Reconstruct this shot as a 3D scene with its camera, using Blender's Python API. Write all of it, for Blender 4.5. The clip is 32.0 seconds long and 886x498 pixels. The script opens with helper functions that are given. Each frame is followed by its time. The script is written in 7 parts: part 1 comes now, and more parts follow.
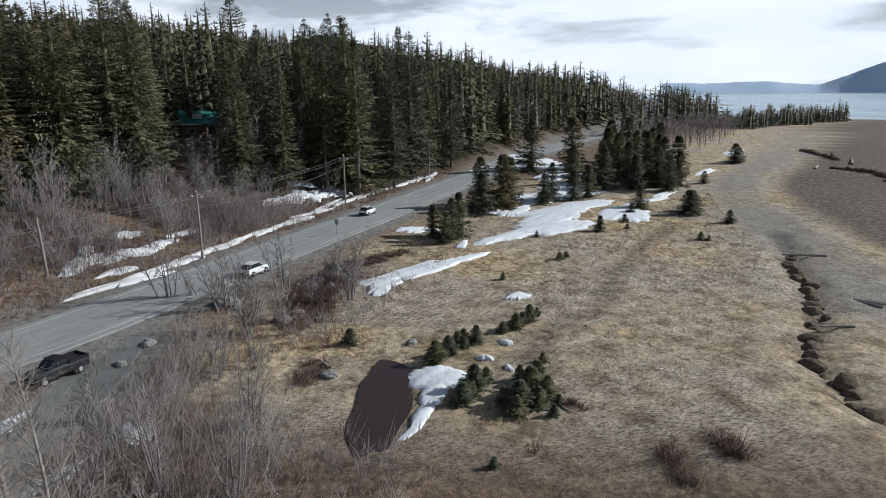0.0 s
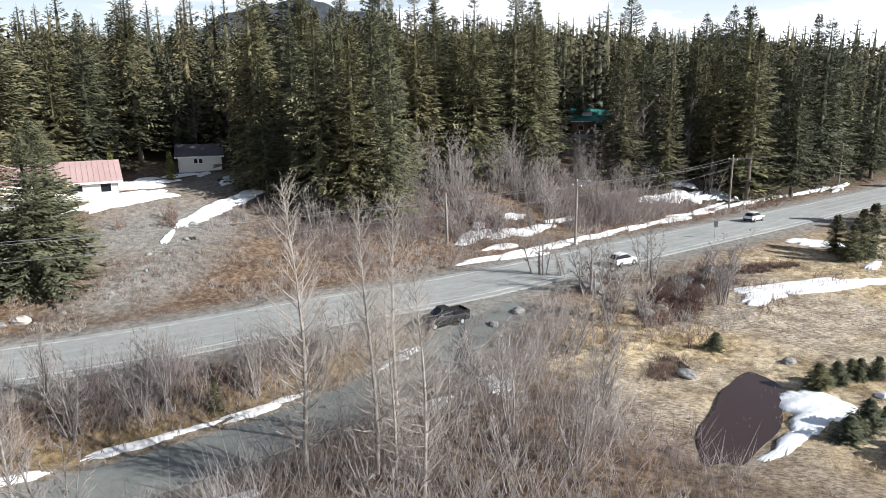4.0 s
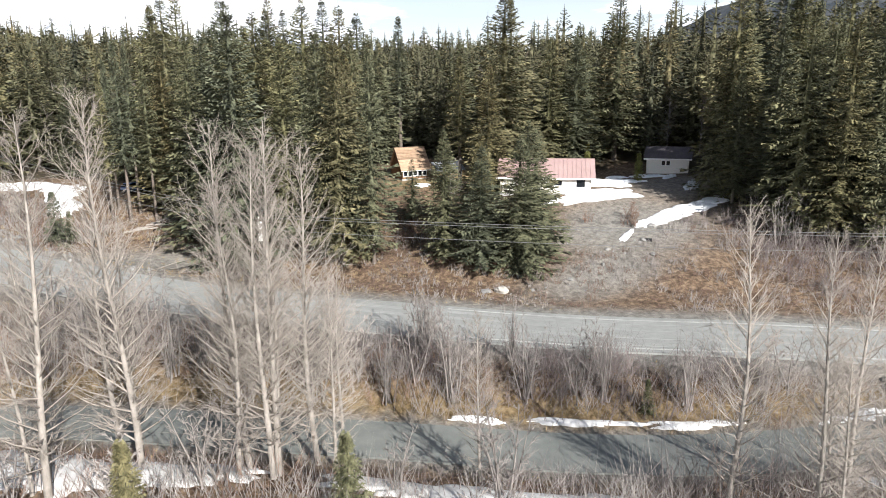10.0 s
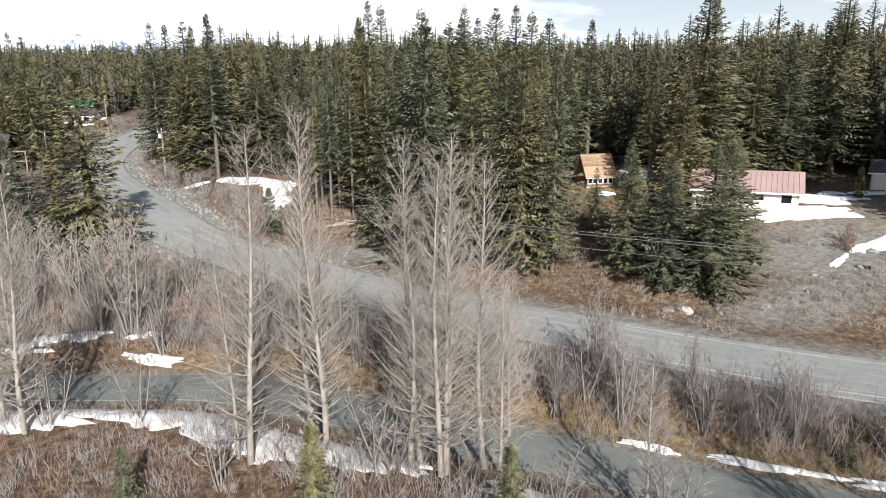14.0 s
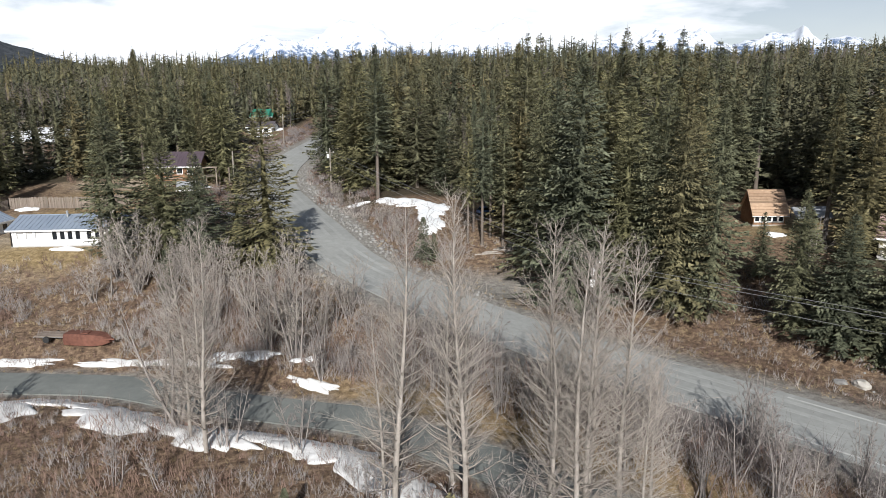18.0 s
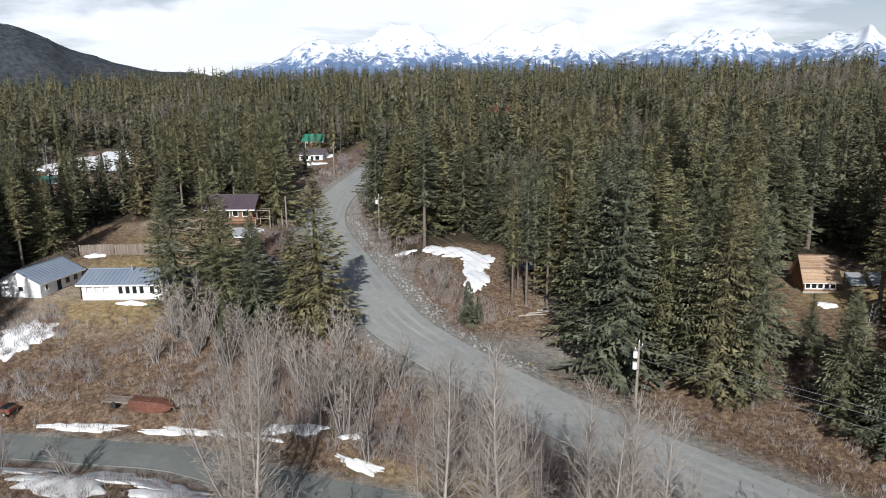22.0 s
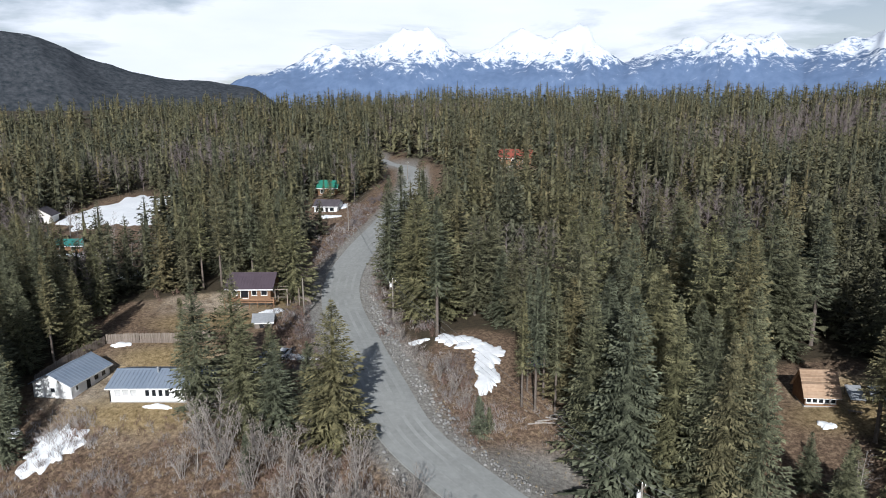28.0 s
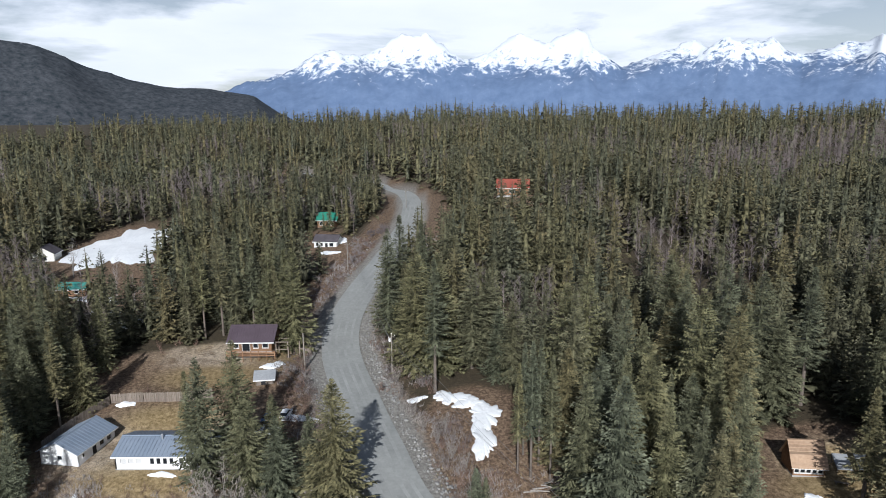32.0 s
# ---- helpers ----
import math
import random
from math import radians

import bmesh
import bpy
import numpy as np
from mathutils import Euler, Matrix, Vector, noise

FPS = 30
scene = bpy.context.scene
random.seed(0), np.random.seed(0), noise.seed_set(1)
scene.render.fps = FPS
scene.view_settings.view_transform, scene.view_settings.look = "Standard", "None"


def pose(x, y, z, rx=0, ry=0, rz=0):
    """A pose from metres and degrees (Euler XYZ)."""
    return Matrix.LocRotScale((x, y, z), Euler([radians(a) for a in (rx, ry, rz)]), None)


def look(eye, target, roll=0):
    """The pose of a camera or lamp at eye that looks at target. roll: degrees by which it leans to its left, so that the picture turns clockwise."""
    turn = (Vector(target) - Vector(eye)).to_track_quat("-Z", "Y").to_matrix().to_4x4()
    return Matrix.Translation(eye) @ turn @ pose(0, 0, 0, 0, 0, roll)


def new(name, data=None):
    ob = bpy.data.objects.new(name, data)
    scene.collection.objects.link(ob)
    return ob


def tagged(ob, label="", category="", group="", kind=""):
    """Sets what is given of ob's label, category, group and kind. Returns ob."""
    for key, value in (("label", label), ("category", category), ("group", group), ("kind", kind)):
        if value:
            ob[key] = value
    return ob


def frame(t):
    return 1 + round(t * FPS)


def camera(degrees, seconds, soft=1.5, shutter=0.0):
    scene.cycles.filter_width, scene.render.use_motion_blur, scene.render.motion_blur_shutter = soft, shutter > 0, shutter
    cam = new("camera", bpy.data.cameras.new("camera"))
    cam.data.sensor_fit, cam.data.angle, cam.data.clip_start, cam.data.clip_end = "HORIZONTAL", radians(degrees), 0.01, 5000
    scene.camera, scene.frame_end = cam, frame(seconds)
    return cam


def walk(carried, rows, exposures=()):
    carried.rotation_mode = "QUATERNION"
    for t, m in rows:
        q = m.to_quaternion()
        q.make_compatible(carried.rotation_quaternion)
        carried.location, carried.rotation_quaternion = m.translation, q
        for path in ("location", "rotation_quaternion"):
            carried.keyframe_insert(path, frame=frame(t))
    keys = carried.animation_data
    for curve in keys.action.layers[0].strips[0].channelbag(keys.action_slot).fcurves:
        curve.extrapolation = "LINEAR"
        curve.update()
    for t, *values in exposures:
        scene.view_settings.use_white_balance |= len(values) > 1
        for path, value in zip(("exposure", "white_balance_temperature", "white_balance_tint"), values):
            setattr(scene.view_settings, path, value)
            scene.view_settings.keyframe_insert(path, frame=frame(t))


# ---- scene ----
# ---- camera ----
cam = camera(68.8, 32.0, 0.95)
# seconds, x, y, z, turn to the left from +y, tilt up, roll
PATH = (
    (0, 1.03, 0.03, 20.56, -106.71, -13.57, -0.59),
    (0.5, 1.00, 0.18, 20.38, -97.82, -13.33, -0.71),
    (1, 0.98, 0.26, 20.14, -89.16, -13.14, -0.59),
    (1.5, 0.89, 0.02, 19.97, -83.34, -13.02, -0.83),
    (2, 0.92, -0.02, 19.79, -82.44, -12.97, -0.82),
    (3, 0.95, 0.07, 19.46, -78.74, -12.92, -0.79),
    (3.5, 0.89, 0.05, 19.32, -76.22, -12.87, -0.76),
    (5.5, 0.64, 0.15, 18.86, -66.57, -12.71, -0.67),
    (6.5, 0.47, 0.32, 19.08, -59.24, -12.72, -0.55),
    (7.5, 0.18, 0.26, 19.46, -51.59, -12.74, -0.52),
    (8.5, 0.02, 0.03, 19.88, -44.00, -12.75, -0.40),
    (9, 0.00, 0.00, 20.00, -40.19, -12.73, -0.47),
    (10, -0.04, -0.24, 20.32, -34.58, -12.70, -0.55),
    (11, -0.03, -0.33, 20.56, -30.14, -12.65, -0.47),
    (12, -0.01, -0.38, 20.78, -25.71, -12.61, -0.47),
    (13, 0.02, -0.50, 20.99, -21.18, -12.58, -0.48),
    (13.5, -0.01, -0.50, 21.07, -19.54, -12.57, -0.47),
    (15.5, -0.08, -0.43, 21.98, -14.86, -12.54, -0.21),
    (16, -0.06, -0.47, 22.53, -12.77, -12.56, -0.23),
    (16.5, -0.08, -0.44, 23.11, -10.63, -12.56, -0.20),
    (17, -0.12, -0.37, 23.87, -8.34, -12.56, -0.14),
    (17.5, -0.15, -0.37, 24.75, -6.52, -12.55, -0.12),
    (18, -0.14, -0.35, 25.67, -5.12, -12.55, -0.17),
    (19, -0.11, -0.22, 27.49, -3.56, -12.55, -0.24),
    (20, -0.09, -0.47, 29.72, -2.62, -12.57, -0.25),
    (21, 0.04, -0.38, 31.97, -1.74, -12.52, -0.33),
    (22, 0.04, -0.32, 34.60, -0.94, -12.48, -0.25),
    (23, -0.04, -0.17, 37.29, -0.21, -12.44, -0.21),
    (24, -0.05, -0.20, 40.04, 0.16, -12.40, -0.27),
    (25, -0.09, -0.28, 42.67, 0.18, -12.35, -0.29),
    (25.5, -0.05, -0.33, 44.02, 0.19, -12.33, -0.36),
    (27.5, -0.14, -0.61, 49.93, 0.09, -12.28, -0.25),
    (28.5, -0.07, -0.57, 52.88, 0.05, -12.27, -0.25),
    (29.5, 0.00, -0.69, 55.69, 0.01, -12.22, -0.33),
    (30.5, 0.21, -0.74, 58.39, 0.03, -12.13, -0.41),
    (32, 0.29, -0.92, 62.59, 0.00, -12.00, -0.43),
)
rows = []
for t, ex, ey, ez, turn, tilt, lean in PATH:
    a, b = radians(turn), radians(tilt)
    ahead = Vector((-math.sin(a) * math.cos(b), math.cos(a) * math.cos(b), math.sin(b)))
    rows.append((t, look(Vector((ex, ey, ez)), Vector((ex, ey, ez)) + ahead * 10, lean)))
walk(cam, rows, [(0.0, -0.19, 5950, 8), (1.0, 0.4, 6000, 8), (2.5, 0.58, 6150, 9), (5.5, 1.06, 6350, 10), (9.0, 1.02, 6450, 10), (13.0, 0.76, 6450, 10), (17.0, 0.43, 6400, 10), (20.0, 0.24, 6300, 10), (25.0, 0.18, 6150, 10), (32.0, 0.1, 5980, 10)])

# ---- light ----
SUN_FROM = Vector((-0.08, -1.0, 0.57)).normalized()
world = bpy.data.worlds.new("sky")
scene.world = world
world.use_nodes = True
wn, wl = world.node_tree.nodes, world.node_tree.links
wn.clear()
sky = wn.new("ShaderNodeTexSky")
sky.sky_type, sky.sun_disc = "NISHITA", False
sky.sun_elevation = math.asin(SUN_FROM.z)
sky.sun_rotation = math.atan2(SUN_FROM.x, SUN_FROM.y)
sky.air_density, sky.dust_density = 1.0, 0.7
cloud = wn.new("ShaderNodeTexNoise")
cloud.inputs["Scale"].default_value, cloud.inputs["Detail"].default_value = 2.2, 9
cloud.inputs["Roughness"].default_value, cloud.inputs["Distortion"].default_value = 0.55, 0.25
cloud.texture_mapping.scale = (1.0, 1.0, 5.0)
cover = wn.new("ShaderNodeMapRange")
cover.inputs["From Min"].default_value, cover.inputs["From Max"].default_value = 0.38, 0.52
cover.inputs["To Min"].default_value = 0.06
shade = wn.new("ShaderNodeTexNoise")
shade.inputs["Scale"].default_value, shade.inputs["Detail"].default_value = 5.0, 6
shade.texture_mapping.scale = (1.0, 1.0, 4.0)
grey = wn.new("ShaderNodeMix")
grey.data_type = "RGBA"
grey.inputs["A"].default_value, grey.inputs["B"].default_value = (14.8, 15.8, 17.8, 1), (20.5, 20.6, 20.8, 1)
both = wn.new("ShaderNodeMix")
both.data_type = "RGBA"
glow = wn.new("ShaderNodeBackground")
glow.inputs["Strength"].default_value = 0.050
out = wn.new("ShaderNodeOutputWorld")
way = wn.new("ShaderNodeTexCoord")
lift_ = wn.new("ShaderNodeSeparateXYZ")
thin = wn.new("ShaderNodeMapRange")
thin.inputs["From Min"].default_value, thin.inputs["From Max"].default_value = 0.20, 0.55
thin.inputs["To Min"].default_value, thin.inputs["To Max"].default_value = 0.0, 0.36
less = wn.new("ShaderNodeMath")
less.operation = "SUBTRACT"
toward = wn.new("ShaderNodeVectorMath")
toward.operation = "DOT_PRODUCT"
toward.inputs[1].default_value = SUN_FROM
scatter_ = wn.new("ShaderNodeMapRange")
scatter_.inputs["From Min"].default_value, scatter_.inputs["From Max"].default_value = -0.6, 0.25
scatter_.inputs["To Min"].default_value, scatter_.inputs["To Max"].default_value = 1.0, 1.2
haze = wn.new("ShaderNodeMapRange")
haze.inputs["From Min"].default_value, haze.inputs["From Max"].default_value = 0.05, 0.40
haze.inputs["To Min"].default_value, haze.inputs["To Max"].default_value = 0.46, 0.0
veil = wn.new("ShaderNodeMath")
veil.operation = "MAXIMUM"
bright = wn.new("ShaderNodeVectorMath")
bright.operation = "SCALE"
wl.new(way.outputs["Generated"], lift_.inputs[0])
wl.new(lift_.outputs["Z"], thin.inputs["Value"])
wl.new(cloud.outputs["Fac"], less.inputs[0])
wl.new(thin.outputs["Result"], less.inputs[1])
wl.new(way.outputs["Generated"], toward.inputs[0])
wl.new(toward.outputs["Value"], scatter_.inputs["Value"])
wl.new(grey.outputs["Result"], bright.inputs[0])
wl.new(scatter_.outputs["Result"], bright.inputs["Scale"])
wl.new(less.outputs[0], cover.inputs["Value"])
wl.new(lift_.outputs["Z"], haze.inputs["Value"])
wl.new(cover.outputs["Result"], veil.inputs[0])
wl.new(haze.outputs["Result"], veil.inputs[1])
wl.new(veil.outputs[0], both.inputs["Factor"])
wl.new(shade.outputs["Fac"], grey.inputs["Factor"])
wl.new(sky.outputs["Color"], both.inputs["A"])
wl.new(bright.outputs[0], both.inputs["B"])
wl.new(both.outputs["Result"], glow.inputs["Color"])
wl.new(glow.outputs["Background"], out.inputs["Surface"])
lamp = bpy.data.lights.new("sun", "SUN")
lamp.energy, lamp.angle, lamp.color = 5.0, radians(0.53), (1.0, 0.97, 0.92)
sun = new("sun", lamp)
sun.matrix_world = look(SUN_FROM * 200, (0, 0, 0))


# ---- materials ----
def material(name, rough=0.85, metal=0.0):
    m = bpy.data.materials.new(name)
    m.use_nodes = True
    b = m.node_tree.nodes["Principled BSDF"]
    b.inputs["Roughness"].default_value, b.inputs["Metallic"].default_value = rough, metal
    b.inputs["Specular IOR Level"].default_value = 0.25
    return m, m.node_tree.nodes, m.node_tree.links, b


def noise_node(nodes, links, scale, detail=4, rough=0.6, stretch=None, coords="Object"):
    n = nodes.new("ShaderNodeTexNoise")
    n.inputs["Scale"].default_value, n.inputs["Detail"].default_value = scale, detail
    n.inputs["Roughness"].default_value = rough
    c = nodes.new("ShaderNodeTexCoord")
    if stretch:
        s = nodes.new("ShaderNodeMapping")
        s.inputs["Scale"].default_value = stretch
        links.new(c.outputs[coords], s.inputs["Vector"])
        links.new(s.outputs["Vector"], n.inputs["Vector"])
    else:
        links.new(c.outputs[coords], n.inputs["Vector"])
    return n


def ramp(nodes, links, value, stops):
    r = nodes.new("ShaderNodeValToRGB")
    els = r.color_ramp.elements
    while len(els) < len(stops):
        els.new(0.5)
    for e, (at, col) in zip(els, stops):
        e.position, e.color = at, (*col, 1)
    links.new(value, r.inputs["Fac"])
    return r.outputs["Color"]


def blend(nodes, links, a, b, fac, mode="MIX"):
    n = nodes.new("ShaderNodeMix")
    n.data_type, n.blend_type = "RGBA", mode
    for key, v in (("A", a), ("B", b)):
        if isinstance(v, tuple):
            n.inputs[key].default_value = (*v, 1)
        else:
            links.new(v, n.inputs[key])
    if isinstance(fac, float):
        n.inputs["Factor"].default_value = fac
    else:
        links.new(fac, n.inputs["Factor"])
    return n.outputs["Result"]


def bump(nodes, links, bsdf, height, strength, distance):
    n = nodes.new("ShaderNodeBump")
    n.inputs["Strength"].default_value, n.inputs["Distance"].default_value = strength, distance
    links.new(height, n.inputs["Height"])
    links.new(n.outputs["Normal"], bsdf.inputs["Normal"])


def simple(name, dark, light, scale=3.0, rough=0.85, relief=0.0, metal=0.0, stretch=None, vary=0.0, spread=(0.3, 0.7)):
    """A surface whose colour drifts between two tones at two scales; vary: how far single objects differ."""
    m, n, l, b = material(name, rough, metal)
    fine = noise_node(n, l, scale, 6, 0.65, stretch)
    broad = noise_node(n, l, scale * 0.13, 3)
    both_ = n.new("ShaderNodeMath")
    both_.operation = "MULTIPLY_ADD"
    l.new(broad.outputs["Fac"], both_.inputs[0])
    both_.inputs[1].default_value = 0.5
    half = n.new("ShaderNodeMath")
    half.operation = "MULTIPLY"
    l.new(fine.outputs["Fac"], half.inputs[0])
    half.inputs[1].default_value = 0.5
    l.new(half.outputs[0], both_.inputs[2])
    c = ramp(n, l, both_.outputs[0], ((spread[0], dark), (spread[1], light)))
    if vary:
        info = n.new("ShaderNodeObjectInfo")
        hsv = n.new("ShaderNodeHueSaturation")
        val = n.new("ShaderNodeMapRange")
        val.inputs["To Min"].default_value, val.inputs["To Max"].default_value = 1 - vary, 1 + vary
        l.new(info.outputs["Random"], val.inputs["Value"])
        l.new(val.outputs["Result"], hsv.inputs["Value"])
        l.new(c, hsv.inputs["Color"])
        c = hsv.outputs["Color"]
    l.new(c, b.inputs["Base Color"])
    if relief:
        bump(n, l, b, fine.outputs["Fac"], 0.6, relief)
    return m


def foliage(name, dark, light, scale=0.8, tips=(0.10, 0.09, 0.03)):
    """Needles: differs from tree to tree (Random Per Island where trees are joined) and along each tree; a near-black
    dark tone paints in shaded gaps.
    """
    m, n, l, b = material(name, 0.6)
    f = noise_node(n, l, scale, 5, 0.7)
    c = ramp(n, l, f.outputs["Fac"], ((0.36, dark), (0.65, light)))
    tone = n.new("ShaderNodeAttribute")
    tone.attribute_name = "tone"
    info = n.new("ShaderNodeObjectInfo")
    add = n.new("ShaderNodeMath")
    add.operation = "ADD"
    l.new(tone.outputs["Fac"], add.inputs[0])
    l.new(info.outputs["Random"], add.inputs[1])
    frac = n.new("ShaderNodeMath")
    frac.operation = "FRACT"
    l.new(add.outputs[0], frac.inputs[0])
    hue = ramp(n, l, frac.outputs[0], ((0.0, (0.74, 0.84, 0.90)), (0.35, (0.92, 0.97, 0.93)), (0.65, (1.08, 1.08, 0.92)), (0.85, (1.16, 1.06, 0.90)), (1.0, (0.84, 0.90, 0.92))))
    c = blend(n, l, c, hue, 1.0, "MULTIPLY")
    l.new(c, b.inputs["Base Color"])
    b.inputs["Specular IOR Level"].default_value = 0.2
    return m


# near-black tones put the shade between limbs into the needle colour
M_NEEDLE = foliage("spruce_needles", (0.016, 0.018, 0.011), (0.236, 0.224, 0.138))
# darker overall: shade among the massed far trees is in the colour
M_NEEDLE_FAR = foliage("far_needles", (0.013, 0.014, 0.009), (0.190, 0.174, 0.108), 0.7)
M_BARK = simple("bark", (0.07, 0.055, 0.045), (0.20, 0.17, 0.145), 6, 0.9, 0.02, stretch=(1, 1, 0.3))
M_PALE = simple("pale_bark", (0.13, 0.115, 0.10), (0.44, 0.40, 0.36), 5, 0.85, 0.01, stretch=(1, 1, 0.4))
M_TWIG = simple("grey_twig", (0.115, 0.10, 0.094), (0.385, 0.35, 0.325), 0.7, 0.9, vary=0.22)
M_TANTWIG = simple("tan_twig", (0.18, 0.155, 0.135), (0.44, 0.395, 0.35), 0.7, 0.9, vary=0.15)
M_MAUVE = simple("mauve_twig", (0.085, 0.068, 0.066), (0.25, 0.21, 0.20), 0.25, 0.9)
M_REDTWIG = simple("red_twig", (0.105, 0.066, 0.052), (0.30, 0.205, 0.16), 0.5, 0.9, vary=0.25)
M_HEATH = simple("dark_heath_twig", (0.045, 0.027, 0.023), (0.15, 0.098, 0.08), 0.6, 0.9)
M_SNOW = simple("old_snow", (0.66, 0.68, 0.70), (0.86, 0.87, 0.88), 1.6, 0.6, 0.12)
M_DIRTSNOW = simple("dirty_snow", (0.42, 0.41, 0.40), (0.80, 0.80, 0.80), 1.1, 0.7, 0.15)
M_ASPHALT = simple("worn_asphalt", (0.215, 0.22, 0.21), (0.335, 0.34, 0.325), 1.3, 0.85, 0.004)
M_TRACK = simple("polished_wheel_track", (0.225, 0.23, 0.22), (0.35, 0.355, 0.34), 0.9, 0.8, 0.003)
M_LANE = simple("dark_green_grey_asphalt", (0.125, 0.135, 0.128), (0.205, 0.215, 0.20), 1.1, 0.8, 0.004)
M_PAINT = simple("worn_road_paint", (0.22, 0.225, 0.215), (0.50, 0.50, 0.48), 1.2, 0.7)
M_GRAVEL = simple("packed_gravel", (0.15, 0.15, 0.145), (0.29, 0.285, 0.27), 2.2, 0.95, 0.03)
M_ROCK = simple("grey_rock", (0.10, 0.10, 0.10), (0.36, 0.35, 0.33), 1.6, 0.9, 0.08)
M_PALEROCK = simple("pale_rock", (0.30, 0.28, 0.25), (0.55, 0.52, 0.47), 1.6, 0.9, 0.06)
M_GRASS = simple("dry_grass", (0.20, 0.145, 0.075), (0.44, 0.35, 0.21), 0.8, 0.95)


def ground_material():
    m, n, l, b = material("ground_cover", 0.95)
    def mask(name):
        a_ = n.new("ShaderNodeAttribute")
        a_.attribute_name = name
        return a_.outputs["Fac"]
    f1 = noise_node(n, l, 1.5, 10, 0.8)
    f2 = noise_node(n, l, 0.16, 5, 0.6)
    f3 = noise_node(n, l, 0.045, 3, 0.5)
    f4 = noise_node(n, l, 7.0, 4, 0.7, (1.0, 0.35, 1.0))
    straw = ramp(n, l, f1.outputs["Fac"], ((0.36, (0.055, 0.044, 0.030)), (0.49, (0.33, 0.275, 0.19)), (0.63, (0.62, 0.53, 0.375))))
    ochre = ramp(n, l, f1.outputs["Fac"], ((0.37, (0.085, 0.058, 0.031)), (0.6, (0.53, 0.41, 0.235))))
    grey = ramp(n, l, f4.outputs["Fac"], ((0.37, (0.075, 0.061, 0.05)), (0.6, (0.48, 0.415, 0.335))))
    patch = ramp(n, l, f2.outputs["Fac"], ((0.42, (0, 0, 0)), (0.6, (1, 1, 1))))
    patch3 = ramp(n, l, f3.outputs["Fac"], ((0.4, (0, 0, 0)), (0.6, (1, 1, 1))))
    meadow = blend(n, l, blend(n, l, straw, ochre, patch), grey, patch3)
    f5 = noise_node(n, l, 0.42, 7, 0.7)
    meadow = blend(n, l, meadow, ramp(n, l, f5.outputs["Fac"], ((0.36, (0.62, 0.56, 0.50)), (0.5, (1.22, 1.2, 1.16)), (0.64, (1.6, 1.56, 1.5)))), 1.0, "MULTIPLY")
    brush = ramp(n, l, f1.outputs["Fac"], ((0.36, (0.04, 0.026, 0.018)), (0.5, (0.145, 0.097, 0.064)), (0.64, (0.33, 0.24, 0.16))))
    floor_ = ramp(n, l, f1.outputs["Fac"], ((0.3, (0.025, 0.022, 0.014)), (0.7, (0.085, 0.065, 0.04))))
    lawn = ramp(n, l, f1.outputs["Fac"], ((0.36, (0.10, 0.070, 0.028)), (0.5, (0.24, 0.175, 0.088)), (0.64, (0.38, 0.29, 0.16))))
    heath = ramp(n, l, f1.outputs["Fac"], ((0.36, (0.022, 0.014, 0.011)), (0.5, (0.070, 0.045, 0.034)), (0.64, (0.15, 0.105, 0.078))))
    dirt = ramp(n, l, f1.outputs["Fac"], ((0.36, (0.12, 0.112, 0.10)), (0.64, (0.33, 0.315, 0.285))))
    mud = ramp(n, l, f1.outputs["Fac"], ((0.38, (0.045, 0.033, 0.024)), (0.49, (0.105, 0.078, 0.058)), (0.63, (0.27, 0.215, 0.165))))
    c = blend(n, l, brush, meadow, mask("meadow"))
    c = blend(n, l, c, floor_, mask("woods"))
    c = blend(n, l, c, lawn, mask("lawn"))
    c = blend(n, l, c, heath, mask("heath"))
    c = blend(n, l, c, mud, mask("mud"))
    c = blend(n, l, c, dirt, mask("gravel"))
    l.new(c, b.inputs["Base Color"])
    bump(n, l, b, f1.outputs["Fac"], 0.9, 0.25)
    return m


M_GROUND = ground_material()
m_, n_, l_, M_B = material("still_brown_water", 0.06)
M_B.inputs["Base Color"].default_value = (0.045, 0.030, 0.028, 1)
M_B.inputs["Specular IOR Level"].default_value = 0.14
w_ = noise_node(n_, l_, 3.0, 3)
bump(n_, l_, M_B, w_.outputs["Fac"], 0.05, 0.02)
M_WATER = m_
m_, n_, l_, M_B = material("sea_water", 0.25)
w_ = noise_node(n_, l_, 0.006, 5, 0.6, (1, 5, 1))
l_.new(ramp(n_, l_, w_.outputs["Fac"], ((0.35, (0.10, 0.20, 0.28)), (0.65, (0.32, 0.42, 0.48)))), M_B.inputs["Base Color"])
M_SEA = m_


# ---- building blocks ----
def thing(name, at=(0, 0, 0), turn=0.0, label="", category="", group="", kind=""):
    e = new(name)
    e.matrix_world = pose(*at, 0, 0, turn)
    return tagged(e, label, category, group, kind)


def part(name, bm, mat, parent=None, label="", smooth=False):
    me = bpy.data.meshes.new(name)
    bm.to_mesh(me)
    bm.free()
    me.materials.append(mat)
    if smooth:
        for p in me.polygons:
            p.use_smooth = True
    ob = new(name, me)
    if parent:
        ob.parent = parent
    return tagged(ob, label)


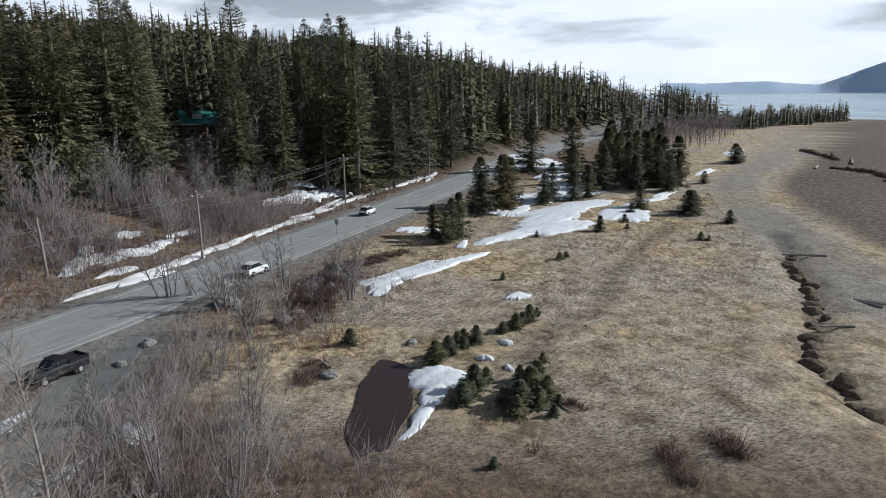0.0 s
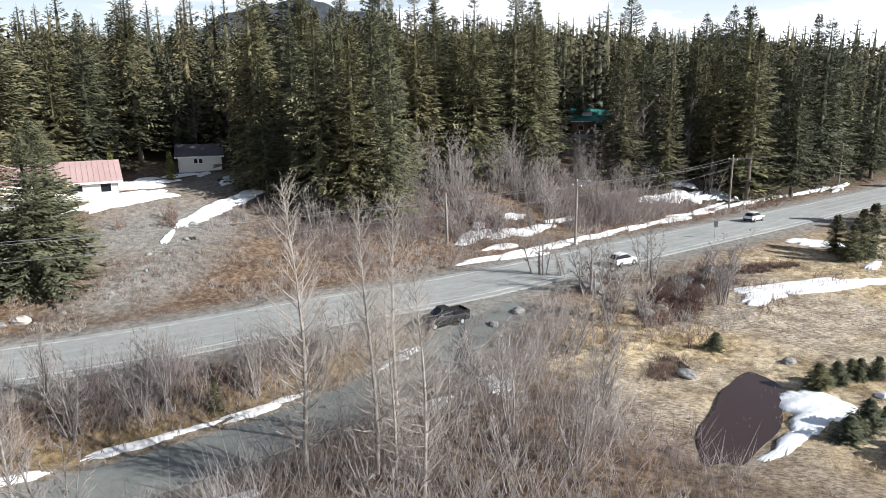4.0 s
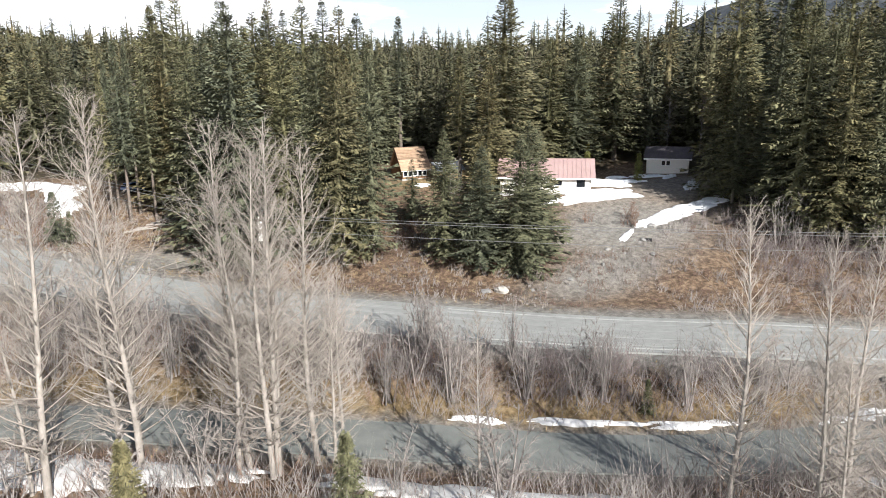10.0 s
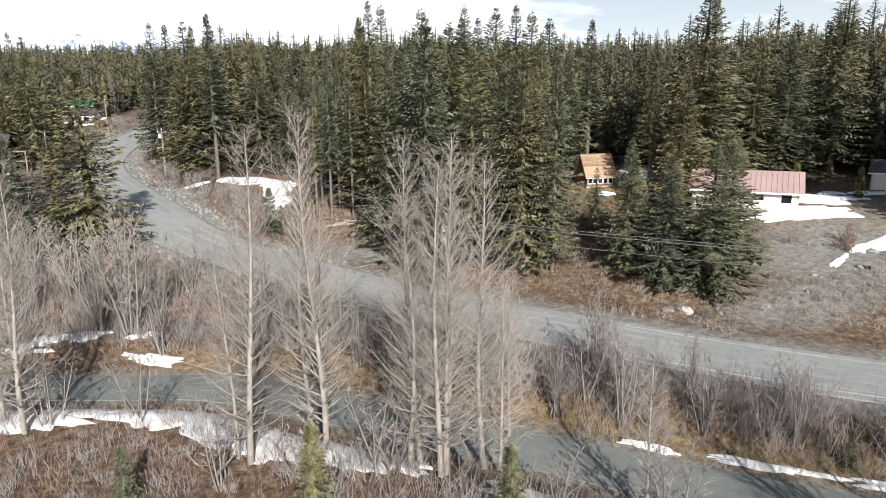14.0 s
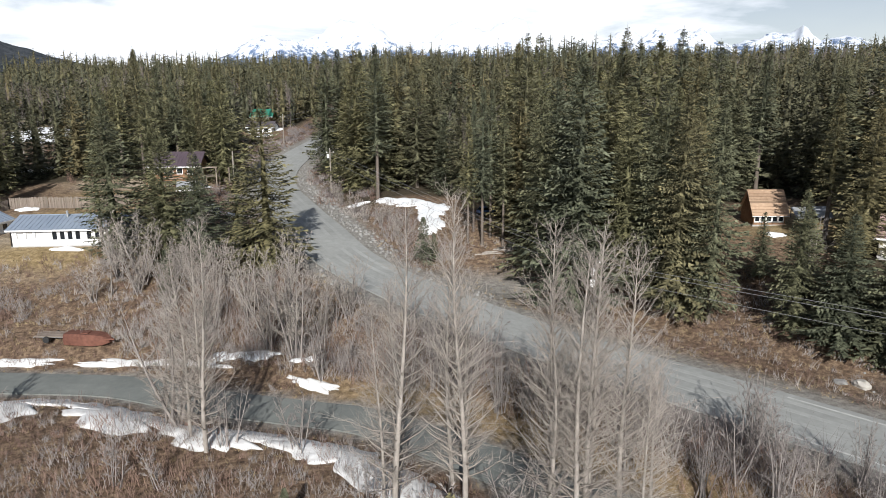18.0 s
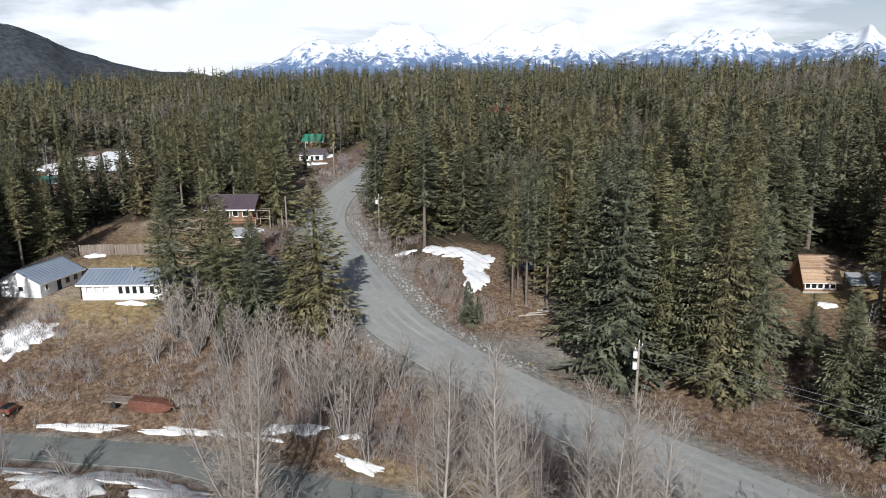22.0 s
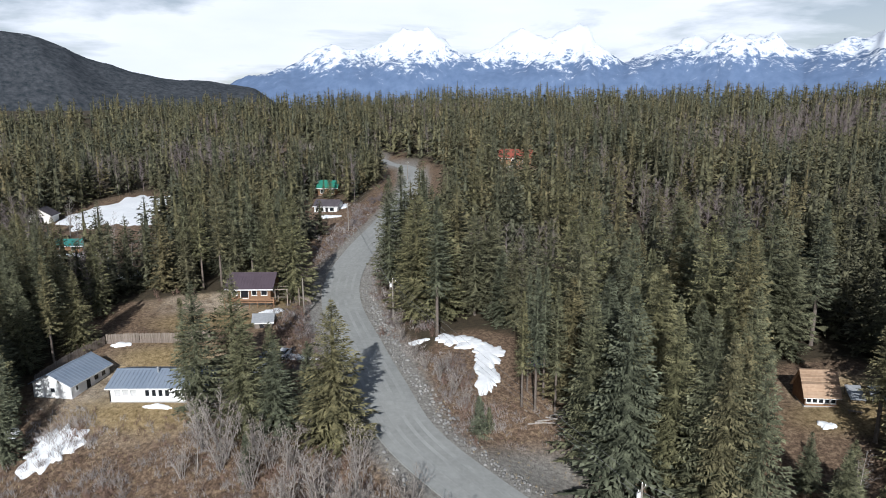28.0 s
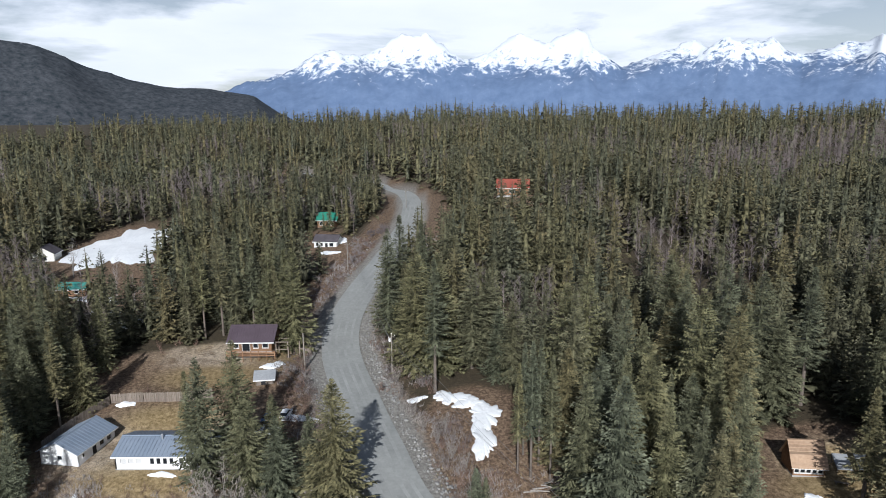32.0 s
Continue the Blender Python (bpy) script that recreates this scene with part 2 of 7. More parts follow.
def mesh_of(name, verts, faces, mat, tone=None):
    """A mesh from arrays of triangles or quads made by rule."""
    me = bpy.data.meshes.new(name)
    verts, faces = np.asarray(verts, np.float32), np.asarray(faces, np.int32)
    k = faces.shape[1]
    me.vertices.add(len(verts))
    me.vertices.foreach_set("co", verts.ravel())
    me.loops.add(faces.size)
    me.loops.foreach_set("vertex_index", faces.ravel())
    me.polygons.add(len(faces))
    me.polygons.foreach_set("loop_start", np.arange(0, faces.size, k, dtype=np.int32))
    me.update(calc_edges=True)
    me.materials.append(mat)
    if tone is not None:
        at_ = me.attributes.new("tone", "FLOAT", "POINT")
        at_.data.foreach_set("value", np.asarray(tone, np.float32))
    return me


def box(bm, lo, hi, m=None):
    vs = [bm.verts.new((x, y, z)) for x in (lo[0], hi[0]) for y in (lo[1], hi[1]) for z in (lo[2], hi[2])]
    if m is not None:
        for v in vs:
            v.co = m @ v.co
    for q in ((0, 1, 3, 2), (4, 6, 7, 5), (0, 4, 5, 1), (2, 3, 7, 6), (0, 2, 6, 4), (1, 5, 7, 3)):
        bm.faces.new([vs[i] for i in q])
    return vs


def boxes(*pairs):
    bm = bmesh.new()
    for lo, hi in pairs:
        box(bm, lo, hi)
    return bm


# ---- the lie of the land ----
HIGHWAY = np.array([(900, -690, 2), (520, -370, 3), (300, -190, 3.0), (190, -86, 1.6), (150, -54, 1.0), (129.8, -38.3, 1.0), (103.6, -18, 1.0), (85.8, -3.5, 1.0), (70.3, 8.7, 1.0),
    (60, 17.2, 1.0), (50.6, 26.6, 1.0), (39.5, 36.8, 1.0), (29, 48.2, 1.2), (16.1, 61, 2.0), (4.4, 73, 3.6), (-5.2, 85, 5.4), (-11, 100, 6.8),
    (-16, 115, 7.6), (-23, 138, 9.0), (-25, 157.5, 10.6), (-23, 180, 12.8), (-19, 205, 15.0), (-15.5, 235, 17), (-13.2, 268, 19.2), (-14.5, 300, 22.2), (-22, 322, 24), (-42, 345, 26), (-80, 365, 29)], float)
SIDE = np.array([(-260, 72, 0), (-110, 66, -0.6), (-70, 65, -0.8), (-48, 64, -0.9), (-35, 62.4, -1), (-26, 60.8, -1), (-17, 56.8, -1), (-8, 53.6, -1), (-2, 51.4, -1), (5, 46, -1),
    (11, 40.4, -1), (18, 34.2, -1), (23, 29.4, -1), (28.3, 24.6, -1), (34, 20, -0.8), (42, 15, -0.3), (50, 12.5, 0.3), (58, 11.5, 0.8)], float)
LOW = np.array([(-900, 120), (-400, 84), (-120, 70), (-48, 69), (-25, 66), (0, 69), (10, 70), (22, 60), (36, 46), (56, 28), (72, 14), (90, 1), (112, -16), (147, -46), (168, -75), (200, -112), (270, -188), (330, -255), (450, -375), (700, -600)], float)


DITCH = np.array([(75, -72), (66, -66), (58.5, -59.6), (54, -57), (51.5, -55), (48, -52), (44, -48), (37.5, -40.5), (34, -39.4), (31, -37.6), (27, -37)], float)


def smooth_line(pts, step):
    """Points at even steps on a Catmull-Rom curve."""
    res = []
    for i in range(len(pts) - 1):
        p0, p1, p2, p3 = pts[max(i - 1, 0)], pts[i], pts[i + 1], pts[min(i + 2, len(pts) - 1)]
        k = max(2, int(np.linalg.norm(p2 - p1) / step))
        for u in np.arange(k) / k:
            res.append(0.5 * (2 * p1 + (p2 - p0) * u + (2 * p0 - 5 * p1 + 4 * p2 - p3) * u**2 + (3 * p1 - p0 - 3 * p2 + p3) * u**3))
    return np.array(res + [pts[-1]])


HIGHWAY_LINE, SIDE_LINE = smooth_line(HIGHWAY, 3.0), smooth_line(SIDE, 2.0)


def to_line(x, y, line):
    """Distance to a polyline (signed: + on its left), and the height of the line there."""
    x, y = np.asarray(x, float), np.asarray(y, float)
    fx, fy = x.ravel(), y.ravel()
    best, z, sign = np.zeros(fx.shape), np.zeros(fx.shape), np.ones(fx.shape)
    a_, d = line[:-1, :2], line[1:, :2] - line[:-1, :2]
    dd = (d * d).sum(1)
    for i in range(0, len(fx), 4000):
        qx, qy = fx[i:i + 4000, None] - a_[:, 0], fy[i:i + 4000, None] - a_[:, 1]
        u = np.clip((qx * d[:, 0] + qy * d[:, 1]) / dd, 0, 1)
        r2_ = (qx - u * d[:, 0]) ** 2 + (qy - u * d[:, 1]) ** 2
        k, j = np.argmin(r2_, 1), np.arange(len(qx))
        u = u[j, k]
        best[i:i + 4000] = np.sqrt(r2_[j, k])
        sign[i:i + 4000] = np.sign(d[k, 0] * qy[j, k] - d[k, 1] * qx[j, k])
        if line.shape[1] > 2:
            z[i:i + 4000] = line[k, 2] + u * (line[k + 1, 2] - line[k, 2])
    return best.reshape(x.shape), z.reshape(x.shape), sign.reshape(x.shape)


def ease(v, lo, hi):
    u = np.clip((np.asarray(v, float) - lo) / (hi - lo), 0, 1)
    return u * u * (3 - 2 * u)


def rough(x, y, size):
    """Cheap rolling unevenness."""
    x, y = np.asarray(x, float) / size, np.asarray(y, float) / size
    return (np.sin(x + 1.3 * np.sin(y * 0.7)) + np.sin(y * 1.1 + 1.7 * np.sin(x * 0.6 + 1)) + 0.5 * np.sin(2.3 * x + 1.9 * y)) / 2.5


def bay(x, y):
    """Open water beyond the low spit, 0 to 1."""
    return ease(x * 0.72 - y * 0.69, 545, 600) * ease(-y, 230, 300)


def height(x, y):
    x, y = np.asarray(x, float), np.asarray(y, float)
    d, _, sg = to_line(x, y, LOW)
    s = d * sg
    up = np.interp(s, (0, 8, 25, 45, 100, 160, 300, 400, 460, 700, 1500, 5000), (0, 1.0, 5.6, 8.6, 12.6, 16.5, 28, 44, 50, 50, 32, 0))
    east = ease(x, 110, 220) * ease(s, 15, 120) * (1 - ease(y, 60, 170))
    up = up * (1 + 0.45 * east)
    up += 9 * np.exp(-((x - 50) ** 2 + (y - 265) ** 2) / 60**2)
    up = up * (1 - 0.75 * ease(x, 260, 520) * ease(-y, 120, 330))
    flat = 0.35 + 0.35 * rough(x, y, 9) * ease(-s, 2, 15)
    flat -= 1.2 * ease(-s, 60, 140) * ease(-y, 60, 130)
    z = np.where(s > 0, up + 0.35 + 0.5 * rough(x, y, 6) * ease(s, 4, 30), flat)
    z = z * (1 - bay(x, y)) - 1.5 * bay(x, y)
    hd, hz, _ = to_line(x, y, HIGHWAY_LINE)
    f = ease(hd, 5.5, 15)
    z = z * f + (hz - 0.12) * (1 - f)
    sd, sz, _ = to_line(x, y, SIDE_LINE)
    f = ease(sd, 3.0, 8)
    f = np.maximum(f, 1 - ease(hd, 5.5, 9))
    z = z * f + (sz - 0.12) * (1 - f)
    yard = np.exp(-(((x + 47) / 13) ** 2 + ((y - 100) / 9) ** 2) ** 2)
    z = z * (1 - yard) + 6.2 * yard
    yard = np.exp(-(((x - 78) / 16) ** 2 + ((y - 70) / 12) ** 2) ** 2)
    z = z * (1 - yard) + 8.3 * yard
    c_, s_ = math.cos(radians(-20)), math.sin(radians(-20))
    pu, pv = ((x - 40.6) * c_ + (y + 7.4) * s_) / 7.8, (-(x - 40.6) * s_ + (y + 7.4) * c_) / 2.6
    hollow = np.exp(-(pu**2 + pv**2) ** 1.5)
    z = z * (1 - hollow) + (0.02 - 0.25 * hollow) * hollow
    dd, _, _ = to_line(x, y, DITCH)
    z = z - 0.8 * np.exp(-(dd / 1.1) ** 2)
    sea = ease(x * 0.72 - y * 0.69, 520, 640) * (s < 0)
    return z - 1.6 * sea


def ground_z(x, y):
    return float(height(np.array([x]), np.array([y]))[0])


def axis(lo, hi, fine, far):
    near = np.arange(lo, hi + fine / 2, fine)
    out_ = [hi]
    step = fine
    while out_[-1] < far:
        step *= 1.13
        out_.append(out_[-1] + step)
    back = [lo]
    step = fine
    while back[-1] > -far:
        step *= 1.13
        back.append(back[-1] - step)
    return np.concatenate([back[:0:-1], near, out_[1:]])


def woods_mask(x, y):
    """Where the conifer woods stand, 0 to 1."""
    d, _, sg = to_line(x, y, LOW)
    s = d * sg
    hd, _, hs = to_line(x, y, HIGHWAY_LINE)
    hd = hd - 7.0 * ease(y, 175, 215) * (1 - ease(y, 250, 272)) * (hs < 0)
    s = s + 15 * ease(x, 108, 128)
    m = ease(s, 13, 21) * ease(hd - 4.5 * ease(y, 150, 190), 8, 11) * (1 - ease(bay(x, y), 0.02, 0.3))
    for cx, cy, rx, ry in CLEARINGS:
        m = m * ease(((x - cx) / rx) ** 2 + ((y - cy) / ry) ** 2, 0.8, 1.25)
    return m


# clearings in the woods: yards, drives and a snow-covered field
# (164, -4) is an unseen gap added so that sun reaches the teal roof
CLEARINGS = ((134, 8.6, 26, 6.4), (-50, 101, 19, 17), (-62, 126, 13, 9), (-47, 130, 17, 10), (-113, 226, 19, 36), (-101, 190, 15, 24), (-84, 172, 9, 14), (-41, 212, 11, 20), (-45, 238, 8, 10), (-36, 172, 4, 14), (-30, 101, 13, 14), (-37, 119, 12, 9), (48, 78, 8, 12), (42, 71, 4, 4.5), (7, 104, 11, 15), (6, 92, 12, 14),
             (75, 65, 16, 15), (91, 71, 6, 6), (62, 92, 12, 9), (153, 10, 7, 5), (164, -4, 6, 9), (27, 252, 13, 24), (-96, 175, 14, 9), (-100, 205, 12, 10), (62, 50, 15, 13), (-52, 80, 30, 13), (86, 22, 18, 12), (106, 4, 9, 7), (24, 72, 9, 7), (-16, 70, 12, 12), (-20, 100, 7, 12), (46, 56, 7, 5))

gx, gy = axis(-90, 150, 1.25, 4800), axis(-110, 150, 1.25, 4800)
XX, YY = np.meshgrid(gx, gy, indexing="ij")
ZZ = height(XX, YY)
nx, ny = XX.shape
ii = np.arange(nx * ny).reshape(nx, ny)
quads = np.stack([ii[:-1, :-1], ii[1:, :-1], ii[1:, 1:], ii[:-1, 1:]], -1).reshape(-1, 4)
me = mesh_of("ground", np.stack([XX, YY, ZZ], -1).reshape(-1, 3), quads, M_GROUND)
low_d, _, low_s = to_line(XX, YY, LOW)
S = low_d * low_s
HD, _, HS = to_line(XX, YY, HIGHWAY_LINE)
SD, _, SS = to_line(XX, YY, SIDE_LINE)
meadow = ease(-S, 10, 22) * ease(XX * 0.9 - YY * 0.4, 28, 42)
meadow = np.maximum(meadow, np.exp(-(((XX + 48) / 16) ** 2 + ((YY - 99) / 12) ** 2) ** 2) * 0.9)
meadow = np.maximum(meadow, np.exp(-(((XX + 48) / 16) ** 2 + ((YY - 138) / 12) ** 2) ** 2) * 0.8)
meadow = np.maximum(meadow, np.exp(-(((XX - 62) / 9) ** 2 + ((YY - 90) / 6) ** 2) ** 2) * 0.9)
gravel = np.maximum(1 - ease(HD - 1.6 * ease(YY, 85, 110) * (1 - ease(YY, 150, 180)), 5.5, 8.5), 1 - ease(SD, 2.6, 3.6))
beach = smooth_line(np.array([(30, -62), (45, -58), (58, -66), (72, -72), (96, -86), (122, -106), (150, -140), (200, -200), (260, -270)], float), 3)
bd, _, bs = to_line(XX, YY, beach)
gravel = np.maximum(gravel, (1 - ease(bd, 2.5, 7)) * 0.6)
gravel = np.maximum(gravel, np.exp(-(((XX - 11.5) / 9.5) ** 2 + ((YY - 78.5) / 6) ** 2) ** 2))
gravel = np.maximum(gravel, np.exp(-(((XX - 54) / 9) ** 2 + ((YY - 11) / 5) ** 2) ** 2))
gravel = np.maximum(gravel, np.exp(-(((XX - 64) / 12) ** 2 + ((YY - 52) / 9) ** 2) ** 2) * 0.95)
gravel = np.maximum(gravel, np.exp(-(((XX - 53) / 10) ** 2 + ((YY - 46) / 4.5) ** 2) ** 2) * 0.9)
gravel = np.maximum(gravel, np.exp(-(((XX - 82) / 10) ** 2 + ((YY - 58) / 7) ** 2) ** 2) * 0.7)
scar = smooth_line(np.array([(41, 47.4), (46, 50), (51, 54.4), (57, 53.5), (65, 52)], float), 1.5)
mud = ease(-bs * bd, 6, 12) * (bd < 400) * (YY < -40) * (XX > 20)
mud = np.maximum(mud, np.exp(-(to_line(XX, YY, DITCH)[0] / 0.8) ** 2))
mud = np.maximum(mud, np.exp(-(to_line(XX, YY, scar)[0] / 0.9) ** 2))
track = smooth_line(np.array([(86, -64), (74, -50), (63.5, -39.5), (56, -33.5), (52.5, -30.5), (49, -24), (44, -20)], float), 2)
mud = np.maximum(mud, 0.9 * np.exp(-(to_line(XX, YY, track)[0] / 0.8) ** 2))
yards = ((-47, 91.5, 12, 4.0), (-50, 109, 9, 4.5), (-46, 124, 13, 5.5), (-37, 137, 6, 8), (58, 84, 9, 4.5), (64, 87, 6, 3))
lawn = np.max([np.exp(-(((XX - cx) / rx) ** 2 + ((YY - cy) / ry) ** 2) ** 2) for cx, cy, rx, ry in yards], 0)
lawn = np.maximum(lawn, 0.75 * (SS > 0) * (HS > 0) * np.exp(-((SD - 4.4) / 1.6) ** 2) * ease(XX, -12, 0) * ease(HD, 6, 8))
MATS = ((70, -7.5, 6.0, 2.8, -35), (76.5, -12.0, 4.5, 1.6, -55), (60.5, -4.2, 4.5, 2.6, -20), (66, -5, 5, 2.6, -30), (28.5, -21.8, 1.3, 0.9, 0), (28.6, -25.4, 1.5, 1.0, 0), (26.6, -21, 0.9, 0.6, 0), (36.4, -19.2, 1.2, 0.6, 30), (80, -16.5, 3.4, 1.2, -55), (47.5, -3.5, 2.4, 1.2, -20))
heath = 0 * XX
for cx, cy, rx, ry, turn_ in MATS:
    c_, s_ = math.cos(radians(turn_)), math.sin(radians(turn_))
    pu, pv = ((XX - cx) * c_ + (YY - cy) * s_) / rx, (-(XX - cx) * s_ + (YY - cy) * c_) / ry
    heath = np.maximum(heath, 0.9 * np.exp(-(pu**2 + pv**2) ** 1.5))
for nm, arr in (("lawn", lawn), ("heath", heath), ("meadow", meadow), ("woods", woods_mask(XX, YY)), ("gravel", gravel), ("mud", mud)):
    a_ = me.attributes.new(nm, "FLOAT", "POINT")
    a_.data.foreach_set("value", arr.ravel().astype(np.float32))
for p in me.polygons:
    p.use_smooth = True
ground = tagged(new("ground", me), "dry spring ground of straw grass, brown brush and forest floor", "ground", kind="structure")


def strip(name, line, lo, hi, lift, mat, start=0, stop=None, fade=0.0):
    """A ribbon along a line, from lo to hi metres to its left, with a thickness."""
    line = line[start:stop]
    d = np.gradient(line[:, :2], axis=0)
    d /= np.linalg.norm(d, axis=1)[:, None]
    nrm = np.stack([-d[:, 1], d[:, 0]], 1)
    bm = bmesh.new()
    last = None
    for p, k in zip(line, nrm):
        ring = [bm.verts.new((p[0] + k[0] * o, p[1] + k[1] * o, p[2] + z)) for o, z in ((lo, lift - 0.25), (lo, lift), ((lo + hi) / 2, lift + (0.05 if hi - lo > 3 else 0)), (hi, lift), (hi, lift - 0.25))]
        if last:
            for i in range(4):
                bm.faces.new((last[i], last[i + 1], ring[i + 1], ring[i]))
        last = ring
    bmesh.ops.recalc_face_normals(bm, faces=bm.faces)
    return bm


road = tagged(part("road", strip("road", HIGHWAY_LINE, -4.35, 4.35, 0.02, M_ASPHALT), M_ASPHALT), "worn grey two-lane highway with faded edge lines", "road", kind="structure")

for o in (-2.6, -0.95, 0.95, 2.6):
    part("wheel_track", strip("w", HIGHWAY_LINE, o - 0.3, o + 0.3, 0.033 + 0.05 * (1 - abs(o) / 4.35), M_TRACK), M_TRACK, road, "pale worn wheel track")
END_PAINT = int(np.argmax(HIGHWAY_LINE[:, 1] > 46))
part("edge_line", strip("l", HIGHWAY_LINE, -3.58, -3.38, 0.055, M_PAINT, 0, END_PAINT), M_PAINT, road, "faded white edge line")
part("edge_line", strip("l", HIGHWAY_LINE, 3.38, 3.58, 0.055, M_PAINT, 0, END_PAINT), M_PAINT, road, "faded white edge line")
part("centre_line", strip("l", HIGHWAY_LINE, -0.22, -0.04, 0.078, M_PAINT, 0, 75), M_PAINT, road, "faded pale centre line")
lane = tagged(part("side_road", strip("s", SIDE_LINE, -2.3, 2.3, 0.0, M_LANE), M_LANE), "narrow grey paved side road below the highway", "road", kind="structure")

rng = np.random.default_rng(11)


# ---- conifers ----
def needle_trees(pos, tall, rad, limbs, leaves, r_, bare=0.07, core=0.0):
    """Conifers as one set of triangles: tiers of drooping limbs, each with slender sprays of needles on both sides and at its tip."""
    n = len(pos)
    tall, rad = np.asarray(tall, float), np.asarray(rad, float)
    f = bare + (0.99 - bare) * np.sort(r_.uniform(0, 1, (n, limbs)) ** 0.92, axis=1)
    tier = np.maximum(8, tall / 0.95)[:, None]
    hold = 0.45 * (1 - f)
    f = f * (1 - hold) + hold * (np.round(f * tier) + r_.normal(0, 0.24, f.shape)) / tier
    f = np.clip(f, bare, 0.99)
    az = r_.uniform(0, 6.28, (n, 1)) + np.arange(limbs) * 2.399 + r_.uniform(-0.5, 0.5, (n, limbs))
    ph = r_.uniform(0, 6.28, (n, 4))
    lop = 1 + 0.13 * np.sin(az + ph[:, :1]) + 0.12 * np.sin(2 * az + 9 * f + ph[:, 1:2]) + 0.10 * np.sin(19 * f + ph[:, 2:3])
    skirt = np.minimum(1, 0.7 + (f - bare) / 0.10 * 0.3)
    ln = rad[:, None] * (1 - f) ** 0.82 * r_.uniform(0.74, 1.18, f.shape) * lop * skirt + 0.10
    rise = (0.85 * f - 0.42 + r_.uniform(-0.14, 0.14, f.shape)) * ln
    ca, sa = np.cos(az), np.sin(az)
    V = np.zeros((n, limbs, leaves, 3, 3))
    size = (470 / limbs) ** 0.5

    def spine(u):
        return u * ln, f * tall[:, None] + rise * u - 0.15 * ln * np.sin(2.7 * u) + 0.06 * ln * u ** 3

    for k in range(leaves):
        last = k == leaves - 1
        side = 0.0 if last else (1.0 if k % 2 else -1.0)
        u = 0.78 if last else 0.12 + 0.76 * (k + r_.uniform(0.15, 0.85, f.shape)) / max(1, leaves - 1)
        spray = (0.09 * ln + 0.12) * r_.uniform(0.65, 1.35, f.shape) * (1.2 - 0.45 * u) * size
        half = np.maximum(0.74 * ln / leaves, 0.06) * r_.uniform(0.7, 1.2, f.shape)
        r0, z0 = spine(u - half / ln)
        r1, z1 = spine(np.minimum(u + half / ln, 1.0))
        ahead = (0.24 * ln + 0.10) if last else half * 0.5 + spray * r_.uniform(0.3, 0.9, f.shape)
        out_, across = (r0 + r1) / 2 + ahead, side * spray + (r_.uniform(-0.12, 0.12, f.shape) * ln if last else 0)
        lat = spray * (0.45 if last else 0.12)
        V[:, :, k, 0] = np.stack([r0 * ca + lat * sa, r0 * sa - lat * ca, z0 + 0.02], -1)
        V[:, :, k, 1] = np.stack([r1 * ca - lat * sa, r1 * sa + lat * ca, z1], -1)
        drop = spray * r_.uniform(0.1, 0.85, f.shape) * (0.3 if last else 1.0)
        V[:, :, k, 2] = np.stack([out_ * ca - across * sa, out_ * sa + across * ca, (z0 + z1) / 2 - drop], -1)
    V = V.reshape(n, -1, 3)
    ang = np.arange(5) * 1.2566
    hub = np.zeros((n, 6, 3))
    wide = np.maximum(core * rad, 0.07)
    hub[:, :5, 0], hub[:, :5, 1] = wide[:, None] * np.cos(ang), wide[:, None] * np.sin(ang)
    hub[:, :5, 2] = (bare + 0.06 if core else 0.86) * tall[:, None]
    hub[:, 5, 2] = 1.025 * tall
    own = limbs * leaves * 3
    V = np.concatenate([V, hub], 1) + np.asarray(pos, float)[:, None, :]
    tri = np.concatenate([np.arange(own).reshape(-1, 3), [(own + j, own + (j + 1) % 5, own + 5) for j in range(5)]])
    faces = (np.arange(n)[:, None, None] * (own + 6) + tri[None]).reshape(-1, 3)
    return V.reshape(-1, 3), faces, np.repeat(r_.uniform(0, 1, n), own + 6)


def tube(V, Fc, pts, radii, sides):
    """Adds a tapered tube to lists of vertices and triangles."""
    n0 = len(V)
    for i, (p, r_) in enumerate(zip(pts, radii)):
        d = (pts[min(i + 1, len(pts) - 1)] - pts[max(i - 1, 0)])
        d = d / (np.linalg.norm(d) + 1e-9)
        u = np.cross(d, (0.31, 0.95, 0.05) if abs(d[1]) < 0.9 else (1.0, 0, 0))
        u /= np.linalg.norm(u) + 1e-9
        v = np.cross(d, u)
        for k in range(sides):
            a_ = 2 * math.pi * k / sides
            V.append(p + r_ * (math.cos(a_) * u + math.sin(a_) * v))
    for i in range(len(pts) - 1):
        for k in range(sides):
            a0, a1 = n0 + i * sides + k, n0 + i * sides + (k + 1) % sides
            Fc += [(a0, a1, a1 + sides), (a0, a1 + sides, a0 + sides)]


def conifer_kind(h, radius, limbs, seed, bare=0.08, mat=None):
    V, Fc, _ = needle_trees(np.zeros((1, 3)), [h], [radius], limbs, 12, np.random.default_rng(seed), bare, 0.10)
    crown = mesh_of("crown", V, Fc, mat or M_NEEDLE)
    tv, tf = [], []
    tube(tv, tf, [np.array((0, 0, z)) for z in (-0.6, 0.4, h * 0.4, h * 0.75, h * 0.97)], [0.016 * h, 0.012 * h, 0.009 * h, 0.005 * h, 0.01], 7)
    trunk = mesh_of("trunk", np.array(tv), tf, M_BARK)
    return crown, trunk


def plant(name, meshes, at, scale, turn, label, category, group):
    e = thing(name, at, turn, label, category, group)
    e.scale = (scale[0], scale[0], scale[1])
    for nm, me_ in meshes:
        o = new(nm, me_)
        o.parent = e
    return e


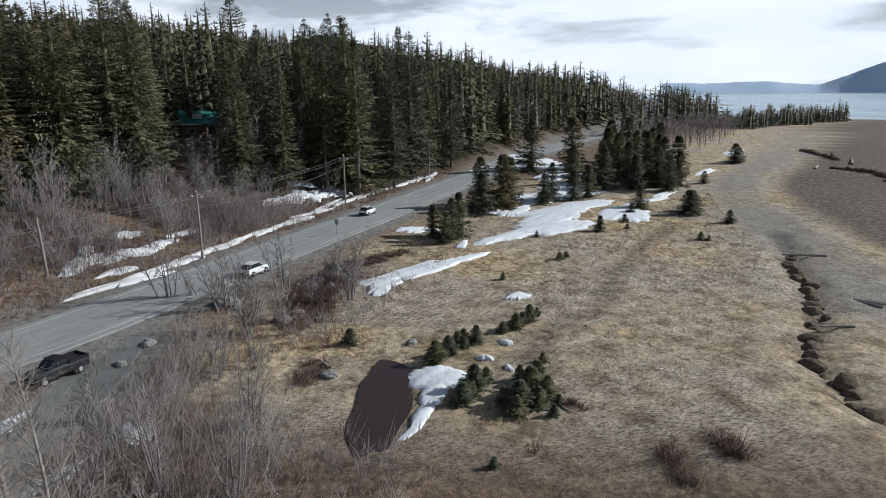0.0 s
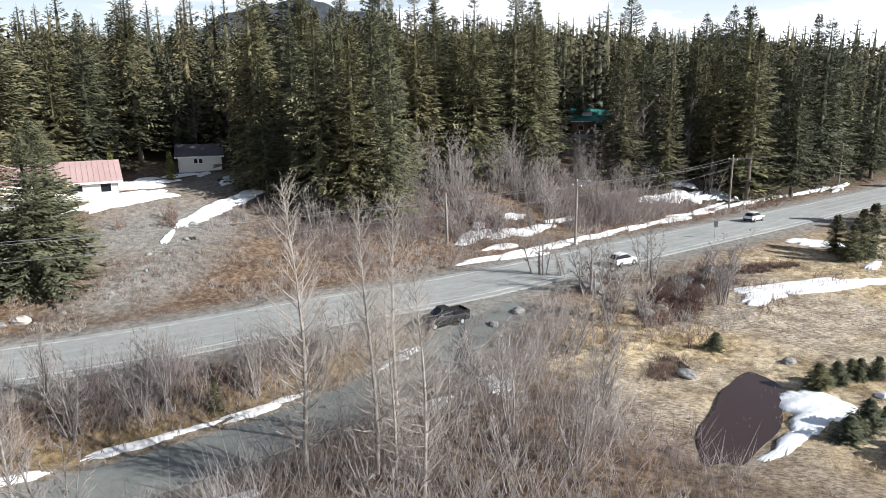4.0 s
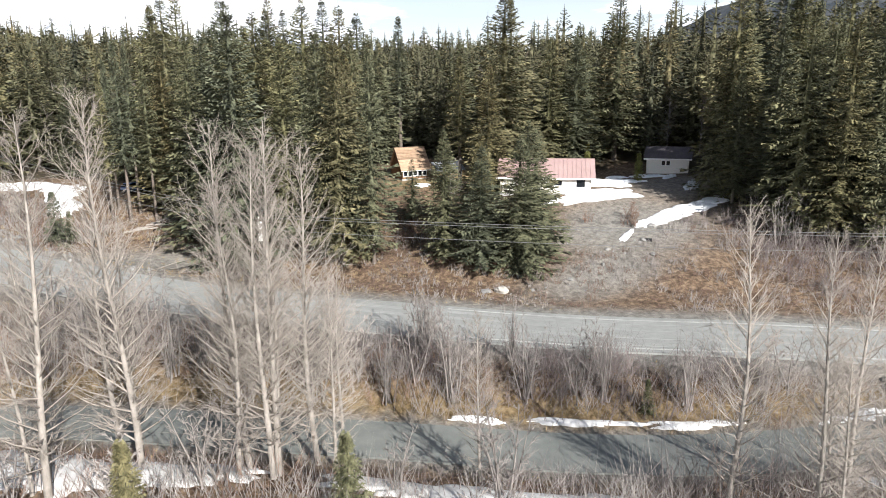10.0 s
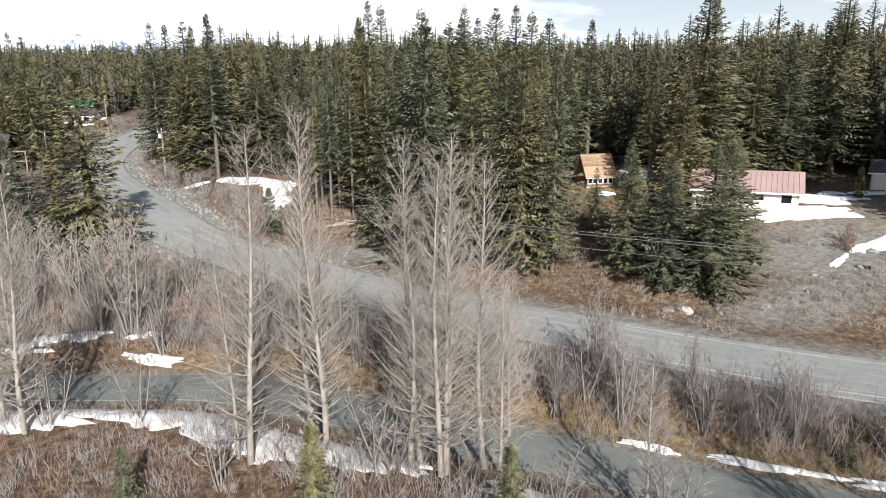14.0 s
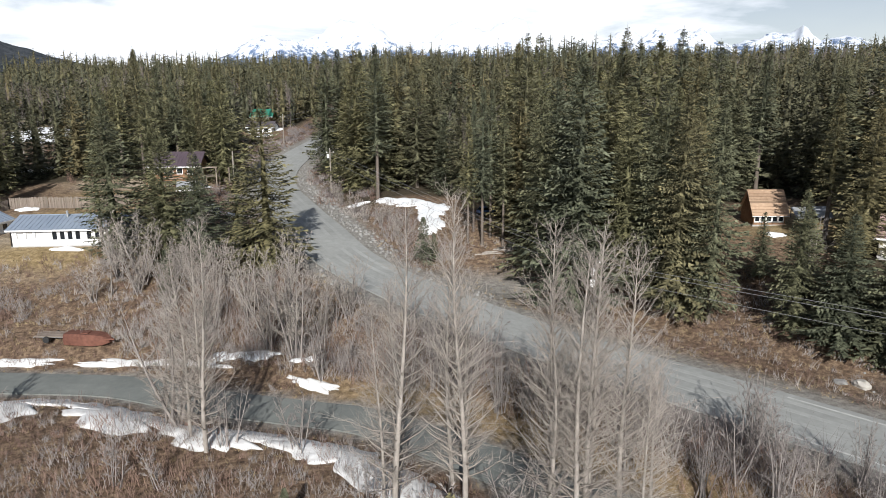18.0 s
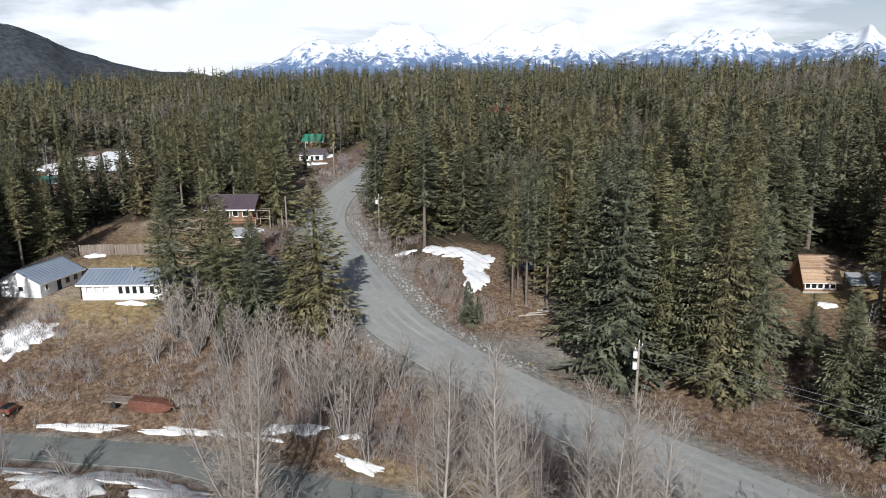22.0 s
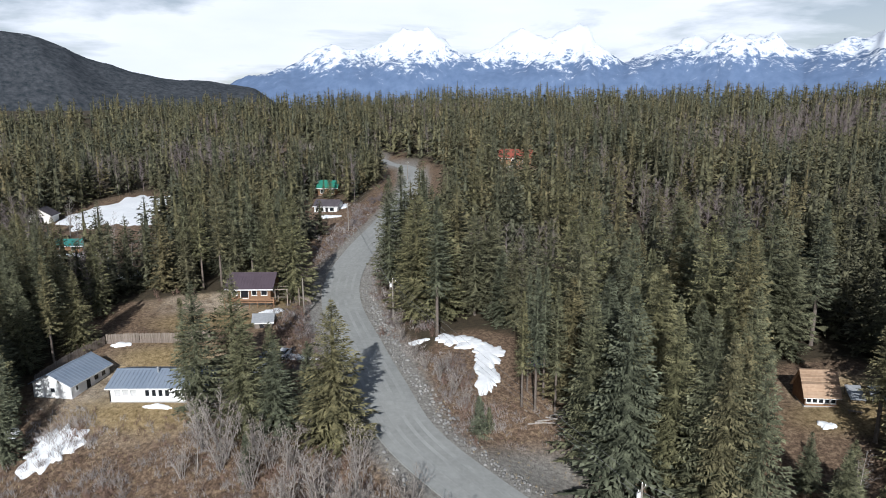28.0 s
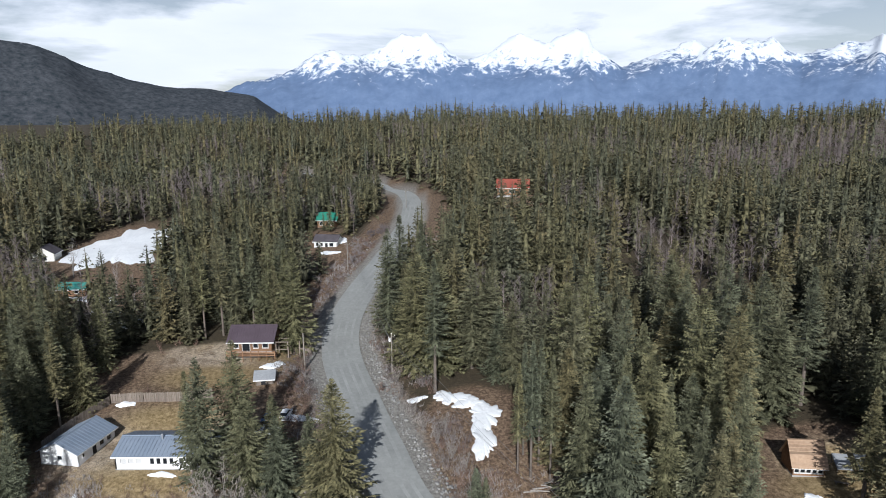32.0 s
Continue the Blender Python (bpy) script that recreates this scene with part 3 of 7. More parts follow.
SPRUCE = [conifer_kind(24, 5.1, 470, 1), conifer_kind(26, 4.9, 480, 2, 0.10), conifer_kind(22, 4.9, 450, 3), conifer_kind(25, 3.9, 330, 4, 0.3), conifer_kind(23, 5.7, 490, 5, 0.03)]


def spruce(x, y, tall, kind=None, wide=1.0, label="tall dark green spruce at the edge of the woods", group="spruces at the edge of the woods"):
    k = SPRUCE[rng.integers(len(SPRUCE)) if kind is None else kind]
    base = (24, 26, 22, 25, 23)[SPRUCE.index(k)]
    s = tall / base
    return plant("spruce", (("crown", k[0]), ("trunk", k[1])), (x, y, ground_z(x, y)), (s * wide, s), rng.uniform(0, 360), label, "conifer tree", group)


def scatter(step, x0, x1, y0, y1, keep, r_):
    xs, ys = np.meshgrid(np.arange(x0, x1, step), np.arange(y0, y1, step))
    xs = (xs + r_.uniform(-0.45, 0.45, xs.shape) * step).ravel()
    ys = (ys + r_.uniform(-0.45, 0.45, ys.shape) * step).ravel()
    ok = keep(xs, ys)
    return xs[ok], ys[ok]


def in_view(x, y):
    az = np.degrees(np.arctan2(-x, y))
    return (az < 47) & (az > -133)


def grey_patch(x, y):
    g = rough(x + 40, y, 20) + 0.6 * rough(y, x, 8)
    for cx, cy, r_ in ((66, 195, 22), (72, 165, 16), (150, 330, 60), (52, 235, 18), (225, 330, 50), (-85, 290, 30), (130, -5, 10), (180, -30, 16)):
        g = g + 1.6 * np.exp(-((x - cx) ** 2 + (y - cy) ** 2) / r_**2)
    return g


def woods_ok(x, y):
    return (woods_mask(x, y) > r_w.uniform(0.35, 0.9, x.shape)) & in_view(x, y) & ~((grey_patch(x, y) > 0.55) & (r_w.uniform(0, 1, x.shape) < 0.8) & (np.hypot(x, y) > 125))


# trees that stand apart: beside the road, before the house with the red roof, by the junction
# those near (-65, 86) stand out of view, added to shade the garage
for x, y, tall, kd, wide in ((-15.6, 84.5, 21.0, 4, 1.4), (-24.6, 86.5, 14.5, 0, 1.4), (-29.5, 88, 17.5, 4, 1.3), (-37, 90, 22, 2, 1.2), (-33, 95, 22, 0, 1.2), (-20.5, 90, 12, 4, 1.3), (-68, 79, 15, 2, 1.0), (-40, 93, 18, 3, 1.1), (-26.5, 92, 14, 2, 1.3), (-62.5, 83, 14, 4, 0.9), (-64.8, 87.6, 15, 1, 0.9), (-67.6, 90.4, 17, 4, 0.9), (-68.5, 90, 17, 0, 1.0), (-72.5, 97, 20, 1, 1.0), (-72, 104, 18, 4, 0.9), (-77, 110, 22, 2, 1.0), (-73, 117, 19, 0, 1.0), (-81, 116, 22, 4, 1.0), (-87, 104, 20, 1, 1.0), (-71, 127, 17, 2, 1.0), (-80, 100, 20, 4, 1.0), (-78, 126, 21, 1, 1.0), (-86, 128, 21, 0, 1.0),
                             (46.5, 52.5, 14.5, 4, 1.4), (43.2, 55, 13.5, 0, 1.45), (49.6, 54.6, 15, 4, 1.35), (52.4, 56.4, 13.5, 4, 1.4), (45, 57.5, 14, 2, 1.4), (41, 59, 15, 2, 1.2), (34.6, 64, 24, 1, 0.9), (31.8, 66.5, 25, 0, 1.0), (35.2, 70.5, 22, 4, 0.85), (22.5, 73, 29, 4, 1.1), (28, 72.5, 25, 1, 1.1),
                             (31, 69.5, 26, 0, 1.0), (19.8, 81, 25, 2, 1.0), (25, 81, 27, 1, 1.0), (12, 93.4, 19, 3, 0.8), (14, 92.6, 23, 3, 0.8), (15.6, 95, 22, 3, 0.8), (13.4, 97.6, 20, 3, 0.75), (17, 92, 21, 3, 0.8), (-72.5, 90.5, 17, 4, 1.0), (-75.5, 95.5, 20, 1, 1.0), (-70.4, 85.5, 18, 0, 1.1), (-55, 142, 24, 3, 0.9), (-51.5, 144, 26, 3, 0.9), (-48, 146, 25, 3, 1.0), (-44, 143.5, 24, 3, 0.9), (-41, 147, 25, 1, 0.8), (-53, 149, 26, 1, 0.9), (-60, 146, 23, 3, 0.9), (-38.5, 151, 24, 0, 0.8), (-49.3, 240.5, 7.5, 1, 1.0), (-45.0, 241, 7, 0, 1.0), (-52.4, 238, 12, 1, 0.75), (-42.2, 239, 13, 0, 0.7), (-47.5, 229, 9, 2, 0.7), (-51.5, 214, 15, 1, 0.8), (-55, 219, 17, 0, 0.8), (84.5, 50.5, 24, 0, 1.0), (88.5, 53, 26, 1, 1.0), (95.5, 56, 25, 4, 1.0), (103, 60, 26, 1, 1.0), (107, 66, 25, 0, 1.0), (95.5, 50, 25, 2, 1.0), (78.2, 28.8, 25, 1, 1.0), (77, 33.6, 25, 0, 1.05), (77.5, 38.5, 26, 4, 1.0),
                             (83, 33, 26, 2, 1.1), (80.5, 43.5, 24, 1, 1.1), (86, 40, 25, 0, 1.0), (90, 34, 24, 4, 1.0), (47, 67, 9, 4, 1.3), (44, 70.5, 8, 0, 1.3), (138.5, 2.6, 24, 1, 1.0), (134, 16.5, 25, 0, 0.9), (140, -2, 22, 4, 1.1), (129, 18.5, 24, 2, 1.1), (126, 22.5, 25, 1, 1.1), (128, 30, 24, 0, 1.1), (133, 24, 26, 4, 1.0), (141, -12, 23, 1, 1.0)):
    spruce(x, y, tall, kd, wide, "full dark green spruce standing apart from the woods", "spruces that stand apart")


# single trees on the near edge of the woods
r_w = np.random.default_rng(5)
wx, wy = scatter(6.5, -110, 190, -90, 220, lambda x, y: woods_ok(x, y) & (np.hypot(x, y) < 175), r_w)
wd_, _, ws_ = to_line(wx, wy, LOW)
far = np.hypot(wx, wy)
hd_, _, _ = to_line(wx, wy, HIGHWAY_LINE)
# trees that face an opening come first
apart = np.array([(-16.6, 84.5), (46, 54), (37, 64), (26, 72), (13, 94), (78, 30), (83, 42), (-36, 92), (22, 77), (135, 12), (139, 0)])
free = np.min(np.hypot(wx[:, None] - apart[:, 0], wy[:, None] - apart[:, 1]), 1) > 4.5
wx, wy, wd_, far, hd_ = wx[free], wy[free], wd_[free], far[free], hd_[free]
order = np.argsort(np.minimum(np.abs(wd_ - 30) * 1.0, hd_ * 1.3) + far * 0.30)
NEAR = 190
for i in order[:NEAR]:
    tall = rng.uniform(15, 29.5) * (0.82 if wx[i] < -24 else 1.14 if wx[i] > 68 else 1.0)
    spruce(wx[i], wy[i], tall, wide=rng.uniform(0.95, 1.35))
# the rest of the woods
rest = order[NEAR:]
r2 = np.random.default_rng(8)
bx, by = scatter(5.5, -330, 720, -560, 560, lambda x, y: woods_ok(x, y) & (np.hypot(x, y) >= 175) & (np.hypot(x, y) < np.where(y < -100, 760, 560)), r_w)


def woods_block(name, x, y, limbs, leaves, label, full=1.0, core=0.26):
    pos = np.stack([x, y, height(x, y) - 0.3], 1)
    tall = (r2.uniform(0, 1, len(x)) ** 0.8 * 13 + 11.5) * np.where(x < -24, 0.85, 1.0) * (1 + 0.16 * rough(x, y, 14)) * np.where(np.hypot(x, y) > 420, 0.85, 1.0) * np.where((x > 70) & (y < 110) & (np.hypot(x, y) < 260), 1.15, 1.0)
    V, Fc, tone = needle_trees(pos, tall, (0.165 * tall + 0.7) * r2.uniform(0.8, 1.25, len(x)) * full, limbs, leaves, r2, 0.06, core)
    ob = new(name, mesh_of(name, V, Fc, M_NEEDLE_FAR, tone))
    return tagged(ob, label, "woods", kind="stuff")


woods_block("conifer_woods", wx[rest], wy[rest], 190, 6, "dense dark green spruce woods behind the road", 1.2, 0.2)
far_r = np.hypot(bx, by)
thin_ = (far_r < 300) | (r2.uniform(0, 1, len(bx)) < np.interp(far_r, (300, 420), (0.85, 0.55)))
bx, by = bx[thin_], by[thin_]
mid = np.hypot(bx, by) < 300
woods_block("conifer_woods", bx[mid], by[mid], 66, 4, "dense dark green spruce woods on the hillside", 1.32, 0.22)
woods_block("conifer_woods", bx[~mid], by[~mid], 24, 3, "distant dark green spruce woods on the ridge", 1.5, 0.2)


# ---- leafless trees and shrubs ----
def cone(V, Fc, p0, p1, r0):
    """A three-sided twig."""
    q, g = len(V), p1 - p0
    u = np.cross(g, (0.2, 0.1, 1.0))
    u = u / (np.linalg.norm(u) + 1e-9) * r0
    w = np.cross(g / (np.linalg.norm(g) + 1e-9), u)
    V.extend([p0 + u, p0 - 0.5 * u + 0.87 * w, p0 - 0.5 * u - 0.87 * w, p1])
    Fc.extend([(q, q + 1, q + 3), (q + 1, q + 2, q + 3), (q + 2, q, q + 3)])


def bare_kind(bark, twig, h, seed, limbs=30, twigs=5, start=0.28, spread=0.27, stems=1, fine=0.011, lean=0.34, side=4, up=(0.5, 1.1), reach=(0.25, 0.5)):
    """A leafless tree: a mesh for the twiggy crown and one for each stem."""
    r_ = np.random.default_rng(seed)
    bv, bf, made = [], [], []
    for st in range(stems):
        tilt = r_.uniform(-1, 1, 2) * (0.04 if stems == 1 else lean)
        hh = h * (1 if stems == 1 else r_.uniform(0.65, 1.0))
        k = 7
        foot = np.array((*(r_.uniform(-0.5, 0.5, 2) if stems > 1 else (0, 0)), -0.4))
        us = np.linspace(0, 1, k)
        P = np.array([foot + np.array((tilt[0] * hh * u + 0.014 * hh * math.sin(5 * u + seed + st), tilt[1] * hh * u + 0.014 * hh * math.cos(4 * u + seed * 2 + st), hh * u)) for u in us])
        r0 = 0.0095 * hh + 0.022
        tv, tf = [], []
        tube(tv, tf, list(P), [r0 * (1 - 0.93 * u) for u in us], 6 if stems == 1 else 4)
        made.append(mesh_of("stem" if stems > 1 else "trunk", np.array(tv), tf, bark))
        for i in range(limbs):
            u = start + (0.97 - start) * (i + r_.uniform(0, 1)) / limbs
            base = np.array([np.interp(u, us, P[:, c]) for c in range(3)])
            a_ = 2.4 * i + r_.uniform(-0.5, 0.5)
            ln = hh * spread * (1.08 - u) ** 0.6 * r_.uniform(0.4, 1.3) * (0.6 + 0.4 * min(1, (u - start) * 5 + 0.3))
            d = np.array((math.cos(a_), math.sin(a_), up[0] + (up[1] - up[0]) * min(1, max(0, 0.75 * u + r_.uniform(-0.1, 0.35)))))
            d /= np.linalg.norm(d)
            tip = base + d * ln + np.array((0, 0, 0.18 * ln))
            rb = max(0.016, r0 * 0.33 * (1 - u * 0.7))
            tube(bv, bf, [base, base + d * ln * 0.5 + np.array((0, 0, 0.03 * ln)), tip], [rb, rb * 0.7, 0.006], 3)
            for j in range(twigs):
                p0 = base + (tip - base) * r_.uniform(0.2, 1.0)
                e = d + r_.uniform(-0.85, 0.85, 3) + np.array((0, 0, 0.3))
                e /= np.linalg.norm(e)
                l2 = ln * r_.uniform(*reach)
                cone(bv, bf, p0, p0 + e * l2, fine * 1.25)
                for _ in range(side // 2):
                    g = e + r_.uniform(-0.8, 0.8, 3)
                    p2 = p0 + e * l2 * r_.uniform(0.2, 0.9)
                    cone(bv, bf, p2, p2 + g / np.linalg.norm(g) * l2 * 0.65, fine)
    return [("crown", mesh_of("crown", np.array(bv), bf, twig))] + [(m_.name.split(".")[0], m_) for m_ in made]


TALL = [bare_kind(M_PALE, M_TANTWIG, 17, s, 84, 7, 0.10, 0.19, fine=0.0095, up=(0.15, 1.5), reach=(0.4, 0.85)) for s in (21, 22, 23, 24)]
ALDER = [bare_kind(M_TWIG, M_TWIG, 5.5, s, 9, 5, 0.18, 0.28, stems=6, fine=0.020) for s in (31, 32, 33)]
BIG_ALDER = [bare_kind(M_TWIG, M_TWIG, 9, s, 11, 5, 0.2, 0.22, stems=9, fine=0.021, lean=0.25) for s in (35, 36)]
FAN_ALDER = [bare_kind(M_TWIG, M_TANTWIG, 10, s, 14, 7, 0.18, 0.22, stems=10, fine=0.018, lean=0.32) for s in (37, 38)]
SHRUB = [bare_kind(M_REDTWIG, M_REDTWIG, 2.4, s, 8, 5, 0.12, 0.34, stems=6, fine=0.018, lean=0.5) for s in (41, 42)]
BIRCH = [bare_kind(M_PALE, M_TWIG, 11, s, 24, 6, 0.3, 0.22, stems=2, lean=0.1) for s in (51, 52)]


def bare(name, kinds, x, y, size, label, group, k=None):
    kd = kinds[rng.integers(len(kinds)) if k is None else k % len(kinds)]
    return plant(name, kd, (x, y, ground_z(x, y)), (size * rng.uniform(0.9, 1.1), size), rng.uniform(0, 360), label, "shrub" if name == "willow_shrub" else "bare tree", group)


# tall cottonwoods by the side road
for i, (x, y, s) in enumerate(((28.2, 15.4, 0.94), (29.0, 12.0, 0.87), (28.7, 10.8, 0.6), (32.3, 12.0, 0.85), (27.2, 8.6, 0.7), (0.3, 36.2, 1.18), (4.3, 36.4, 1.22), (3.9, 40.6, 1.1), (10.8, 32.2, 1.18), (9.6, 33.8, 1.18), (10.2, 31.2, 1.08),
                                (11.4, 33.0, 1.1), (9.0, 32.6, 1.0), (13.7, 33.2, 1.16), (-13.8, 45.6, 1.06), (-14.4, 46.8, 1.0), (-15.6, 47.6, 0.9), (0.2, 43.4, 0.85), (5.4, 42.2, 0.95), (16.8, 36.4, 0.7), (20.5, 26.0, 0.62), (34, 13.5, 0.55), (-0.8, 37.2, 0.8), (14.4, 32.2, 0.75))):
    bare("cottonwood", TALL, x, y, s, "tall leafless cottonwood with a pale grey trunk", "leafless cottonwoods by the side road", i)
for i, (x, y, s) in enumerate(((-9.5, 63.5, 1.0), (-12.5, 65.5, 0.95), (-7.5, 66.5, 0.85), (-20, 71, 0.8), (-4.5, 69, 0.7), (-16, 73, 0.9), (-26, 77, 0.75), (-21.5, 79.5, 0.7), (-31, 82, 0.9), (-34.5, 84, 0.8), (-17.5, 50.5, 1.15), (-11, 68, 1.0), (-31, 80, 0.6), (-27.2, 83, 0.55), (-24, 80, 0.65), (-12, 77, 0.75), (-36, 79, 0.55), (-20, 84, 0.5), (-3.5, 105, 0.38), (-1, 101, 0.42), (1.5, 97, 0.4), (3.5, 94, 0.36), (-5.5, 110, 0.36), (-8, 117, 0.34), (-9.5, 123, 0.4), (0.5, 104, 0.34))):
    bare("alder", FAN_ALDER, x, y, s * 1.2, "large leafless alder clump of many upright stems", "large leafless alders beside the junction", i)
for i, (x, y, s) in enumerate(((127, 6, 1.05), (121, 17, 1.15), (117, 22, 1.2), (99, 26, 1.15), (94, 31, 1.15), (106, 20, 1.1), (112, 17, 1.1), (100, 17, 0.9), (90, 24, 0.95), (131, 2, 0.95), (92, 27, 0.95), (96, 24, 1.0), (101, 21, 0.95), (97, 30, 1.1), (104, 25, 1.1), (108, 19, 1.0), (112, 23, 1.1), (110, 13, 0.9), (116, 16, 1.1), (119, 9, 1.0), (114, 8, 0.8), (122, 13, 1.1), (103, 14, 0.8), (88, 31, 0.9), (107, 29, 1.1), (124, 3, 0.9))):
    bare("alder", BIG_ALDER, x, y, s, "tall leafless alder clump on the slope above the highway", "large leafless alders above the highway", i)
for i, (x, y, s) in enumerate(((13, 44, 0.75), (17, 41, 0.8), (21, 37.5, 0.75), (25, 35, 0.8), (29, 31.5, 0.7), (20, 43, 0.7), (33, 28, 0.7), (37, 24, 0.6), (9, 50, 0.8), (4, 55, 0.75), (16, 48, 0.7), (26, 40, 0.65), (31, 35.5, 0.6), (41, 21, 0.6))):
    bare("alder", BIG_ALDER, x, y, s, "leafless alder clump on the strip between the two roads", "large leafless alders between the roads", i)
for i, (x, y, s) in enumerate(((-72, 150, 1.2), (-68, 148, 1.1), (-90, 172, 1.2), (-80, 160, 1.1), (-30, 86, 0.9), (-33, 88, 0.8), (-112, 190, 1.3), (-34, 80, 0.8), (47, 66, 0.9), (44, 62, 0.8))):
    bare("birch", BIRCH, x, y, s, "leafless birch with a pale forked trunk", "leafless birches among the conifers", i)


def alder_ok(x, y):
    hd, _, _ = to_line(x, y, HIGHWAY_LINE)
    sd, _, ss = to_line(x, y, SIDE_LINE)
    ld, _, ls = to_line(x, y, LOW)
    s = ld * ls
    chance = r_w.uniform(0, 1, x.shape)
    pick = (sd > 5.6) & (hd > 7.0) & (s < 2) & (x > -8) & (x < 42) & (y > 15) & (ss > 0)
    pick |= (sd > 5.0) & (ss < 0) & (sd < 16) & (x > -60) & (np.hypot(x, y) > 19) & (chance < 0.42)
    pick |= (hd > 8) & (hd < 20) & (s < 0) & (x > 42) & (x < 72) & (y > -12) & ((x - 54) ** 2 / 70 + (y - 11) ** 2 / 20 > 1)
    pick |= (hd > 14) & (hd < 34) & (s > 8) & (x > 68) & (x < 128) & (y < 45) & (chance < 0.9)
    return pick


ax_, ay_ = scatter(3.7, -60, 130, -14, 95, alder_ok, r_w)
keep_ = np.random.default_rng(3).permutation(len(ax_))[:130]
for x, y in zip(ax_[keep_], ay_[keep_]):
    bare("alder", ALDER, x, y, rng.uniform(0.75, 1.3), "leafless grey-brown alder with many thin stems", "leafless alders along the roads")
for x, y, s in ((64, 51.5, 1.5), (66.5, 53, 1.3), (61, 56, 0.9), (-45, 76, 1), (-52, 82, 1), (-38, 82, 0.9), (3, 98, 1.3), (1, 104, 1.2), (-2, 118, 1.2), (6, 90, 0.9), (-64, 137, 1), (-60, 138.5, 1.1), (-56.5, 139, 0.9), (-62, 134, 0.8), (-29, 112, 1.2), (-31, 116, 1.3), (-28.5, 121, 1.3), (-31.5, 124, 1.2), (-29.5, 128, 1.4), (-31, 133, 1.3), (-33, 139, 1.4), (-34, 145, 1.3), (-32.5, 150, 1.3), (-35, 156, 1.2), (-27, 106, 1.1), (-66, 110, 0.9), (-58, 118, 0.9), (-12, 120, 1.2), (-9, 126, 1.3), (-3, 108, 1), (0, 100, 1.1), (3, 93, 1.1), (52, -5, 1), (57, -3, 1.1), (60, -6, 0.9), (28.5, -21.5, 0.8), (28.1, -25, 0.9), (31.7, -14.5, 0.5)):
    bare("willow_shrub", SHRUB, x, y, s, "leafless red-brown willow shrub on the bank", "willow shrubs")


def brush_mesh(name, x, y, size, count, mat, label, category):
    """Low twigs in joined tufts, too many to count."""
    n = len(x)
    thick = 0.012 + 0.00026 * np.hypot(x, y)
    a_ = r2.uniform(0, 6.28, (n, count))
    out_ = r2.uniform(0.15, 0.95, (n, count))
    ln = size[:, None] * r2.uniform(0.5, 1.1, (n, count))
    p0 = np.stack([x, y, height(x, y) - 0.05], 1)[:, None, :] + np.stack([r2.uniform(-0.45, 0.45, (n, count)) * size[:, None], r2.uniform(-0.45, 0.45, (n, count)) * size[:, None], np.zeros((n, count))], -1)
    d = np.stack([np.cos(a_) * out_, np.sin(a_) * out_, np.ones((n, count))], -1)
    d /= np.linalg.norm(d, axis=-1, keepdims=True)
    p1 = p0 + d * ln[..., None]
    u = np.stack([-np.sin(a_), np.cos(a_), np.zeros_like(a_)], -1) * thick[:, None, None]
    w = np.stack([np.cos(a_), np.sin(a_), np.zeros_like(a_)], -1) * thick[:, None, None]
    V = np.stack([p0 + u, p0 - 0.5 * u + 0.87 * w, p0 - 0.5 * u - 0.87 * w, p1], 2).reshape(-1, 3)
    q = np.arange(n * count)[:, None, None] * 4
    Fc = (q + np.array(((0, 1, 3), (1, 2, 3), (2, 0, 3)))).reshape(-1, 3)
    return tagged(new(name, mesh_of(name, V, Fc, mat, np.repeat(r2.uniform(0, 1, n), count * 4))), label, category, kind="stuff")


def brush_ok(x, y):
    hd, _, _ = to_line(x, y, HIGHWAY_LINE)
    sd, _, ss = to_line(x, y, SIDE_LINE)
    ld, _, ls = to_line(x, y, LOW)
    s = ld * ls
    chance = r_w.uniform(0, 1, x.shape)
    slope = (((x - 58) / 11) ** 2 + ((y - 52) / 5) ** 2 > 0.6 + 0.5 * rough(x, y, 2.5))
    pick = (hd > 6.8) & (sd > 3.6) & (s > -13) & (s < 24) & slope & (np.hypot(x, y) < 140)
    pick |= (sd > 3.6) & (ss < 0) & (sd < 24) & (x < 30)
    pick |= (hd > 8) & (hd < 22) & (s < 0) & (x > 40) & (x < 78)
    pick |= (hd > 7.2) & (hd < 15) & (y > 60) & (y < 230) & (np.hypot(x, y) < 240)
    pick &= ((x - 11.5) / 9) ** 2 + ((y - 78.5) / 5.5) ** 2 > 1.0
    pick &= (np.exp(-(((x + 47) / 13) ** 2 + ((y - 100) / 9) ** 2) ** 2) < 0.3) & (np.hypot(x, y) > 9)
    return pick & in_view(x, y) & (rough(x, y, 2.6) + 0.5 * rough(y, x, 0.9) + 1.3 * chance > 0.35)


ux, uy = scatter(1.2, -75, 135, -40, 230, brush_ok, r_w)
tint = r2.uniform(0, 1, len(ux)) + 0.35 * rough(ux, uy, 4)
red = tint > 0.55
brush_mesh("brush", ux[red], uy[red], r2.uniform(0.5, 1.7, red.sum()), 13, M_REDTWIG, "tangled red-brown brush along the road banks", "brush")
brush_mesh("brush", ux[~red], uy[~red], r2.uniform(0.5, 1.7, (~red).sum()), 13, M_TWIG, "tangled grey leafless brush along the road banks", "brush")
mx, my = scatter(0.95, 22, 110, -90, 12, lambda x, y: (x * 0.9 - y * 0.4 > 27) & (to_line(x, y, HIGHWAY_LINE)[0] > 11) & (to_line(x, y, beach)[0] > 5) & in_view(x, y) & (r_w.uniform(0, 1, x.shape) + 0.5 * rough(x, y, 3) > 0.35), r_w)
dark_ = r2.uniform(0, 1, len(mx)) + 0.3 * rough(mx, my, 5) > 0.88
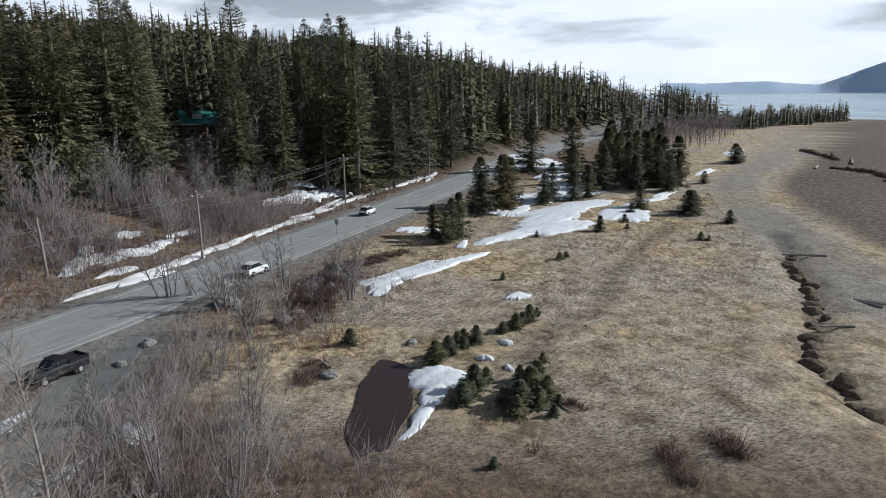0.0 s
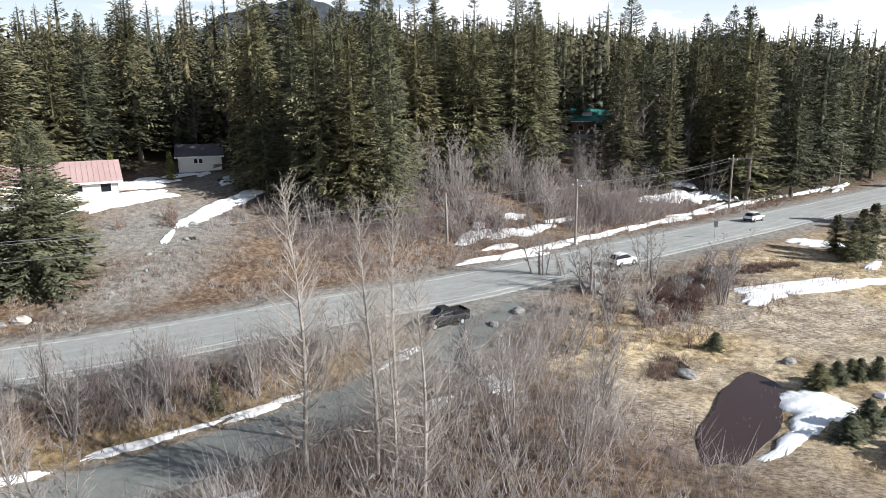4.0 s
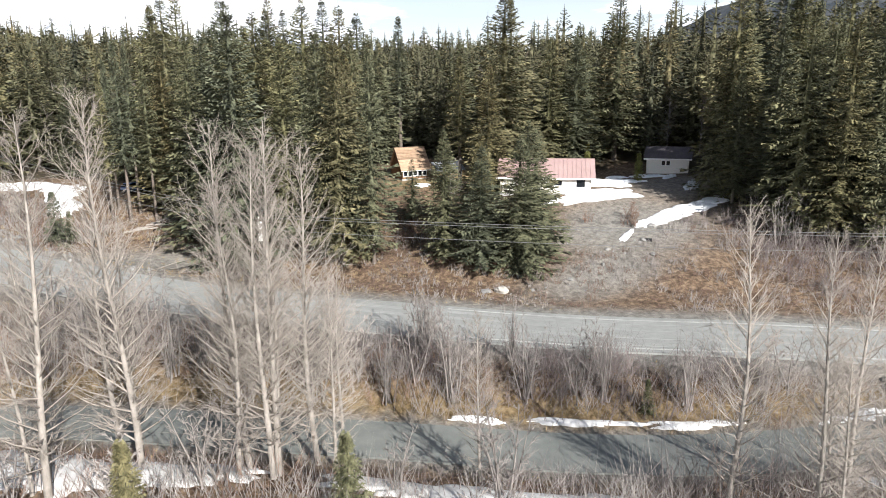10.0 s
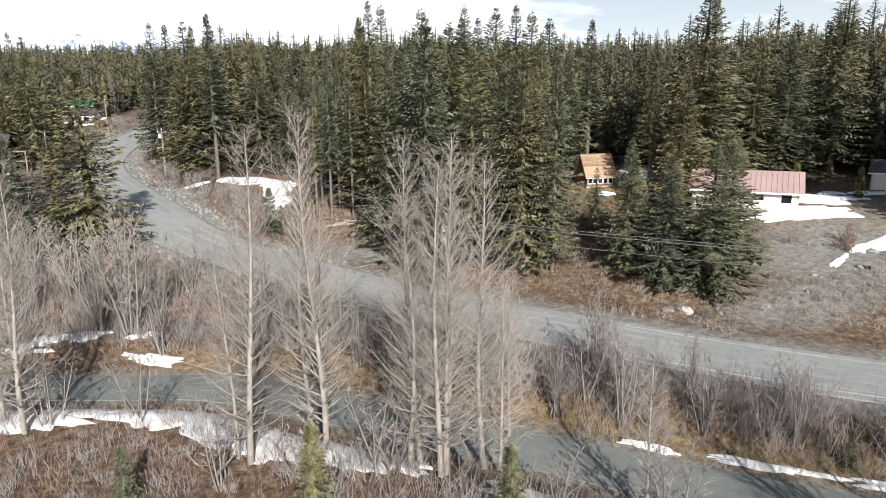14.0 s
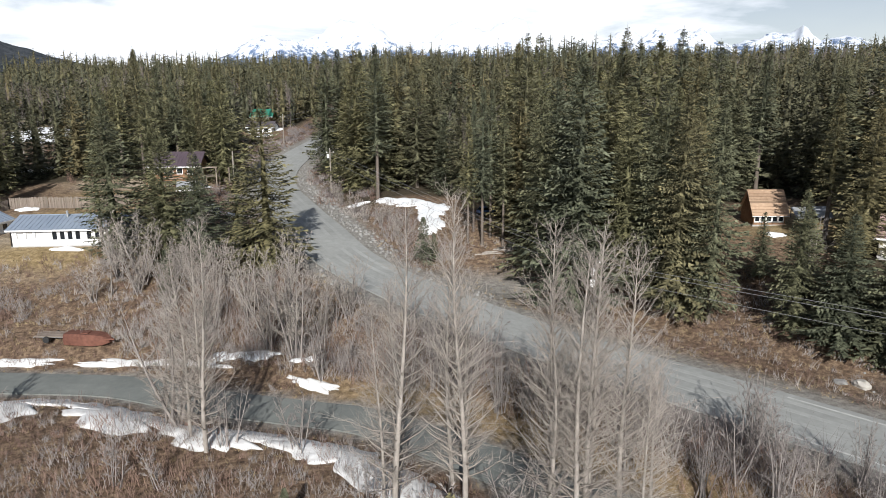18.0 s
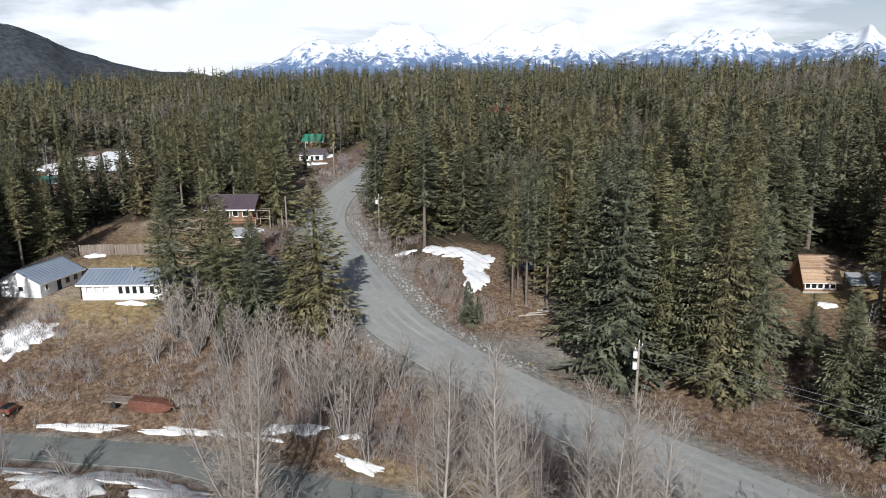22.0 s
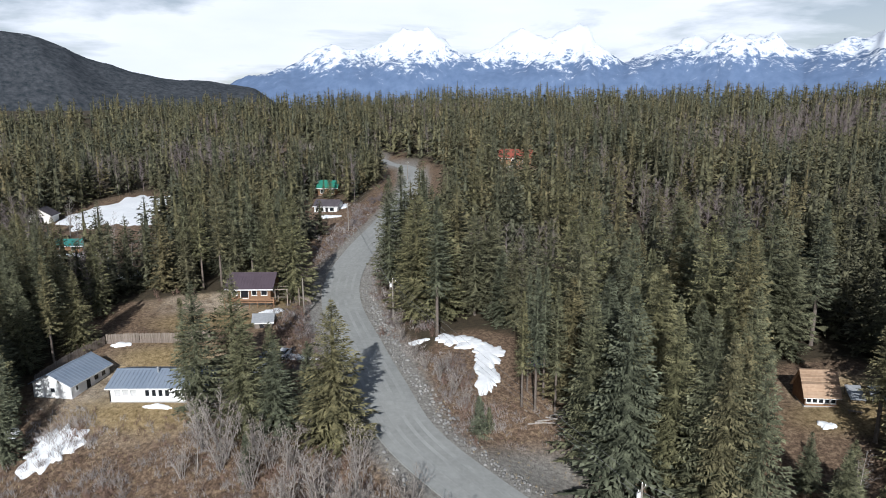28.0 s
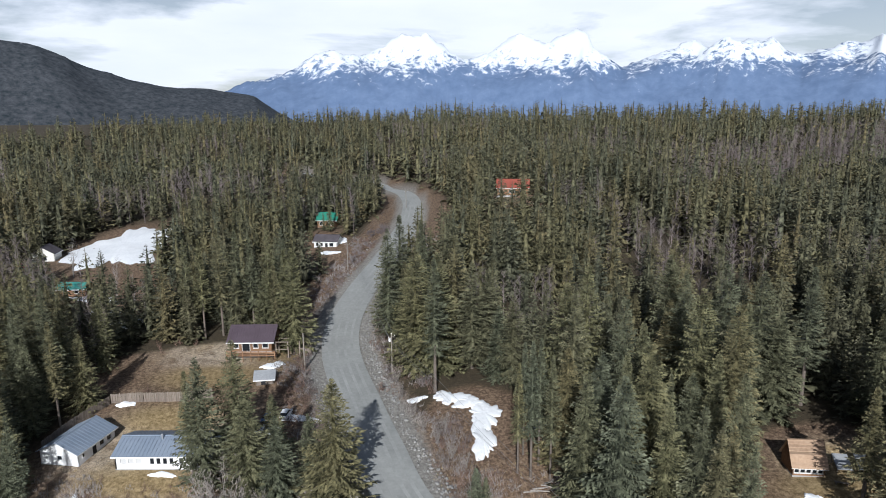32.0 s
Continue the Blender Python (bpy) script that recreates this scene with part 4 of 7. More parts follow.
brush_mesh("grass", mx[~dark_], my[~dark_], r2.uniform(0.2, 0.6, (~dark_).sum()), 7, M_GRASS, "tufts of dry straw-coloured grass", "grass")
brush_mesh("grass", mx[dark_], my[dark_], r2.uniform(0.2, 0.7, dark_.sum()), 8, M_REDTWIG, "low dark brown stalks among the dry grass", "grass")
gx_, gy_ = scatter(1.0, -60, 45, 20, 96, lambda x, y: (to_line(x, y, HIGHWAY_LINE)[0] > 5.6) & (to_line(x, y, SIDE_LINE)[0] > 2.6) & (to_line(x, y, LOW)[0] < 26) & (r_w.uniform(0, 1, x.shape) < 0.5), r_w)
brush_mesh("grass", gx_, gy_, r2.uniform(0.25, 0.6, len(gx_)), 7, M_GRASS, "tufts of dry ochre grass on the banks", "grass")


for cx, cy, rx, ry, turn_ in MATS:
    n_m = int(11 * rx * ry) + 12
    q_, w_ = r2.uniform(0, 6.28, n_m), np.sqrt(r2.uniform(0, 1, n_m))
    pu, pv = rx * w_ * np.cos(q_), ry * w_ * np.sin(q_)
    c_, s_ = math.cos(radians(turn_)), math.sin(radians(turn_))
    brush_mesh("heath_mat", cx + pu * c_ - pv * s_, cy + pu * s_ + pv * c_, r2.uniform(0.35, 0.95, n_m), 14, M_HEATH, "dark red-brown mat of low leafless brush", "brush")


# thickets too dense to count
def thicket_ok(x, y):
    hd, _, sg_ = to_line(x, y, HIGHWAY_LINE)
    sd, _, ss = to_line(x, y, SIDE_LINE)
    ld, _, ls = to_line(x, y, LOW)
    s = ld * ls
    lot = (x - 55) ** 2 / 80 + (y - 11) ** 2 / 22 > 1
    pick = (hd > 8) & (sd > 3.8) & (x > 20) & (x < 68) & (y > -6) & (s < -1) & (x * 0.9 - y * 0.4 < np.where(y < 4, 36, 47) + 3 * rough(x, y, 3)) & lot & (np.hypot(x, y) > 18)
    pick |= (hd > 7.5) & (sd > 6.0) & (s < 1) & (x > -10) & (x < 45) & (ss > 0) & (rough(x, y, 3.1) > -0.5)
    pick |= (ss < 0) & (sd > 6.5) & (sd < 18) & (x < 20) & (x > -55) & (np.hypot(x, y) > 20) & (rough(x, y, 3.7) > -0.1)
    pick |= (hd > 11) & (hd < 30) & (s > 5) & (x > 66) & (x < 130) & (rough(x, y, 4) > -0.2)
    pick |= (hd > 7.0) & (hd < 12) & (x < 0) & (y > 98) & (y < 250) & (sg_ > 0) & (rough(x, y, 3) > -0.35)
    pick |= (hd > 8.5) & (hd < 15) & (y > 88) & (y < 150) & (sg_ < 0) & (rough(x, y, 2.6) > 0.15)
    pick |= (ss < 0) & (sd > 9.5) & (sd < 26) & (x > -42) & (x < 1) & (y > 20) & (np.hypot(x, y) > 24)
    pick |= (x < -24) & (x > -78) & (y > 70) & (y < 90) & (rough(x, y, 3) > 0.15)
    pick |= (x < -5) & (x > -30) & (y > 62) & (y < 82) & (hd > 9) & (sd > 5)
    return pick & in_view(x, y)


tx_, ty_ = scatter(1.7, -78, 130, -10, 250, thicket_ok, r_w)
size_ = r2.uniform(1.8, 4.6, len(tx_)) * (0.8 + 0.35 * rough(tx_, ty_, 5)) * np.where(tx_ < -24, 0.6, 1.0) * np.where(ty_ > 96, 0.75, 1.0) * np.where((tx_ > 16) & (ty_ < 30) & (ty_ > -3), 1.4, 1.0)
near_lane = (to_line(tx_, ty_, SIDE_LINE)[2] < 0) & (tx_ < 1) & (to_line(tx_, ty_, SIDE_LINE)[0] > 9.5)
size_ = np.where(near_lane, 0.55 * size_, size_)
grey_ = (r2.uniform(0, 1, len(tx_)) < np.where(near_lane, 0.2, 0.62)) | ((tx_ > 16) & (ty_ < 30) & (r2.uniform(0, 1, len(tx_)) < 0.8))
upper = (tx_ > 66) | (ty_ > 98) | ((tx_ > 16) & (ty_ < 30) & (r2.uniform(0, 1, len(tx_)) < 0.55))
brush_mesh("alder_thicket", tx_[upper], ty_[upper], size_[upper] * 0.9, 26, M_MAUVE, "dense dark alder brush along the highway", "thicket")
grey_, tint_ = grey_ & ~upper, ~grey_ & ~upper
brush_mesh("alder_thicket", tx_[grey_], ty_[grey_], size_[grey_], 32, M_TWIG, "dense thicket of thin grey alder stems", "thicket")
brush_mesh("alder_thicket", tx_[tint_], ty_[tint_], size_[tint_] * 0.75, 26, M_REDTWIG, "dense thicket of thin red-brown willow stems", "thicket")


# the strip between the two roads
lx, ly = scatter(1.15, -6, 62, 8, 64, lambda x, y: (to_line(x, y, HIGHWAY_LINE)[0] > 6.0) & (to_line(x, y, SIDE_LINE)[0] > 5.6 + 1.2 * rough(x, y, 3)) & (to_line(x, y, SIDE_LINE)[2] > 0) & (to_line(x, y, LOW)[2] < 0) & (to_line(x, y, HIGHWAY_LINE)[2] > 0) & (((x - 50) / 8) ** 2 + ((y - 19) / 6) ** 2 > 1) & (rough(x, y, 2.4) + r_w.uniform(-0.6, 0.6, x.shape) > -0.25), r_w)
brush_mesh("alder_thicket", lx, ly, r2.uniform(1.8, 4.4, len(lx)) * (0.85 + 0.25 * rough(lx, ly, 4)), 22, M_MAUVE, "dense dark thicket of alder stems between the two roads", "thicket")


# leafless woods mixed into the far conifers
def grey_ok(x, y):
    w = woods_mask(x, y) > 0.5
    ld, _, ls = to_line(x, y, LOW)
    patchy = grey_patch(x, y)
    edge = (ld < 75) & (x > 150) & (y < 0)
    return w & in_view(x, y) & (np.hypot(x, y) < 480) & (r_w.uniform(0, 1, x.shape) < np.where(x < 150, 0.6, 1.0)) & (((patchy > 0.5) & (np.hypot(x, y) > 125)) | (edge & (patchy > 0.0)))


qx, qy = scatter(5.2, -260, 420, -330, 480, grey_ok, r_w)


def far_bare(x, y):
    n, k = len(x), 32
    tall = r2.uniform(11, 17, n)
    base = np.stack([x, y, height(x, y)], 1)
    f = r2.uniform(0.2, 0.9, (n, k))
    a_ = r2.uniform(0, 6.28, (n, k))
    ln = tall[:, None] * r2.uniform(0.14, 0.34, (n, k)) * (1.15 - f * 0.7)
    p0 = base[:, None, :] + np.stack([0 * f, 0 * f, f * tall[:, None]], -1)
    d = np.stack([np.cos(a_) * 0.75, np.sin(a_) * 0.75, np.full((n, k), 0.9)], -1)
    p1 = p0 + d * ln[..., None]
    p0[:, 0], p1[:, 0] = base, base + np.stack([0 * tall, 0 * tall, tall], 1)
    r0 = np.full((n, k), 0.065)
    r0[:, 0] = 0.14
    u = np.stack([-np.sin(a_), np.cos(a_), 0 * a_], -1) * r0[..., None]
    w = np.stack([np.cos(a_), np.sin(a_), 0 * a_], -1) * r0[..., None]
    V = np.stack([p0 + u, p0 - 0.5 * u + 0.87 * w, p0 - 0.5 * u - 0.87 * w, p1], 2).reshape(-1, 3)
    Fc = (np.arange(n * k)[:, None, None] * 4 + np.array(((0, 1, 3), (1, 2, 3), (2, 0, 3)))).reshape(-1, 3)
    return V, Fc


V, Fc = far_bare(qx, qy)
tagged(new("bare_woods", mesh_of("bare_woods", V, Fc, M_MAUVE)), "grey leafless trees mixed into the conifer woods", "woods", kind="stuff")

# low woods on the spit by the shore
spit = smooth_line(np.array([(300, -252), (318, -285), (335, -325), (352, -372)], float), 5)
px_, py_ = scatter(4.2, 270, 400, -400, -235, lambda x, y: to_line(x, y, spit)[0] < 17 + 8 * rough(x, y, 12), r_w)
tall_ = r2.uniform(4, 12, len(px_)) * (1 + 0.3 * rough(px_, py_, 9))
V, Fc, tone = needle_trees(np.stack([px_, py_, height(px_, py_) - 0.3], 1), tall_, 0.2 * tall_ + 0.6, 20, 3, r2, 0.06, 0.3)
tagged(new("conifer_woods", mesh_of("conifer_woods", V, Fc, M_NEEDLE_FAR, tone)), "low dark conifers on the spit by the shore", "woods", kind="stuff")
px_, py_ = scatter(5.0, 200, 330, -300, -130, lambda x, y: (lambda d: (d[0] * d[2] > -32 + 10 * rough(x, y, 15)) & (d[0] * d[2] < 8))(to_line(x, y, LOW)) & (to_line(x, y, HIGHWAY_LINE)[0] > 9) & (r_w.uniform(0, 1, x.shape) < 0.8), r_w)
V, Fc = far_bare(px_, py_)
V[:, 2] = V[:, 2] * 0.6
tagged(new("bare_woods", mesh_of("bare_woods", V, Fc, M_MAUVE)), "grey leafless thicket on the low ground by the shore", "woods", kind="stuff")

# ---- snow, water ----
def blob(cx, cy, rx, ry, turn, seed, lift=0.25, n=40, rag=0.25):
    """A thin drift with a ragged outline that lies on the ground."""
    r_ = np.random.default_rng(seed)
    ph = r_.uniform(0, 6.28, 6)
    bm = bmesh.new()
    c, s = math.cos(radians(turn)), math.sin(radians(turn))
    rings = (1.0, 0.93, 0.75, 0.5, 0.25)
    allr = []
    for k, f in enumerate(rings):
        ring = []
        for j in range(n):
            a_ = 2 * math.pi * j / n
            w = 1 + rag * (math.sin(2 * a_ + ph[0]) * 0.6 + math.sin(3 * a_ + ph[1]) * 0.45 + 0.25 * math.sin(5 * a_ + ph[2]) + 0.2 * math.sin(9 * a_ + ph[3]) + 0.22 * math.sin(15 * a_ + ph[4]) + 0.42 * noise.noise(Vector((2.6 * math.cos(a_) + seed, 2.6 * math.sin(a_), 0.7))) + 0.2 * noise.noise(Vector((8 * math.cos(a_) + seed, 8 * math.sin(a_), f))))
            u, v = rx * f * w * math.cos(a_), ry * f * w * math.sin(a_)
            x, y = cx + u * c - v * s, cy + u * s + v * c
            ring.append((x, y))
        allr.append(ring)
    pts = np.array(allr)
    zs = height(pts[..., 0], pts[..., 1])
    vs = []
    for k, f in enumerate(rings):
        up = -0.06 if k == 0 else lift * (1 - f * f) ** 0.5 + 0.04
        vs.append([bm.verts.new((x, y, z + up + (0.05 * math.sin(3 * x + 2 * y) if k else 0))) for (x, y), z in zip(pts[k], zs[k])])
    for k in range(len(rings) - 1):
        for j in range(n):
            bm.faces.new((vs[k][j], vs[k][(j + 1) % n], vs[k + 1][(j + 1) % n], vs[k + 1][j]))
    bm.faces.new(vs[-1])
    bmesh.ops.recalc_face_normals(bm, faces=bm.faces)
    return bm


def snow(cx, cy, rx, ry, turn=0.0, lift=0.25, mat=None, rag=0.25, label="patch of old white snow lying on dry ground"):
    seed = int(abs(cx * 13 + cy * 7)) + 3
    ob = part("snow_patch", blob(cx, cy, rx, ry, turn, seed, lift, 80, rag), mat or M_SNOW, smooth=True)
    return tagged(ob, label, "snow", "snow patches", "stuff")


# meadow: the patch by the pool, the long drift and the wide field by the young spruces
snow(43.3, -12.0, 2.7, 1.9, 50, 0.2, rag=0.14)
snow(40.9, -11.2, 2.0, 1.0, -25, 0.15, rag=0.15)
snow(38.2, -9.6, 2.2, 0.55, -30, 0.12, rag=0.2)
snow(36.4, -8.3, 1.0, 0.4, -45, 0.1, rag=0.2)
for x, y, a_, b_, r_ in ((71, -17, 7.5, 1.7, -62), (73.5, -23, 5, 1.3, -60), (66.8, -13, 3, 1.6, -30), (84, -34, 5, 2.2, -62), (90, -44, 10, 4.5, -62), (101, -52, 12, 5, -60), (96, -61, 9, 3.6, -35), (104, -44, 5, 2.2, -40), (116, -58, 13, 5, -60), (128, -66, 10, 4, -50), (146, -74, 14, 4.5, -40), (166, -78, 15, 6, -40), (180, -76, 12, 4, -30), (160, -58, 7, 2, -40),
                         (93.5, -24, 3.6, 1.6, -70), (59, -25.2, 1.5, 1.0, -60), (105, -40, 4, 1.4, -60), (106, -72, 7, 1.2, -65), (112, -80, 6, 1.0, -60), (123, -91, 7, 1.1, -55), (139, -111, 9, 1.2, -52), (178, -153, 12, 2, -48), (82, -27, 2.2, 0.8, -30), (47.6, -19.3, 0.8, 0.4, 10), (45.2, -16.5, 0.7, 0.35, 40), (42.8, -17.6, 0.5, 0.3, 0)):
    snow(x, y, a_, b_, r_, 0.25, rag=0.3)
# banks ploughed off the highway
bank = smooth_line(np.array([(74, 13.9), (77, 12), (80.6, 9.4), (89, 4.2), (98, -2.2), (106, -8.2), (115, -13.5), (124, -20.5), (136, -30), (150, -42)], float), 6)
for i, (x, y) in enumerate(bank):
    u_ = i / len(bank)
    snow(x + rng.uniform(-0.3, 0.9), y + rng.uniform(0, 1.0), rng.uniform(3.2, 5.0), rng.uniform(0.3, 0.8) + 1.1 * max(0.0, math.sin(2.2 + 5.2 * u_) ** 3) * (0.5 + u_), -38 + rng.uniform(-9, 9), 0.32, M_DIRTSNOW, 0.75, "ploughed bank of dirty snow beside the highway")
for x, y, a_, b_, r_ in ((82, 19, 3.6, 1.2, -30), (86, 15, 3.6, 1.4, -35), (90, 12, 3.2, 1.0, -38), (85.5, 19.5, 1.4, 1.0, 0), (80, 15.2, 2.6, 0.8, -35), (92, 16, 2.6, 0.9, -30), (96, 9, 2.6, 0.8, -38), (118, -6, 5, 2.0, -38), (123, -11, 4, 2.4, -30), (127, -16, 4, 2.2, -30), (129, -9, 2.2, 3, -20), (136, -4, 2.5, 1.6, 20), (143, -3.5, 2.6, 1.4, 10), (150, -2, 2.8, 1.3, 10), (158, -1, 2.4, 1.3, 0)):
    snow(x, y, a_, b_, r_, 0.3, M_DIRTSNOW if x < 100 else M_SNOW, 0.4)
# beside the side road
for x, y, a_, b_, r_ in ((-7.5, 58.6, 3.2, 0.5, -28), (-28, 66.0, 5, 0.5, -10), (-21, 64.6, 3.6, 0.5, -20), (-40, 67.5, 6, 0.5, -6), (30.5, 27.6, 3.4, 0.4, -42), (25, 32.2, 2.2, 0.3, -45), (36, 22.9, 3, 0.4, -38),
                         (-3.5, 43.4, 6, 3.0, -36), (1.4, 38.5, 4.5, 2.4, -45), (6.5, 35.0, 4, 2.0, -42), (-14, 48.2, 6, 2.4, -30), (-24, 53.2, 7, 2.6, -20), (-34, 55.6, 7, 2.6, -8), (-46, 58.0, 7, 1.8, -5), (17, 25.5, 5, 1.8, -45), (23, 20, 4, 1.6, -40), (-13.5, 64.4, 2.2, 0.9, 0), (-17.5, 64.6, 2, 0.8, 10), (-8.4, 62.6, 1.2, 0.6, 0), (45, 16.5, 2.4, 0.7, -20), (38, 12, 2.0, 0.8, -40), (41.5, 8, 1.6, 0.9, 20)):
    snow(x, y, a_, b_, r_, 0.2, M_DIRTSNOW if a_ > 2.5 else M_SNOW, 0.45)
# yards and clearings
for x, y, a_, b_, r_ in ((1.6, 114.5, 3.2, 2.4, -15), (7.6, 108.5, 3.2, 4.2, 8), (7.0, 101, 1.9, 4.6, 6), (-5, 115, 1.6, 1.0, 0), (5, 112.5, 2.6, 2.0, -20), (-42.5, 138, 4.0, 1.2, 6), (-57, 85, 3.6, 4.6, 20), (-36, 128, 2, 2, 0), (-113, 224, 13, 30, 13), (-96, 170, 6, 2.5, 0), (-88, 160, 4, 2, 0), (-78, 152, 4, 3, 0), (-60, 113, 2, 0.8, 0),
                         (68, 61.2, 7.5, 1.7, -22), (74, 63.5, 3, 1.2, -20), (79, 65, 3.0, 1.6, -20), (68.5, 50.6, 3.8, 1.1, -10), (74, 51, 4.5, 1.5, -6), (79.5, 50.6, 3, 1.2, -8), (84, 57, 3.5, 0.8, 30), (76.5, 68.5, 4.2, 1.3, -25), (86.5, 67.2, 2.6, 1.3, -30), (82, 69.5, 2.0, 0.8, -20), (73.5, 66, 2.4, 0.8, -30), (88, 64, 2.5, 0.8, 30), (61.5, 50, 1.6, 0.5, 20), (-45, 93, 2.2, 0.5, 0), (-31, 104, 2.5, 1.5, 0), (-38, 212, 3, 2, 0), (-36, 226, 2.5, 3, 0), (53, 82, 1.4, 0.8, 0), (-66, 88, 1.8, 2.6, 10), (-26, 108, 3, 1.2, 0)):
    snow(x, y, a_, b_, r_, 0.3, None, 0.35)

bm = bmesh.new()
rim = [bm.verts.new((40.6 + (6.8 * w * math.cos(q)) * 0.94 + (1.9 * w * math.copysign(abs(math.sin(q)) ** 0.6, math.sin(q)) * (1 + 0.3 * math.cos(q))) * 0.342, -7.4 - (6.8 * w * math.cos(q)) * 0.342 + (1.9 * w * math.copysign(abs(math.sin(q)) ** 0.6, math.sin(q)) * (1 + 0.3 * math.cos(q))) * 0.94, 0.10))
       for q in np.linspace(0, 6.283, 56, endpoint=False) for w in (1 + 0.09 * math.sin(3 * q + 1) + 0.06 * math.sin(7 * q),)]
bm.faces.new(rim)
pool = tagged(part("pond", bm, M_WATER), "still dark brown pool of meltwater in the grass", "water", kind="structure")

# ---- sea and far land ----
bm = bmesh.new()
vs = [bm.verts.new((900 * math.cos(radians(a_)) * k, 900 * math.sin(radians(a_)) * k, -0.55)) for k in (0.55, 5.3) for a_ in range(-120, 0, 4)]
half = len(vs) // 2
for i in range(half - 1):
    bm.faces.new((vs[i], vs[i + half], vs[i + half + 1], vs[i + 1]))
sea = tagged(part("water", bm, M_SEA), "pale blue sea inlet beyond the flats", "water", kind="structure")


def ridge_material(name, rock, forest, snow_from, snow_to, blue, grain=0.0045, haze=0.55):
    m, n, l, b = material(name, 0.9)
    c0 = n.new("ShaderNodeTexCoord")
    sep = n.new("ShaderNodeSeparateXYZ")
    l.new(c0.outputs["Object"], sep.inputs[0])
    big = noise_node(n, l, grain, 8, 0.62)
    crags = noise_node(n, l, grain * 3.5, 7, 0.7, (1, 1, 0.4))
    add = n.new("ShaderNodeMath")
    add.operation = "MULTIPLY_ADD"
    l.new(big.outputs["Fac"], add.inputs[0])
    add.inputs[1].default_value = 260.0
    l.new(sep.outputs["Z"], add.inputs[2])
    add2 = n.new("ShaderNodeMath")
    add2.operation = "MULTIPLY_ADD"
    l.new(crags.outputs["Fac"], add2.inputs[0])
    add2.inputs[1].default_value = 560.0
    l.new(add.outputs[0], add2.inputs[2])
    ribs = noise_node(n, l, grain * 11, 6, 0.75, (1, 1, 0.45))
    add3 = n.new("ShaderNodeMath")
    add3.operation = "MULTIPLY_ADD"
    l.new(ribs.outputs["Fac"], add3.inputs[0])
    add3.inputs[1].default_value = 420.0
    l.new(add2.outputs[0], add3.inputs[2])
    rng_ = n.new("ShaderNodeMapRange")
    rng_.inputs["From Min"].default_value, rng_.inputs["From Max"].default_value = snow_from + 620, snow_to + 620
    l.new(add3.outputs[0], rng_.inputs["Value"])
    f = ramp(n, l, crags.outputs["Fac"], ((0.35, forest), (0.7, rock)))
    # air haze painted in: rock and forest tones are mixed towards blue
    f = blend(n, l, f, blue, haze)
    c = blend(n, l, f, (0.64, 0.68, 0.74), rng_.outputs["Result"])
    l.new(c, b.inputs["Base Color"])
    b.inputs["Specular IOR Level"].default_value = 0.05
    return m


# peaks and far hills also carry painted distance haze in their rock and forest tones
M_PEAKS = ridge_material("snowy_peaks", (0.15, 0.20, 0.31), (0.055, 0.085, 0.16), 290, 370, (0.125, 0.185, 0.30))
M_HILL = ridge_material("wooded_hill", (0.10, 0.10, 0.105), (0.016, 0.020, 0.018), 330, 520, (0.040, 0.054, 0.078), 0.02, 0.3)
M_HAZEHILL = ridge_material("blue_far_hill", (0.58, 0.68, 0.79), (0.48, 0.60, 0.73), 620, 900, (0.54, 0.66, 0.79))


def range_of_hills(name, dist, depth, tops, base, mat, seed, label, rag=0.1, steps=220, down=-20):
    """A long ridge: tops are bearings (degrees left of +y) with their heights; slopes are folded by noise."""
    tops = sorted(tops)
    tb, th = [p[0] for p in tops], [p[1] for p in tops]
    az = np.linspace(tb[0], tb[-1], steps)
    crest = np.interp(az, tb, th)
    rows_ = 26
    V = np.zeros((steps, rows_, 3))
    for j in range(rows_):
        u = j / (rows_ - 1)
        prof = 1 - abs(2 * u - 1.0) ** 1.15 if u < 0.5 else 1 - (2 * u - 1) ** 1.4
        for i in range(steps):
            a_ = radians(az[i])
            d = dist + depth * (u - 0.5)
            x, y = -math.sin(a_) * d, math.cos(a_) * d
            q = Vector((x, y, 0)) / (dist * 0.09)
            g = noise.fractal(q + Vector((seed, 0, 0)), 0.9, 2.1, 6) * rag
            rid = abs(noise.noise(Vector((az[i] * 0.33 + seed, u * 1.5, seed)))) * rag * 1.2
            V[i, j] = (x, y, down + (crest[i] - down) * max(0, prof * (1.02 + g - rid * prof) + 0.25 * g * (0.15 < u < 0.9)))
    idx = np.arange(steps * rows_).reshape(steps, rows_)
    q4 = np.stack([idx[:-1, :-1], idx[1:, :-1], idx[1:, 1:], idx[:-1, 1:]], -1).reshape(-1, 4)
    me_ = mesh_of(name, V.reshape(-1, 3), q4, mat)
    return tagged(new(name, me_), label, "mountain", kind="structure")


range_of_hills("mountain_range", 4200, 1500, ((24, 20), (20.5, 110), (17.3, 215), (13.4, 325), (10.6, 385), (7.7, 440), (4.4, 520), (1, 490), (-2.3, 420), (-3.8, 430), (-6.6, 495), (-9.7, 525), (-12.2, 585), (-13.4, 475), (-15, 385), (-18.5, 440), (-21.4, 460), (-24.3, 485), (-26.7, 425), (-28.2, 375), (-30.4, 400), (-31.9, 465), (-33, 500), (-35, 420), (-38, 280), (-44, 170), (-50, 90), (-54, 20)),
               0, M_PEAKS, 3.7, "hazy blue mountain range with snow-covered upper slopes", 0.17, 620)
